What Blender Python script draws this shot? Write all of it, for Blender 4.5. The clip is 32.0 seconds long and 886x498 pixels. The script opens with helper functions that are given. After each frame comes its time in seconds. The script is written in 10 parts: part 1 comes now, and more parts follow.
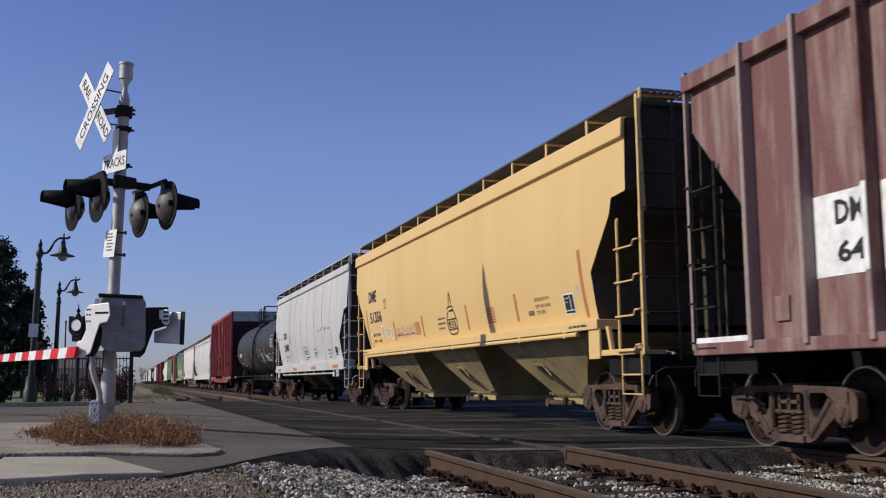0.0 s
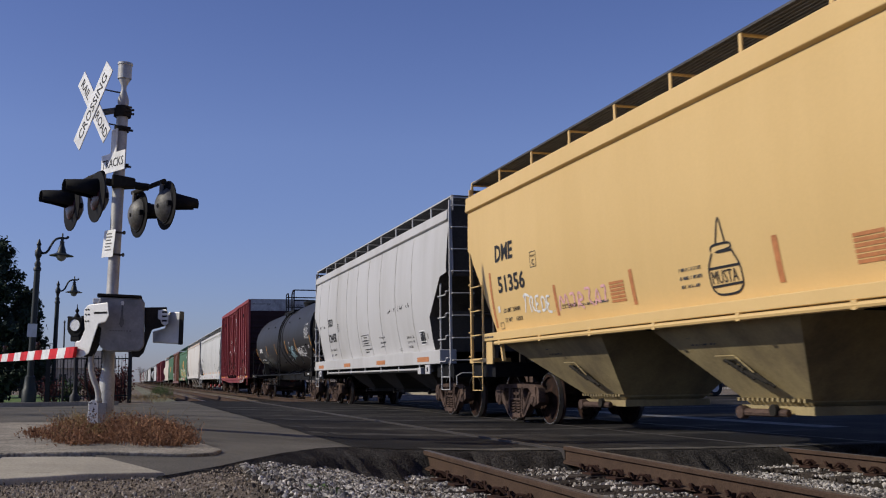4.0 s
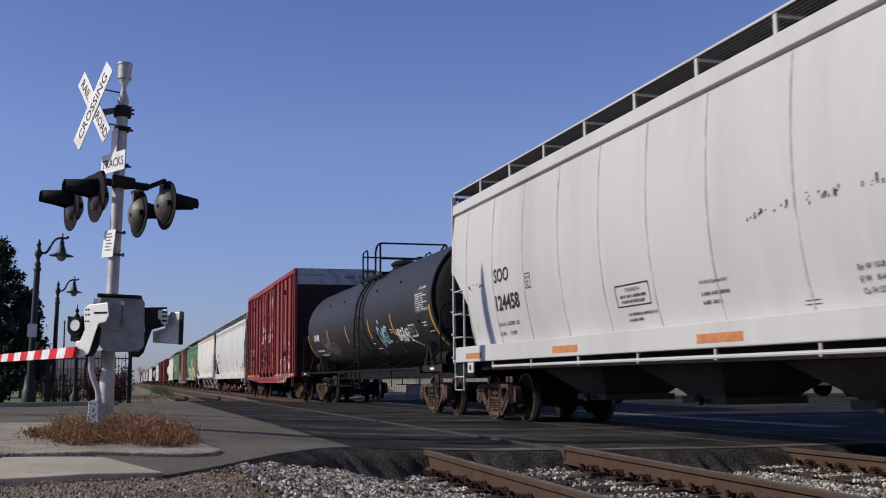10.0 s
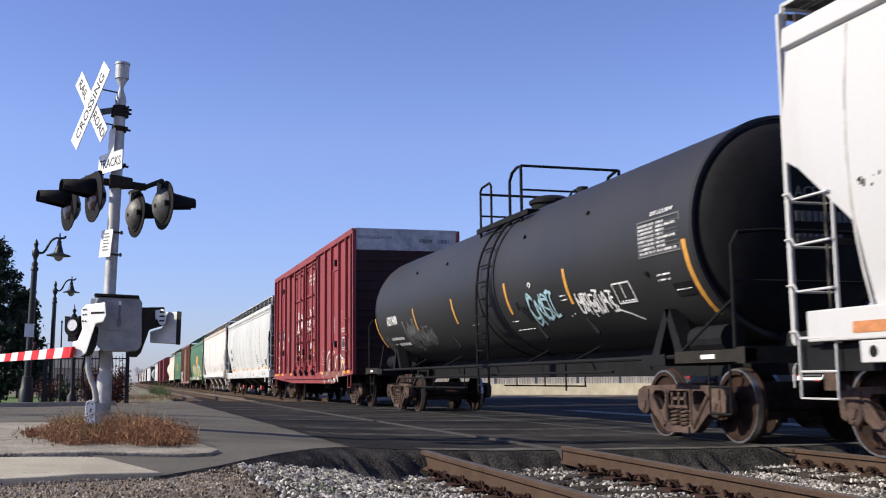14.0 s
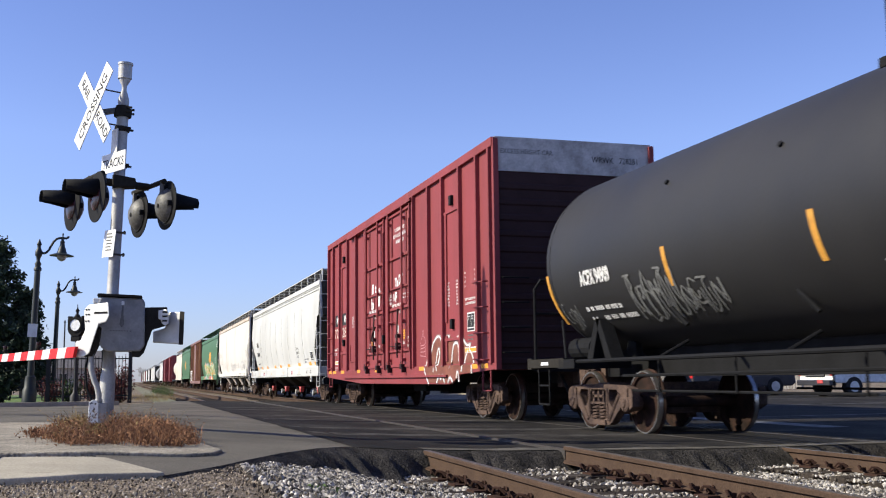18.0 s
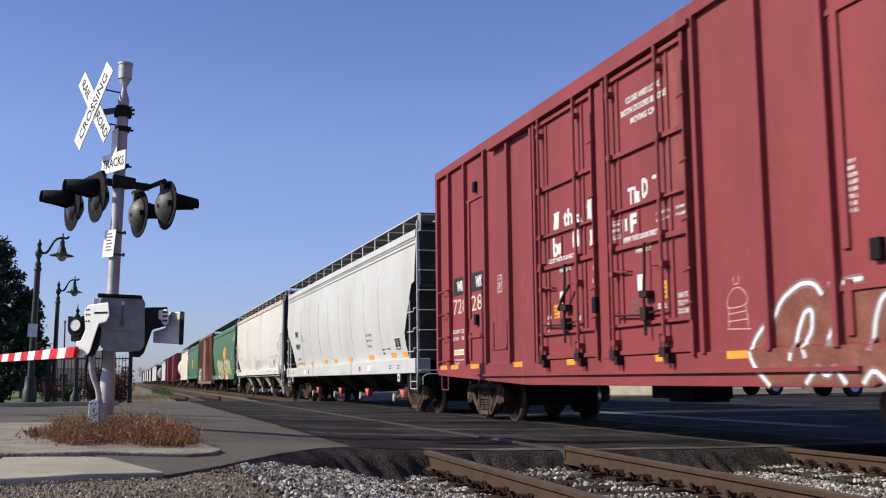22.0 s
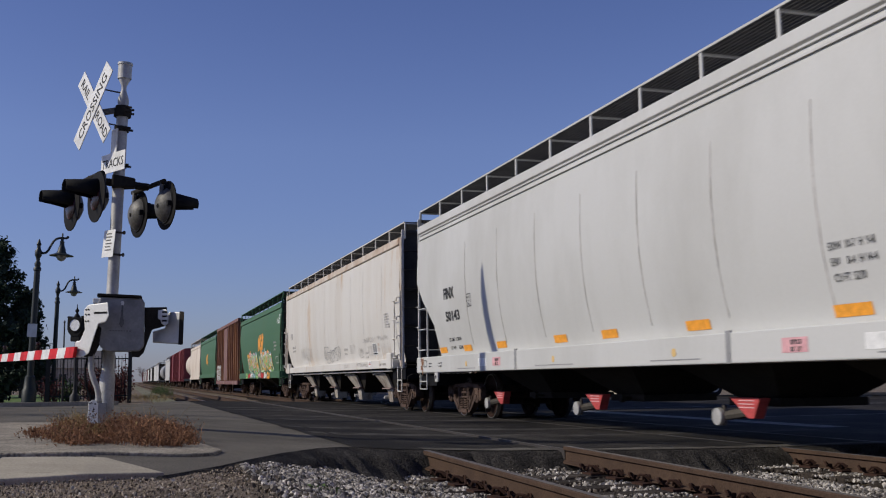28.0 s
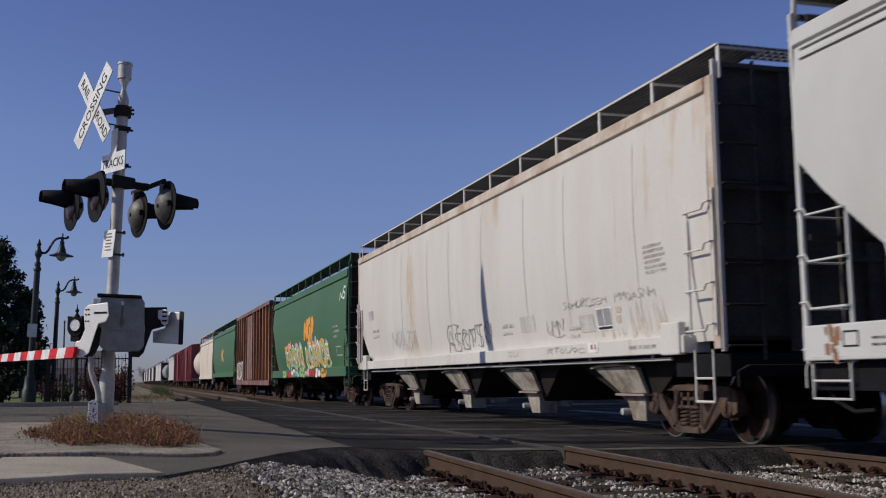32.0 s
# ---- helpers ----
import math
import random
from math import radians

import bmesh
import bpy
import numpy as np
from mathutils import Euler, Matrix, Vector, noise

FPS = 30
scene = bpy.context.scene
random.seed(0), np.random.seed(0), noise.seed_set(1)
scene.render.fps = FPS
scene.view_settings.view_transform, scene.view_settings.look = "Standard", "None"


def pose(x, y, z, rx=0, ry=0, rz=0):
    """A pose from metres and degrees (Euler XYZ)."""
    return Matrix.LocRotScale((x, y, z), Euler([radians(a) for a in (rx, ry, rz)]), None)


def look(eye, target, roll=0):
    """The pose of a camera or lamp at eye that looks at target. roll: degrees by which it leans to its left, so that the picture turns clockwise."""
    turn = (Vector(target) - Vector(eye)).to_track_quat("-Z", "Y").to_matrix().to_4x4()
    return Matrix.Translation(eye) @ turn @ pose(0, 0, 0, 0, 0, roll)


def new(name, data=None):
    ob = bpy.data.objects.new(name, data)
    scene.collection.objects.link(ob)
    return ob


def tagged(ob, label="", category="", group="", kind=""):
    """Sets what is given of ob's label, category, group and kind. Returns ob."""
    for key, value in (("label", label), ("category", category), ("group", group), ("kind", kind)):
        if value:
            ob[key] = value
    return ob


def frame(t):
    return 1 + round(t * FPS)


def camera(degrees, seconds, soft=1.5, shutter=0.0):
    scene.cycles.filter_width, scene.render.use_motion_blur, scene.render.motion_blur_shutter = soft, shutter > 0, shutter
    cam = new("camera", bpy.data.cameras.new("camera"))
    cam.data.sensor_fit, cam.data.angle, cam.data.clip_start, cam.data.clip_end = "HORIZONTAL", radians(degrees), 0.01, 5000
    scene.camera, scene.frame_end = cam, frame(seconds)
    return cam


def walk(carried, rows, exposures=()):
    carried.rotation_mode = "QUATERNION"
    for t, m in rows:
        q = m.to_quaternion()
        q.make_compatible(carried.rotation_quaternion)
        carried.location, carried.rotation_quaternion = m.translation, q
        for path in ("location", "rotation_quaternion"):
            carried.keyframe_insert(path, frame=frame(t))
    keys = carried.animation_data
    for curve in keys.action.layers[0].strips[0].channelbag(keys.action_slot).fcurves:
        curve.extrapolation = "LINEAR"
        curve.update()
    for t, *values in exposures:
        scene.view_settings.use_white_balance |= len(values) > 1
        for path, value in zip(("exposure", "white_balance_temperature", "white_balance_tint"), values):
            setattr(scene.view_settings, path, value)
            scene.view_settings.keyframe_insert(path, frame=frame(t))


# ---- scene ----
# ------------------------------------------------------------------ camera
XT = 7.95          # centre of the track the train runs on
XN = 3.65          # centre of the empty near track
ZN = 0.10          # rail top of the near track (train rails: 0.03)
ZR = 0.03
cam = camera(45.93, 32.0, soft=1.1, shutter=0.5)
EYE = Vector((0.0, 0.0, 0.85))


def heading(shift):
    yaw, tilt = radians(16.845) - shift / 1850, radians(7.06)
    return look(EYE, EYE + Vector((math.sin(yaw) * math.cos(tilt), math.cos(yaw) * math.cos(tilt), math.sin(tilt))), -0.6)


SWAY = [(0, 2), (0.5, 5), (1, 5), (1.5, 2.2), (2, -1.2), (2.5, 0), (12, 0), (12.5, -1), (13, -3), (13.5, -4.2), (14, -4.3),
        (14.5, -3), (16.5, 0), (18, 0.5), (18.5, 1.5), (21, 1.7), (21.5, 1.4), (22, 0.7), (22.5, 0), (32, 0)]
EXPOSURES = [(0, 0.16, 6500, 10), (1, 0.1, 6500, 10), (3, -0.02, 6500, 10), (6, 0.06, 6500, 10), (9, 0.17, 6500, 10), (12, 0.3, 6500, 10), (13, 0.52, 6540, 9), (14, 0.82, 6600, 8),
             (17, 0.97, 6700, 6), (19, 0.9, 6700, 6), (21, 0.66, 6640, 7), (23, 0.46, 6580, 8), (25, 0.12, 6550, 9), (28, -0.13, 6500, 10), (32, -0.2, 6500, 10)]
walk(cam, [(t, heading(d)) for t, d in SWAY], EXPOSURES)


def rolled(t):
    """Metres the train has rolled by t seconds."""
    return 2.583 * t + 0.0056 * t ** 2 + 0.0002823 * t ** 3 + 4.366e-6 * t ** 4 - 1.4637e-7 * t ** 5


# ------------------------------------------------------------------ light
SUN_FROM = Vector((-1.0, 0.12, 0.66)).normalized()
world = bpy.data.worlds.new("sky")
scene.world = world
world.use_nodes = True
wn = world.node_tree
sky = wn.nodes.new("ShaderNodeTexSky")
sky.sky_type = "NISHITA"
sky.sun_disc = False
sky.sun_elevation = radians(33)
sky.sun_rotation = radians(-83)
sky.altitude, sky.air_density, sky.dust_density, sky.ozone_density = 200, 1.0, 0.45, 1.4
wn.nodes["Background"].inputs["Strength"].default_value = 0.08
tone = wn.nodes.new("ShaderNodeMix")
tone.data_type, tone.blend_type = "RGBA", "MULTIPLY"
tone.inputs["Factor"].default_value = 1.0
tone.inputs["B"].default_value = (0.93, 0.92, 1.33, 1)
wn.links.new(sky.outputs[0], tone.inputs["A"])
where = wn.nodes.new("ShaderNodeTexCoord")
split = wn.nodes.new("ShaderNodeSeparateXYZ")
haze = wn.nodes.new("ShaderNodeValToRGB")       # the low air is greyer and dimmer than a clear sky's
haze.color_ramp.elements[0].position, haze.color_ramp.elements[0].color = 0.0, (0.66, 0.74, 0.86, 1)
haze.color_ramp.elements[1].position, haze.color_ramp.elements[1].color = 0.22, (1, 1, 1, 1)
high = haze.color_ramp.elements.new(0.55)        # and the sky deepens towards the zenith
high.color = (0.74, 0.78, 0.9, 1)
dim = wn.nodes.new("ShaderNodeMix")
dim.data_type, dim.blend_type = "RGBA", "MULTIPLY"
dim.inputs["Factor"].default_value = 1.0
wn.links.new(where.outputs["Generated"], split.inputs[0])
wn.links.new(split.outputs["Z"], haze.inputs["Fac"])
wn.links.new(tone.outputs["Result"], dim.inputs["A"])
wn.links.new(haze.outputs["Color"], dim.inputs["B"])
wn.links.new(dim.outputs["Result"], wn.nodes["Background"].inputs["Color"])
sun_data = bpy.data.lights.new("sun", "SUN")
sun_data.energy, sun_data.angle, sun_data.color = 3.5, radians(0.53), (1.0, 0.93, 0.79)
sun = new("sun", sun_data)
sun.matrix_world = look(SUN_FROM * 100, (0, 0, 0))


# ------------------------------------------------------------------ materials
def material(name, base, rough=0.7, metal=0.0, vary=0.12, scale=6.0, grain=60.0, bump=0.15, second=None, amount=0.35,
             streak=0.0, per_piece=0.0, spec=0.4, edge=None, rust=None):
    """A painted, mineral or metal surface: base colour, a second colour in patches, fine grain and relief;
    streak stretches the patches downwards; per_piece varies each object; edge sharpens the patches (from, to);
    rust = (colour, scale, threshold) adds stains."""
    m = bpy.data.materials.new(name)
    m.use_nodes = True
    n, l = m.node_tree.nodes, m.node_tree.links
    b = n["Principled BSDF"]
    b.inputs["Metallic"].default_value = metal
    b.inputs["Specular IOR Level"].default_value = spec
    co = n.new("ShaderNodeTexCoord")
    mp = n.new("ShaderNodeMapping")
    l.new(co.outputs["Object"], mp.inputs["Vector"])
    if streak:
        mp.inputs["Scale"].default_value = (1, 1, 1 - streak)
    big = n.new("ShaderNodeTexNoise")
    big.inputs["Scale"].default_value, big.inputs["Detail"].default_value = scale, 6
    big.inputs["Roughness"].default_value = 0.62
    l.new(mp.outputs[0], big.inputs["Vector"])
    fine = n.new("ShaderNodeTexNoise")
    fine.inputs["Scale"].default_value, fine.inputs["Detail"].default_value = grain, 4
    l.new(co.outputs["Object"], fine.inputs["Vector"])
    ramp = n.new("ShaderNodeValToRGB")
    ramp.color_ramp.elements[0].position, ramp.color_ramp.elements[1].position = 0.58 - amount * 0.5, 0.78 - amount * 0.3
    if edge:
        ramp.color_ramp.elements[0].position, ramp.color_ramp.elements[1].position = edge
    l.new(big.outputs["Fac"], ramp.inputs["Fac"])
    two = n.new("ShaderNodeMix")
    two.data_type = "RGBA"
    two.inputs["A"].default_value = (*base, 1)
    two.inputs["B"].default_value = (*(second or [c * 0.72 for c in base]), 1)
    l.new(ramp.outputs["Color"], two.inputs["Factor"])
    hsv = n.new("ShaderNodeHueSaturation")
    colour = two.outputs["Result"]
    if rust:
        spots = n.new("ShaderNodeTexNoise")
        spots.inputs["Scale"].default_value, spots.inputs["Detail"].default_value, spots.inputs["Roughness"].default_value = rust[1], 8, 0.7
        l.new(mp.outputs[0], spots.inputs["Vector"])
        cut = n.new("ShaderNodeMapRange")
        cut.inputs["From Min"].default_value, cut.inputs["From Max"].default_value = rust[2], rust[2] + 0.12
        l.new(spots.outputs["Fac"], cut.inputs["Value"])
        stained = n.new("ShaderNodeMix")
        stained.data_type = "RGBA"
        l.new(cut.outputs[0], stained.inputs["Factor"])
        l.new(colour, stained.inputs["A"])
        stained.inputs["B"].default_value = (*rust[0], 1)
        colour = stained.outputs["Result"]
    l.new(colour, hsv.inputs["Color"])
    val = n.new("ShaderNodeMapRange")
    val.inputs["To Min"].default_value, val.inputs["To Max"].default_value = 1 - vary, 1 + vary
    val.inputs["From Min"].default_value, val.inputs["From Max"].default_value = 0.3, 0.7
    l.new(fine.outputs["Fac"], val.inputs["Value"])
    last = val.outputs[0]
    if per_piece:
        info = n.new("ShaderNodeObjectInfo")
        rnd = n.new("ShaderNodeMapRange")
        rnd.inputs["To Min"].default_value, rnd.inputs["To Max"].default_value = 1 - per_piece, 1 + per_piece
        l.new(info.outputs["Random"], rnd.inputs["Value"])
        mul = n.new("ShaderNodeMath")
        mul.operation = "MULTIPLY"
        l.new(last, mul.inputs[0])
        l.new(rnd.outputs[0], mul.inputs[1])
        last = mul.outputs[0]
    l.new(last, hsv.inputs["Value"])
    l.new(hsv.outputs[0], b.inputs["Base Color"])
    ro = n.new("ShaderNodeMapRange")
    ro.inputs["To Min"].default_value, ro.inputs["To Max"].default_value = max(rough - 0.12, 0.04), min(rough + 0.12, 1)
    l.new(big.outputs["Fac"], ro.inputs["Value"])
    l.new(ro.outputs[0], b.inputs["Roughness"])
    if bump:
        bp = n.new("ShaderNodeBump")
        bp.inputs["Strength"].default_value, bp.inputs["Distance"].default_value = bump, 0.02
        l.new(fine.outputs["Fac"], bp.inputs["Height"])
        l.new(bp.outputs[0], b.inputs["Normal"])
    return m


def island_mix(m, spread=0.35):
    """Vary each loose piece of a joined mesh a little in brightness."""
    n, l = m.node_tree.nodes, m.node_tree.links
    b = n["Principled BSDF"]
    src = b.inputs["Base Color"].links[0].from_socket
    geo = n.new("ShaderNodeNewGeometry")
    rng = n.new("ShaderNodeMapRange")
    rng.inputs["To Min"].default_value, rng.inputs["To Max"].default_value = 1 - spread, 1 + spread
    l.new(geo.outputs["Random Per Island"], rng.inputs["Value"])
    h = n.new("ShaderNodeHueSaturation")
    l.new(src, h.inputs["Color"])
    l.new(rng.outputs[0], h.inputs["Value"])
    l.new(h.outputs[0], b.inputs["Base Color"])
    return m


ASPHALT = material("asphalt", (0.15, 0.136, 0.113), 0.88, spec=0.06, vary=0.35, scale=0.5, grain=75, bump=0.35, second=(0.096, 0.087, 0.073), edge=(0.4, 0.62))
ASPHALT_DARK = material("dark_asphalt", (0.021, 0.0196, 0.0184), 0.88, spec=0.06, vary=0.4, scale=0.55, grain=70, bump=0.5, second=(0.05, 0.0455, 0.041), edge=(0.46, 0.64))
ASPHALT_EDGE = material("asphalt_edge", (0.03, 0.0275, 0.025), 0.95, spec=0.06, vary=0.7, scale=3, grain=45, bump=1.0, second=(0.062, 0.056, 0.05), edge=(0.42, 0.66))
TAR = material("worn_tar", (0.075, 0.07, 0.064), 0.9, spec=0.06, vary=0.4, scale=2.5, grain=50, bump=0.3, second=(0.035, 0.032, 0.03), edge=(0.4, 0.6))
DUST = material("dusty_asphalt", (0.135, 0.124, 0.107), 0.92, spec=0.06, vary=0.4, scale=1.6, grain=60, bump=0.4, second=(0.06, 0.055, 0.048), edge=(0.42, 0.62))
RAIL_SET = material("sunk_rail", (0.06, 0.052, 0.046), 0.6, 0.2, vary=0.3, scale=3, grain=50, bump=0.1)
CONCRETE = material("concrete", (0.46, 0.412, 0.32), 0.9, spec=0.06, vary=0.16, scale=1.6, grain=70, bump=0.25, second=(0.36, 0.322, 0.25), amount=0.45, rust=((0.17, 0.15, 0.12), 3.5, 0.64))
CONCRETE_OLD = material("weathered_concrete", (0.37, 0.33, 0.262), 0.92, spec=0.06, vary=0.4, scale=2.4, grain=42, bump=0.6, second=(0.23, 0.205, 0.165), amount=0.5)
DIRT = material("dirt", (0.25, 0.205, 0.155), 0.95, spec=0.06, vary=0.45, scale=1.6, grain=38, bump=0.8, second=(0.11, 0.088, 0.068), edge=(0.38, 0.64))
SCRUB = material("dry_ground", (0.18, 0.165, 0.11), 0.95, vary=0.35, scale=0.35, grain=12, bump=0.5, second=(0.10, 0.11, 0.05))
LAWN = material("lawn", (0.09, 0.16, 0.035), 0.9, vary=0.35, scale=0.7, grain=40, bump=0.5, second=(0.13, 0.17, 0.05))
STONE = island_mix(material("ballast_stone", (0.4, 0.372, 0.335), 0.85, spec=0.12, vary=0.2, scale=9, grain=50, bump=0.2, second=(0.17, 0.152, 0.13), edge=(0.42, 0.6)), 0.85)
STONE_BROWN = island_mix(material("dirty_stone", (0.19, 0.16, 0.128), 0.92, spec=0.12, vary=0.25, scale=9, grain=50, bump=0.3, second=(0.05, 0.042, 0.036), amount=0.5), 0.7)
STONE_DARK = island_mix(material("small_gravel", (0.36, 0.308, 0.245), 0.9, spec=0.12, vary=0.2, scale=9, grain=50, bump=0.3, second=(0.16, 0.128, 0.098), amount=0.5), 0.8)
RAIL_RUST = material("rusty_rail", (0.086, 0.055, 0.038), 0.85, 0.1, spec=0.12, vary=0.25, scale=3, grain=60, bump=0.25, second=(0.065, 0.042, 0.03), amount=0.5)
RAIL_TOP = material("rail_head", (0.13, 0.11, 0.095), 0.55, 0.35, vary=0.2, scale=4, grain=40, bump=0.05)
SPIKE = material("rusty_clip", (0.055, 0.03, 0.022), 0.9, 0.1, spec=0.12, vary=0.25, scale=20, grain=90)
TIE = material("tie_wood", (0.034, 0.027, 0.022), 0.95, spec=0.12, vary=0.4, scale=4, grain=35, bump=0.7, second=(0.06, 0.05, 0.042), per_piece=0.3)

YELLOW = material("yellow_paint", (0.66, 0.455, 0.19), 0.62, vary=0.02, scale=0.7, grain=30, bump=0.03, second=(0.615, 0.42, 0.172), amount=0.45, streak=0.75)
YELLOW_LOW = material("olive_yellow_paint", (0.35, 0.275, 0.135), 0.85, vary=0.1, scale=1.4, grain=25, bump=0.06, second=(0.2, 0.155, 0.085), edge=(0.4, 0.66), streak=0.5)
GREY_W = material("pale_grey_paint", (0.49, 0.482, 0.475), 0.62, vary=0.025, scale=0.7, grain=30, bump=0.03, second=(0.415, 0.405, 0.39), edge=(0.42, 0.66), streak=0.8)
SEAM = material("dirty_seam", (0.27, 0.255, 0.24), 0.8, vary=0.1, scale=3, grain=30, bump=0.05, second=(0.52, 0.5, 0.48), amount=0.5)
GREY_B = material("light_grey_paint", (0.535, 0.535, 0.517), 0.6, vary=0.02, scale=0.45, grain=30, bump=0.03, second=(0.44, 0.437, 0.415), edge=(0.42, 0.7), streak=0.5)
WHITE_R = material("rusty_white_paint", (0.6, 0.582, 0.545), 0.68, vary=0.04, scale=0.9, grain=30, bump=0.05, second=(0.55, 0.52, 0.475), edge=(0.4, 0.65), streak=0.75, rust=((0.47, 0.335, 0.215), 0.7, 0.57))
WHITE_R_SEAM = material("dirty_white_seam", (0.44, 0.42, 0.39), 0.8, vary=0.1, scale=3, grain=30, bump=0.03, second=(0.55, 0.53, 0.5), edge=(0.4, 0.62))
RUST_STREAK = material("rust_streak", (0.53, 0.44, 0.35), 0.8, vary=0.1, scale=3, grain=30, bump=0.03, second=(0.59, 0.56, 0.51), edge=(0.35, 0.6), streak=0.7)
CHUTE = material("soiled_white_paint", (0.4, 0.37, 0.32), 0.8, vary=0.15, scale=3, grain=30, bump=0.08, second=(0.2, 0.16, 0.13), edge=(0.42, 0.62), rust=((0.15, 0.085, 0.055), 4, 0.58))
WHITE_CHORD = material("rust_stained_white", (0.56, 0.5, 0.43), 0.72, vary=0.06, scale=1.2, grain=30, bump=0.06, second=(0.36, 0.25, 0.17), edge=(0.42, 0.66), rust=((0.3, 0.16, 0.09), 1.4, 0.58))
TANK_BLACK = material("tank_black", (0.0165, 0.016, 0.017), 0.56, spec=0.42, vary=0.08, scale=0.5, grain=25, bump=0.03, second=(0.022, 0.021, 0.021), amount=0.45, streak=0.5)
BLACK = material("dull_black", (0.012, 0.012, 0.013), 0.75, spec=0.12, vary=0.2, scale=3, grain=40, bump=0.1)
# Hopper ends: their shade is painted in as a darker colour.
END_SHADE = material("shade_on_end_paint", (0.075, 0.061, 0.045), 0.85, spec=0.12, vary=0.2, scale=1.3, grain=30, bump=0.1, second=(0.045, 0.037, 0.028), edge=(0.4, 0.64))
# Dark steel, and hopper bays and end rungs with shade painted in.
END_DARK = material("dark_steel_and_shade", (0.03, 0.027, 0.023), 0.85, spec=0.12, vary=0.2, scale=2, grain=30, bump=0.1)
GRAFFITI_GREY = material("grey_spray", (0.2, 0.16, 0.16), 0.75, vary=0.25, scale=4, grain=30, bump=0.02, second=(0.28, 0.12, 0.12))
GRAFFITI_BROWN = material("brown_spray", (0.16, 0.05, 0.032), 0.75, vary=0.2, scale=3, grain=30, bump=0.02, second=(0.24, 0.09, 0.06))
# Ends of pale hoppers with shade painted in; also small steel parts.
END_GREY = material("grey_steel_and_end_shade", (0.082, 0.073, 0.063), 0.8, spec=0.12, vary=0.2, scale=1.5, grain=30, bump=0.1, second=(0.05, 0.045, 0.04))
BAY_GREY = material("grey_brown_bay", (0.085, 0.076, 0.066), 0.85, spec=0.12, vary=0.15, scale=1.2, grain=30, bump=0.1, second=(0.05, 0.045, 0.04), streak=0.5)
RED = material("boxcar_red", (0.245, 0.04, 0.045), 0.7, vary=0.08, scale=0.7, grain=26, bump=0.08, second=(0.185, 0.034, 0.037), edge=(0.4, 0.64), streak=0.7, rust=((0.29, 0.075, 0.07), 0.8, 0.6))
# Red darkened: shade painted into the car ends; also roof and door fittings.
RED_DARK = material("dark_red_and_end_shade", (0.028, 0.008, 0.008), 0.8, vary=0.15, scale=2, grain=30, bump=0.1)
BROWN = material("oxide_brown", (0.155, 0.07, 0.067), 0.8, vary=0.12, scale=3.6, grain=24, bump=0.08, second=(0.28, 0.21, 0.175), edge=(0.48, 0.68), streak=0.86, rust=((0.2, 0.09, 0.06), 2.4, 0.62))
BROWN_POST = material("oxide_post", (0.29, 0.22, 0.2), 0.7, vary=0.15, scale=2.0, grain=30, bump=0.1, second=(0.13, 0.055, 0.045), edge=(0.5, 0.66), streak=0.8)
GREEN = material("hopper_green", (0.045, 0.125, 0.06), 0.65, vary=0.06, scale=0.8, grain=25, bump=0.05, second=(0.065, 0.14, 0.075), amount=0.45, streak=0.6)
RUST_BOX = material("rust_orange", (0.33, 0.17, 0.08), 0.85, vary=0.15, scale=1.5, grain=25, bump=0.1, second=(0.15, 0.07, 0.05), amount=0.55, streak=0.8)
CREAM = material("cream_paint", (0.62, 0.56, 0.47), 0.7, vary=0.06, scale=0.8, grain=25, bump=0.05, second=(0.5, 0.4, 0.34), streak=0.6)
MAROON = material("maroon_paint", (0.2, 0.04, 0.045), 0.7, vary=0.08, scale=1, grain=25, bump=0.05)
TRUCK = material("rusty_cast_steel", (0.105, 0.07, 0.055), 0.9, 0.0, spec=0.12, vary=0.3, scale=4, grain=40, bump=0.3, second=(0.06, 0.042, 0.037), edge=(0.4, 0.62))
WHEEL = material("wheel_steel", (0.045, 0.023, 0.017), 0.9, 0.0, spec=0.12, vary=0.25, scale=5, grain=40, bump=0.15, second=(0.016, 0.011, 0.009), amount=0.5)
TREAD = material("polished_tread", (0.48, 0.46, 0.44), 0.32, 0.9, vary=0.1, scale=6, grain=60, bump=0.02)
GRATE = material("grating_steel", (0.09, 0.088, 0.09), 0.7, 0.3, vary=0.15, scale=4, grain=40)
WHITE_MARK = material("white_lettering", (0.75, 0.74, 0.72), 0.7, vary=0.08, scale=8, grain=60, bump=0)
BLACK_MARK = material("black_lettering", (0.02, 0.02, 0.022), 0.7, vary=0.1, scale=8, grain=60, bump=0)
ORANGE_MARK = material("orange_reflector", (0.86, 0.36, 0.04), 0.5, vary=0.1, scale=12, grain=60, bump=0)
RUST_MARK = material("faded_orange_stripe", (0.5, 0.2, 0.075), 0.7, vary=0.12, scale=12, grain=60, bump=0)
TANK_STRIPE = material("amber_reflector", (0.62, 0.3, 0.055), 0.5, vary=0.1, scale=12, grain=60, bump=0)
SCRAWL = material("faded_scrawl", (0.17, 0.17, 0.165), 0.8, vary=0.2, scale=9, grain=60, bump=0)
PINK_MARK = material("pink_spray", (0.7, 0.38, 0.4), 0.7, vary=0.1, scale=12, grain=60, bump=0)
CYAN_MARK = material("pale_blue_spray", (0.32, 0.5, 0.56), 0.7, vary=0.1, scale=12, grain=60, bump=0)
GREEN_MARK = material("green_spray", (0.3, 0.55, 0.2), 0.7, vary=0.1, scale=12, grain=60, bump=0)
GATE_RED = material("faded_red_gate", (0.5, 0.07, 0.07), 0.7, vary=0.15, scale=9, grain=50)
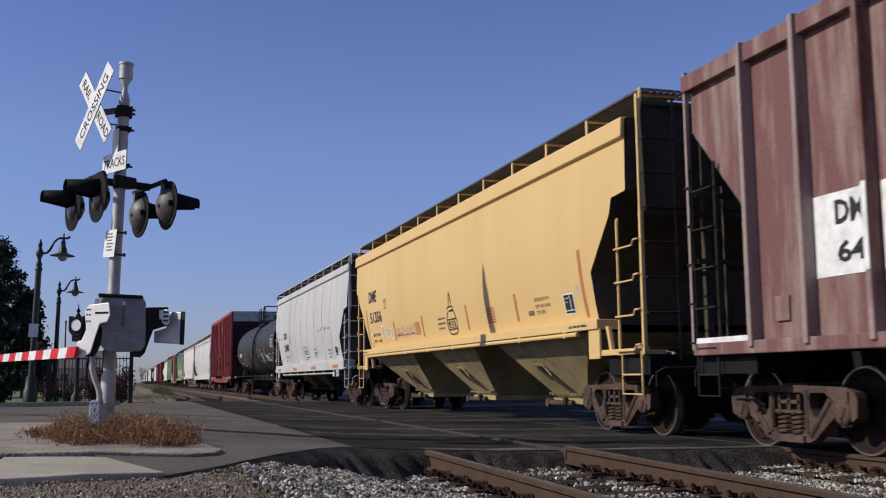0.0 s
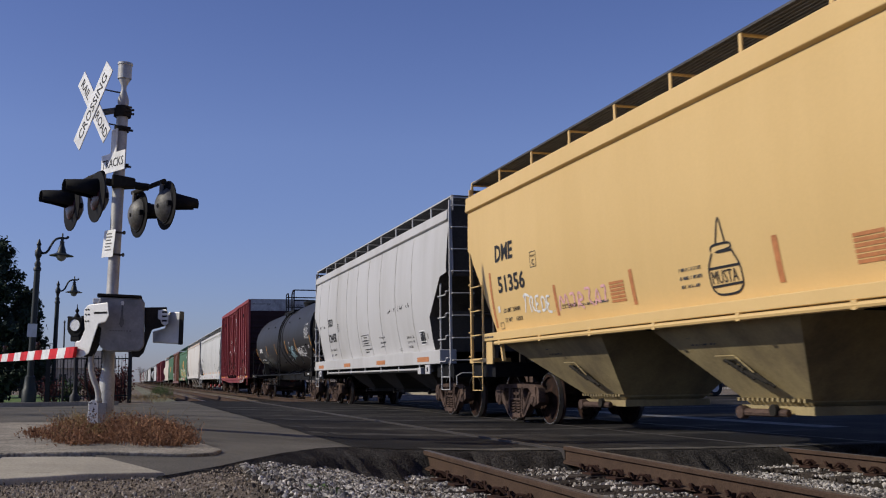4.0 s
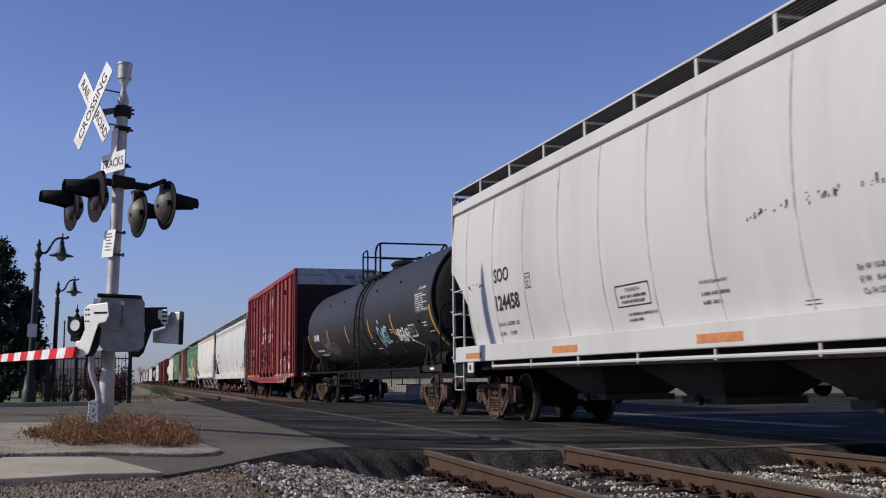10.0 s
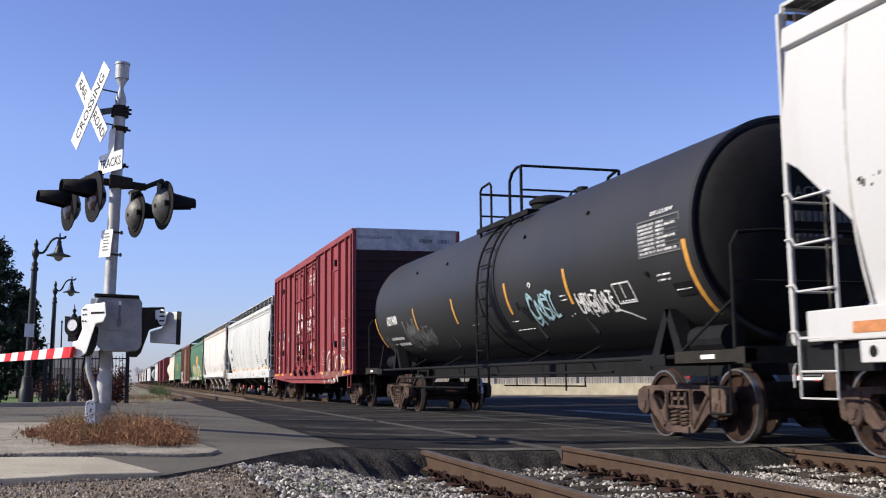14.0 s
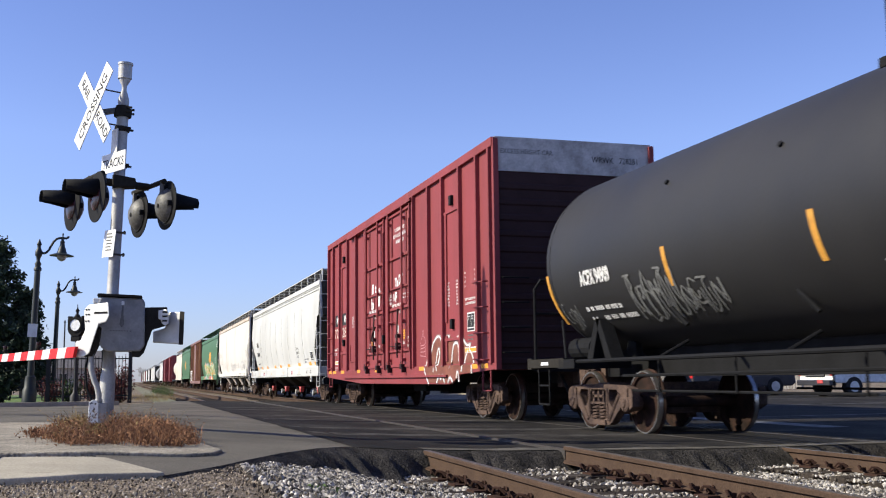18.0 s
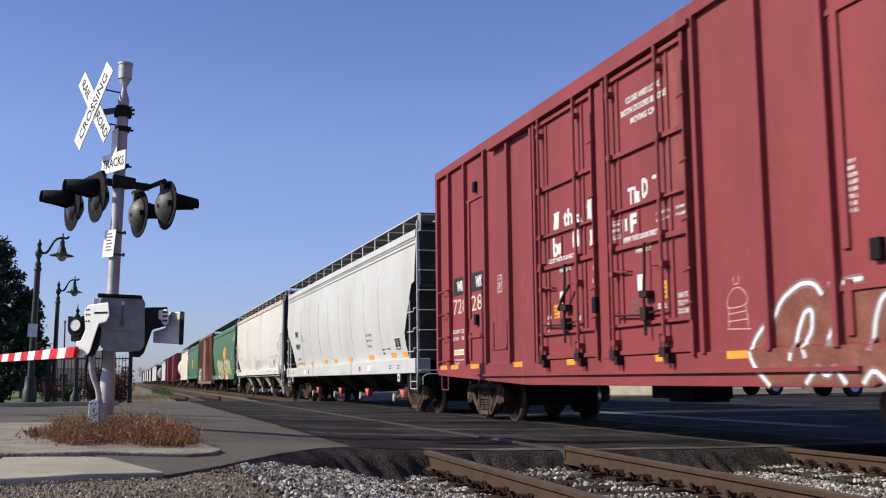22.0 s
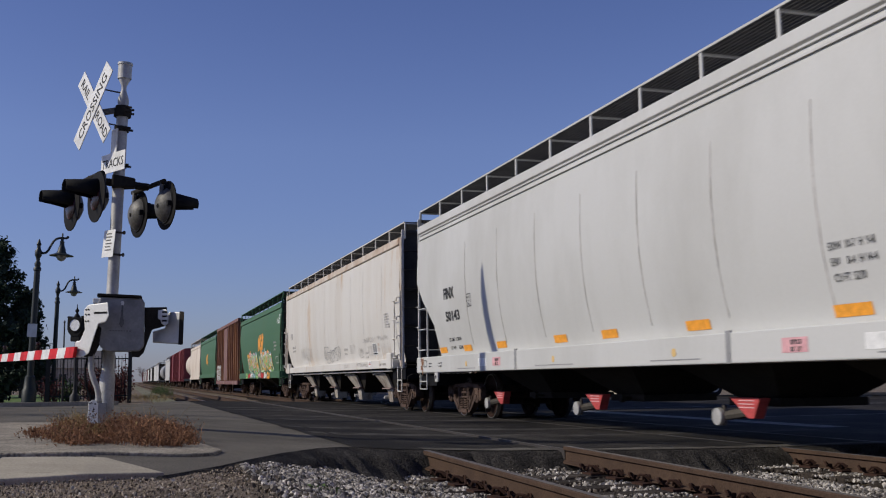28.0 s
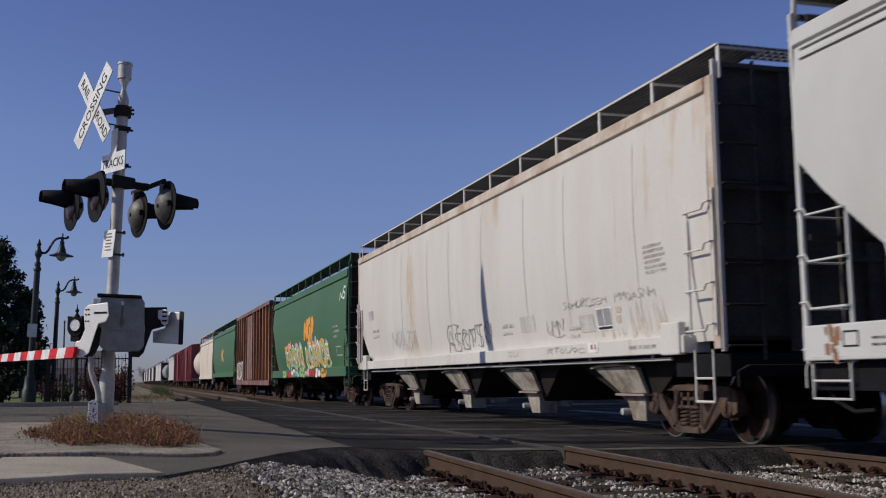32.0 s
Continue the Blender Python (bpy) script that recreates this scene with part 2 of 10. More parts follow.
GALV = material("galvanised_steel", (0.47, 0.465, 0.45), 0.55, 0.2, vary=0.12, scale=7, grain=50, bump=0.06, second=(0.28, 0.275, 0.27), streak=0.6)
GREY_BOX = material("grey_enamel", (0.3, 0.3, 0.3), 0.5, vary=0.08, scale=4, grain=40, bump=0.04, second=(0.19, 0.19, 0.192))
BOX_STAIN = material("oily_grey", (0.14, 0.14, 0.142), 0.6, vary=0.2, scale=9, grain=40, bump=0.04)
DIAL = material("white_dial", (0.9, 0.9, 0.88), 0.6, vary=0.03, scale=12, grain=40, bump=0)
ALU = material("aluminium_paint", (0.66, 0.66, 0.64), 0.5, 0.1, vary=0.06, scale=5, grain=40, bump=0.05, second=(0.54, 0.535, 0.52), edge=(0.45, 0.7))
SIGN_WHITE = material("reflective_white", (0.8, 0.8, 0.78), 0.5, vary=0.04, scale=6, grain=50, bump=0)
SIGN_RED = material("reflective_red", (0.62, 0.03, 0.035), 0.5, spec=0.12, vary=0.06, scale=6, grain=50, bump=0)
LENS = material("dark_red_lens", (0.035, 0.006, 0.007), 0.25, vary=0.1, scale=9, grain=50, bump=0)
LENS_BACK = material("silver_back", (0.14, 0.136, 0.132), 0.55, 0.2, vary=0.25, scale=9, grain=50, bump=0.08, second=(0.07, 0.068, 0.066), amount=0.5)
LAMP_GREEN = material("dark_green_paint", (0.016, 0.022, 0.02), 0.5, vary=0.15, scale=6, grain=40)
FROST = material("frosted_glass", (0.3, 0.29, 0.26), 0.35, vary=0.05, scale=9, grain=50, bump=0)
STENCIL = material("worn_stencil", (0.07, 0.07, 0.07), 0.7, vary=0.2, scale=8, grain=60, bump=0)
LEAF_DARK = island_mix(material("conifer_needles", (0.024, 0.04, 0.022), 0.8, vary=0.3, scale=2, grain=20, bump=0), 0.6)
LEAF_RED = island_mix(material("russet_leaf", (0.13, 0.035, 0.03), 0.8, vary=0.3, scale=2, grain=20, bump=0), 0.6)
LEAF_GREEN = island_mix(material("shrub_leaf", (0.05, 0.09, 0.02), 0.8, vary=0.3, scale=2, grain=20, bump=0), 0.5)
TWIG = material("bare_twig", (0.2, 0.17, 0.15), 0.9, vary=0.2, scale=2, grain=20, bump=0)
BARK = material("bark", (0.1, 0.08, 0.065), 0.95, vary=0.3, scale=4, grain=30, bump=0.6)
WEED = island_mix(material("dry_weed", (0.245, 0.12, 0.06), 0.9, vary=0.3, scale=5, grain=40, bump=0), 0.7)
WEED_PALE = island_mix(material("straw_weed", (0.27, 0.19, 0.075), 0.9, vary=0.3, scale=5, grain=40, bump=0), 0.6)
FENCE_WHITE = material("weathered_board", (0.42, 0.39, 0.34), 0.85, vary=0.15, scale=3, grain=30, bump=0.1, second=(0.28, 0.255, 0.22), per_piece=0.22)
IRON = material("black_iron", (0.012, 0.012, 0.013), 0.6, vary=0.2, scale=6, grain=40)
ROAD_PAINT = material("worn_road_paint", (0.24, 0.235, 0.225), 0.8, vary=0.25, scale=5, grain=60, bump=0.1, second=(0.1, 0.098, 0.095), amount=0.6)
SUV_DARK = material("dark_car_paint", (0.06, 0.06, 0.07), 0.35, 0.3, vary=0.03, scale=3, grain=30, bump=0)
GLASS = material("tinted_glass", (0.02, 0.023, 0.025), 0.08, vary=0.05, scale=3, grain=30, bump=0)
RUBBER = material("tyre_rubber", (0.02, 0.02, 0.02), 0.9, vary=0.2, scale=6, grain=40)
TAIL_RED = material("tail_lamp", (0.5, 0.02, 0.02), 0.3, vary=0.05, scale=6, grain=40, bump=0)
HOUSE = material("tan_siding", (0.45, 0.38, 0.3), 0.8, vary=0.08, scale=2, grain=20, bump=0.1)
ROOFING = material("grey_shingle", (0.14, 0.13, 0.13), 0.9, vary=0.2, scale=3, grain=20, bump=0.3)
WOOD_POLE = material("pole_wood", (0.16, 0.12, 0.09), 0.9, vary=0.25, scale=4, grain=40, bump=0.4, streak=0.9)


# ------------------------------------------------------------------ mesh tools
def box(bm, x0, x1, y0, y1, z0, z1):
    v = [bm.verts.new((x, y, z)) for x in (x0, x1) for y in (y0, y1) for z in (z0, z1)]
    for a in ((0, 1, 3, 2), (4, 6, 7, 5), (0, 4, 5, 1), (2, 3, 7, 6), (0, 2, 6, 4), (1, 5, 7, 3)):
        bm.faces.new([v[i] for i in a])


def hexa(bm, bottom, top):
    """A solid between two quads, each of four points in the same order."""
    b, t = [bm.verts.new(p) for p in bottom], [bm.verts.new(p) for p in top]
    bm.faces.new(b[::-1])
    bm.faces.new(t)
    for i in range(4):
        j = (i + 1) % 4
        bm.faces.new((b[i], b[j], t[j], t[i]))


def rod(bm, p, q, r, sides=8, r2=None):
    p, q = Vector(p), Vector(q)
    d = (q - p).normalized()
    u = d.cross(Vector((0, 0, 1)) if abs(d.z) < 0.9 else Vector((0, 1, 0))).normalized()
    w = d.cross(u)
    rings = []
    for c, rad in ((p, r), (q, r if r2 is None else r2)):
        rings.append([bm.verts.new(c + (u * math.cos(2 * math.pi * i / sides) + w * math.sin(2 * math.pi * i / sides)) * rad) for i in range(sides)])
    for i in range(sides):
        j = (i + 1) % sides
        bm.faces.new((rings[0][i], rings[0][j], rings[1][j], rings[1][i]))
    bm.faces.new(rings[0][::-1])
    bm.faces.new(rings[1])


def pipe(bm, pts, r, sides=6):
    """One bent tube through the points."""
    p = [Vector(q) for q in pts]
    p = [p[0]] + [b for a, b in zip(p, p[1:]) if (b - a).length > 1e-5]
    side, rings = None, []
    for i, q in enumerate(p):
        d = (p[min(i + 1, len(p) - 1)] - p[max(i - 1, 0)]).normalized()
        if side is None:
            side = d.orthogonal().normalized()
        side = (side - d * side.dot(d)).normalized()
        up = d.cross(side)
        rings.append([bm.verts.new(q + (side * math.cos(a) + up * math.sin(a)) * r) for a in [2 * math.pi * k / sides for k in range(sides)]])
    for a, b in zip(rings, rings[1:]):
        for k in range(sides):
            bm.faces.new((a[k], a[(k + 1) % sides], b[(k + 1) % sides], b[k]))
    bm.faces.new(rings[0][::-1])
    bm.faces.new(rings[-1])


def lathe(bm, profile, axis="z", centre=(0, 0, 0), sides=24, caps=True):
    """Turn (radius, height) pairs about an axis."""
    c = Vector(centre)
    rings = []
    for rad, h in profile:
        ring = []
        for i in range(sides):
            a = 2 * math.pi * i / sides
            u, v = rad * math.cos(a), rad * math.sin(a)
            ring.append(bm.verts.new(c + Vector({"z": (u, v, h), "x": (h, u, v), "y": (v, h, u)}[axis])))
        rings.append(ring)
    for a, b in zip(rings, rings[1:]):
        for i in range(sides):
            j = (i + 1) % sides
            bm.faces.new((a[i], a[j], b[j], b[i]))
    if caps:
        bm.faces.new(rings[0][::-1])
        bm.faces.new(rings[-1])


def slab(bm, outline, axis, lo, hi):
    """Extrude an outline of (a, b) pairs along an axis: x: (y, z); y: (x, z); z: (x, y)."""
    def at(p, h):
        return {"x": (h, p[0], p[1]), "y": (p[0], h, p[1]), "z": (p[0], p[1], h)}[axis]
    a, b = [bm.verts.new(at(p, lo)) for p in outline], [bm.verts.new(at(p, hi)) for p in outline]
    bm.faces.new(a)
    bm.faces.new(b[::-1])
    for i in range(len(a)):
        j = (i + 1) % len(a)
        bm.faces.new((a[i], b[i], b[j], a[j]))


def finish(bm, name, mat, smooth=False, bevel=0.0):
    bmesh.ops.recalc_face_normals(bm, faces=bm.faces)
    me = bpy.data.meshes.new(name)
    bm.to_mesh(me)
    bm.free()
    me.materials.append(mat)
    if smooth:
        for f in me.polygons:
            f.use_smooth = True
        me.set_sharp_from_angle(angle=radians(40))
    return me


def part(name, bm, mat, parent, label="", smooth=False, bevel=0.0):
    ob = new(name, bm if isinstance(bm, bpy.types.Mesh) else finish(bm, name, mat, smooth))
    ob.parent = parent
    if bevel:
        mod = ob.modifiers.new("bevel", "BEVEL")
        mod.width, mod.segments, mod.limit_method = bevel, 2, "ANGLE"
    return tagged(ob, label) if label else ob


def thing(name, label, category, m=None, group="", kind=""):
    ob = new(name)
    ob.matrix_basis = m if m is not None else Matrix()
    return tagged(ob, label, category, group, kind)


def solid(name, bm, mat, label, category="", kind="", group="", smooth=False):
    return tagged(new(name, finish(bm, name, mat, smooth)), label, category, group, kind)


def lettering(text, size, mat, parent, m, name="lettering", squeeze=1.0, bold=0.0, align="LEFT"):
    """Flat lettering, one mesh, 1 mm thick, in the plane of the pose m (x along the line, y up)."""
    cu = bpy.data.curves.new(name, "FONT")
    cu.body, cu.size, cu.extrude, cu.offset, cu.align_x = text, size, 0.0006, bold, align
    cu.resolution_u = 2
    tmp = bpy.data.objects.new(name, cu)
    scene.collection.objects.link(tmp)
    me = bpy.data.meshes.new_from_object(tmp.evaluated_get(bpy.context.evaluated_depsgraph_get()))
    bpy.data.objects.remove(tmp)
    me.materials.clear()
    me.materials.append(mat)
    ob = new(name, me)
    ob.parent = parent
    ob.matrix_local = m @ Matrix.Diagonal((squeeze, 1, 1, 1))
    return ob


def letters(c, text, w, y0, y1, z0, z1, mat, bold=0.02, proud=0.007):
    """Lettering fitted between y0 and y1 along the sunny side and z0 and z1 in height; w: half width by height."""
    ob = lettering(text, 1.0, mat, c, Matrix(), bold=bold)
    vx, vy = [v.co.x for v in ob.data.vertices], [v.co.y for v in ob.data.vertices]
    lean = math.degrees(math.atan2(w(z1) - w(z0), z1 - z0))
    ob.matrix_local = mark(c, -w(z0) - proud, y0, z0, lean) @ Matrix.Diagonal(((y0 - y1) / (max(vx) - min(vx)), (z1 - z0) / (max(vy) - min(vy)), 1, 1)) @ Matrix.Translation((-min(vx), -min(vy), 0))
    return ob


def decal(c, w, y0, y1, z0, z1, mat, name="reflector", label="", proud=0.004):
    """A flat patch that follows the side of a car."""
    bm = bmesh.new()
    n = max(1, round((z1 - z0) / 0.12))
    rows = [[bm.verts.new((-w(z) - proud, y, z)) for y in (y0, y1)] for z in [z0 + (z1 - z0) * k / n for k in range(n + 1)]]
    for a, b in zip(rows, rows[1:]):
        bm.faces.new((a[0], a[1], b[1], b[0]))
    return part(name, bm, mat, c, label)


def outline_box(c, w, y0, y1, z0, z1, mat, t=0.014, name="stencil_box"):
    """A thin rectangular outline on the side of a car."""
    bm = bmesh.new()
    for a, b, d, e in ((y0, y0 - t, z0, z1), (y1 + t, y1, z0, z1), (y0 - t, y1 + t, z0, z0 + t), (y0 - t, y1 + t, z1 - t, z1)):
        xa, xb = -w(d) - 0.004, -w(e) - 0.004
        bm.faces.new([bm.verts.new(p) for p in ((xa, a, d), (xa, b, d), (xb, b, e), (xb, a, e))])
    return part(name, bm, mat, c)


def stroke(bm, pts, w, r, proud=0.006, rounds=2):
    """A smoothed painted line of half width r through (y, z) points, on a side of half width w(z)."""
    fine = []
    for (a, b), (d, e) in zip(pts, pts[1:]):
        fine += [(a + (d - a) * k / 4, b + (e - b) * k / 4) for k in range(4)]
    fine.append(pts[-1])
    for _ in range(rounds):
        fine = [fine[0]] + [((p[0] + 2 * q[0] + n[0]) / 4, (p[1] + 2 * q[1] + n[1]) / 4) for p, q, n in zip(fine, fine[1:], fine[2:])] + [fine[-1]]
    last = None
    for i, (y, z) in enumerate(fine):
        a, b = fine[max(i - 1, 0)], fine[min(i + 1, len(fine) - 1)]
        t = math.hypot(b[0] - a[0], b[1] - a[1]) or 1
        oy, oz = -(b[1] - a[1]) / t * r, (b[0] - a[0]) / t * r
        row = [bm.verts.new((-w(z + g * oz) - proud, y + g * oy, z + g * oz)) for g in (-1, 1)]
        if last:
            bm.faces.new((last[0], last[1], row[1], row[0]))
        last = row


def tag_strokes(c, w, yc, lines, r, mat, label, proud=0.006):
    """Sprayed or drawn lines, given along the train."""
    bm = bmesh.new()
    for pts in lines:
        stroke(bm, [(y - yc, z) for y, z in pts], w, r, proud)
    return part("graffiti", bm, mat, c, label)


GLYPHS = ([(0, 0), (0.1, 1), (0.5, 0.35), (0.9, 1), (1, 0)], [(0.9, 0.85), (0.3, 1), (0, 0.5), (0.3, 0), (1, 0.1)], [(0.1, 0), (0.2, 1), (0.9, 0.75), (0.25, 0.5), (0.95, 0)],
          [(0.9, 0.9), (0.2, 0.95), (0.2, 0.55), (0.9, 0.4), (0.7, 0), (0, 0.1)], [(0, 0), (0.5, 1), (1, 0), (0.8, 0.4), (0.2, 0.4)], [(0.1, 1), (0.1, 0.1), (0.5, 0), (0.9, 0.3), (0.9, 1)],
          [(0.5, 0), (0.05, 0.5), (0.5, 1), (0.95, 0.5), (0.5, 0)], [(0, 1), (1, 0.95), (0.45, 0.9), (0.5, 0)], [(0.1, 0), (0.1, 1), (0.9, 0.05), (0.95, 1)])


def scrawl(c, w, y0, y1, z0, z1, n, r, mat, seed, label, proud=0.006):
    """A word of n hand-drawn, unreadable letters between y0 and y1."""
    rnd = random.Random(seed)
    bm = bmesh.new()
    step = (y0 - y1) / n
    for k in range(n):
        g, tall, sink = rnd.choice(GLYPHS), rnd.uniform(0.7, 1.1), rnd.uniform(-0.08, 0.15)
        lean = rnd.uniform(-0.15, 0.3)
        pts = [(y0 - step * (k + 0.05 + 1.0 * a + lean * (b - 0.5) * 0.5 + rnd.gauss(0, 0.04)), z0 + (z1 - z0) * (sink + b * tall * 0.85 + rnd.gauss(0, 0.03))) for a, b in g]
        stroke(bm, pts, w, r, proud)
    return part("graffiti", bm, mat, c, label)


def ground_z(x, y):
    """Height of the paved and bare ground."""
    b = float(np.interp(x, [-60, -8, -0.2, 0.8, 1.7, 2.6, 3.65, 6.0, 7.2], [0.3, 0.40, 0.36, 0.30, 0.23, 0.15, 0.10, 0.04, 0.03]))
    k = min(max((y - 13) / 23, 0), 1)
    k = k * k * (3 - 2 * k)
    low = min(b, 0.08)
    side = min(max((3.4 - x) / 3, 0), 1)
    return b - (b - low) * k * side


def sheet(name, xs, ys, mat, lift, label, keep=None, kind="structure", category=""):
    """A sheet laid over the ground on the grid xs by ys."""
    bm = bmesh.new()
    grid = {}
    for i, x in enumerate(xs):
        for j, y in enumerate(ys):
            grid[i, j] = bm.verts.new((x, y, ground_z(x, y) + (lift(x, y) if callable(lift) else lift)))
    for i in range(len(xs) - 1):
        for j in range(len(ys) - 1):
            if keep is None or keep((xs[i] + xs[i + 1]) / 2, (ys[j] + ys[j + 1]) / 2):
                bm.faces.new((grid[i, j], grid[i + 1, j], grid[i + 1, j + 1], grid[i, j + 1]))
    bmesh.ops.delete(bm, geom=[v for v in bm.verts if not v.link_faces], context="VERTS")
    return solid(name, bm, mat, label, category, kind, smooth=True)


# ------------------------------------------------------------------ ground, road, tracks
def near_edge(x):
    return float(np.interp(x, [-60, -0.7, -0.1, 0.2, 0.6, 1.2, 1.7, 2.1, 7.0, 80], [11.4, 11.4, 6.9, 6.0, 6.9, 8.5, 9.6, 10.25, 10.5, 10.5]))


def far_edge(x):
    return float(np.interp(x, [-60, -4, 2, 5, 80], [36.5, 36.5, 38.6, 39.6, 40.5]))


def bed(x, y):
    """How far the bare ground lies below the road's level."""
    track = min(max((x - 0.7) / 1.6, 0), 1)
    if x > 11.5:
        track *= min(max((14 - x) / 2.5, 0), 1)
    inside = 0.0 if not (near_edge(x) < y < far_edge(x)) else 0.05
    return -0.014 - 0.228 * track - inside + 0.012 * noise.noise((x * 1.7, y * 1.7, 0))


xs = [-900, -400, -150, -60, -30, -15] + [-9 + 0.5 * i for i in range(60)] + [21.5, 24, 28, 35, 45, 60, 90, 150, 300, 900]
ys = [-60, -30, -15, -8] + [-4 + 0.5 * i for i in range(90)] + [42, 45, 50, 60, 80, 110, 150, 220, 320, 500, 900, 2000]
sheet("ground", xs, ys, DIRT, bed, "brown dirt and gravel ground beside the railway")

bm = bmesh.new()
rx = [-60, -40, -25, -15, -10, -6, -4, -2.5, -1.5, -0.7, -0.4, -0.1, 0.05, 0.2, 0.4, 0.6, 0.9, 1.2, 1.45, 1.7, 1.9, 2.1, 2.6, 3.2, 4, 5, 6, 7, 8, 9, 10, 12, 15, 20, 30, 50, 80]
cols = []
for x in rx:
    a, b = near_edge(x), far_edge(x)
    cols.append([bm.verts.new((x, a + (b - a) * k / 30, ground_z(x, a + (b - a) * k / 30))) for k in range(31)])
for c, d in zip(cols, cols[1:]):
    for k in range(30):
        bm.faces.new((c[k], d[k], d[k + 1], c[k + 1]))
road = solid("road", bm, ASPHALT, "worn grey asphalt road crossing the railway tracks", kind="structure", smooth=True)
for side, edge in (("near", near_edge), ("far", far_edge)):
    bm = bmesh.new()
    rows = []
    ex = [-0.1 + 0.06 * i for i in range(190)]
    for x in ex:
        y, z = edge(x), ground_z(x, edge(x))
        s = -1 if side == "near" else 1
        far_ = 1 + 2.0 * min(max((2.8 - x) / 0.7, 0), 1) * (side == "near")
        j = [noise.noise((x * 9, k * 3.1, 5)) for k in range(4)]
        rows.append([bm.verts.new(p) for p in ((x, y - s * 0.01, z + 0.002), (x, y + s * (0.06 + 0.05 * j[0]), z - 0.012 + 0.01 * j[0]),
                                               (x, y + s * (0.15 + 0.07 * j[1]) * far_, z - 0.06 + 0.028 * j[1]), (x, y + s * (0.25 + 0.1 * j[2]) * far_, z - 0.13 + 0.04 * j[2]), (x, y + s * (0.5 + 0.12 * j[3]) * far_, z - 0.27))])
    for r, q in zip(rows, rows[1:]):
        for k in range(4):
            bm.faces.new((r[k], q[k], q[k + 1], r[k + 1]))
    part("broken_edge", bm, ASPHALT_EDGE, road, "crumbling dark edge of the asphalt", smooth=True)
# darker paving over the tracks
bm = bmesh.new()
cols = []
for i in range(31):
    x = 2.15 + 7.9 * i / 30
    a, b = near_edge(x), far_edge(x)
    cols.append([bm.verts.new((x + (0.06 * noise.noise((k * 0.9, 0, 3)) if i == 0 else 0), a + (b - a) * k / 30, ground_z(x, a + (b - a) * k / 30) + 0.005)) for k in range(31)])
for c, d in zip(cols, cols[1:]):
    for k in range(30):
        bm.faces.new((c[k], d[k], d[k + 1], c[k + 1]))
part("crossing_surface", bm, ASPHALT_DARK, road, "dark newer asphalt laid round the rails", smooth=True)


# Far road laid in dark asphalt to stand in for the train's shadow.
bm = bmesh.new()
cols = []
for x in (10.05, 11, 12.5, 14, 16, 19, 24, 32, 45, 80):
    a, b = near_edge(x), far_edge(x)
    cols.append([bm.verts.new((x, a + (b - a) * k / 30, ground_z(x, a + (b - a) * k / 30) + 0.005)) for k in range(31)])
for c, d in zip(cols, cols[1:]):
    for k in range(30):
        bm.faces.new((c[k], d[k], d[k + 1], c[k + 1]))
part("road_surface", bm, ASPHALT_DARK, road, "asphalt beyond the tracks, darkened for the train's shadow", smooth=True)
# pale dust along the broken edge, between the rails
bm = bmesh.new()
rows = []
for i in range(120):
    x = 2.9 + 0.06 * i
    y, z = near_edge(x), ground_z(x, near_edge(x))
    deep = 0.34 + 0.22 * noise.noise((x * 1.3, 2, 7)) + 0.08 * noise.noise((x * 6, 5, 1))
    rows.append([bm.verts.new((x, y + d, ground_z(x, y + d) + 0.0085)) for d in (0.004, max(deep, 0.06))])
for r, q in zip(rows, rows[1:]):
    bm.faces.new((r[0], q[0], q[1], r[1]))
part("dusty_lip", bm, DUST, road, "pale dusty lip of the paving")
# worn tyre tracks across the dark paving
for yc_, wide, x0, x1 in ((13.6, 0.5, 2.3, 9.9), (15.6, 0.6, 2.3, 9.9), (19.4, 0.6, 2.4, 9.9), (21.6, 0.7, 2.4, 9.9), (26.5, 0.8, 2.4, 9.9), (29.0, 0.8, 2.4, 9.9)):
    bm = bmesh.new()
    rows = []
    for i in range(60):
        x = x0 + (x1 - x0) * i / 59
        w = wide * (0.5 + 0.2 * noise.noise((x * 0.8, yc_, 3)))
        y = yc_ + 0.12 * noise.noise((x * 0.5, yc_, 9))
        rows.append([bm.verts.new((x, y + d, ground_z(x, y + d) + 0.0062)) for d in (-w, w)])
    for r, q in zip(rows, rows[1:]):
        bm.faces.new((r[0], q[0], q[1], r[1]))
    part("tyre_track", bm, TAR, road, "band of paving worn paler by tyres")


def strip(name, pts, width, mat, lift, label=""):
    bm = bmesh.new()
    rows = []
    for (x0, y0), (x1, y1) in zip(pts, pts[1:]):
        n = max(2, int(math.hypot(x1 - x0, y1 - y0) / 0.6))
        d = Vector((x1 - x0, y1 - y0, 0)).normalized()
        o = Vector((-d.y, d.x, 0)) * width / 2
        for k in range(n + 1):
            x, y = x0 + (x1 - x0) * k / n, y0 + (y1 - y0) * k / n
            rows.append([bm.verts.new((x + s * o.x, y + s * o.y, ground_z(x + s * o.x, y + s * o.y) + lift)) for s in (-1, 1)])
    for r, q in zip(rows, rows[1:]):
        bm.faces.new((r[0], r[1], q[1], q[0]))
    return part(name, bm, mat, road, label)


strip("road_marking", [(10.6, 14), (10.6, 24.0)], 0.5, ROAD_PAINT, 0.008, "worn white stop line")
strip("road_marking", [(11, 18.2), (60, 18.2)], 0.12, ROAD_PAINT, 0.008, "worn white lane line")
strip("road_marking", [(11, 25.0), (60, 25.0)], 0.14, ROAD_PAINT, 0.008, "worn white lane line")
strip("road_marking", [(11, 31.5), (60, 31.5)], 0.12, ROAD_PAINT, 0.008, "worn white lane line")
strip("tar_seam", [(5.75, 10.6), (5.75, 39)], 0.035, TAR, 0.009, "pale seam in the paving")


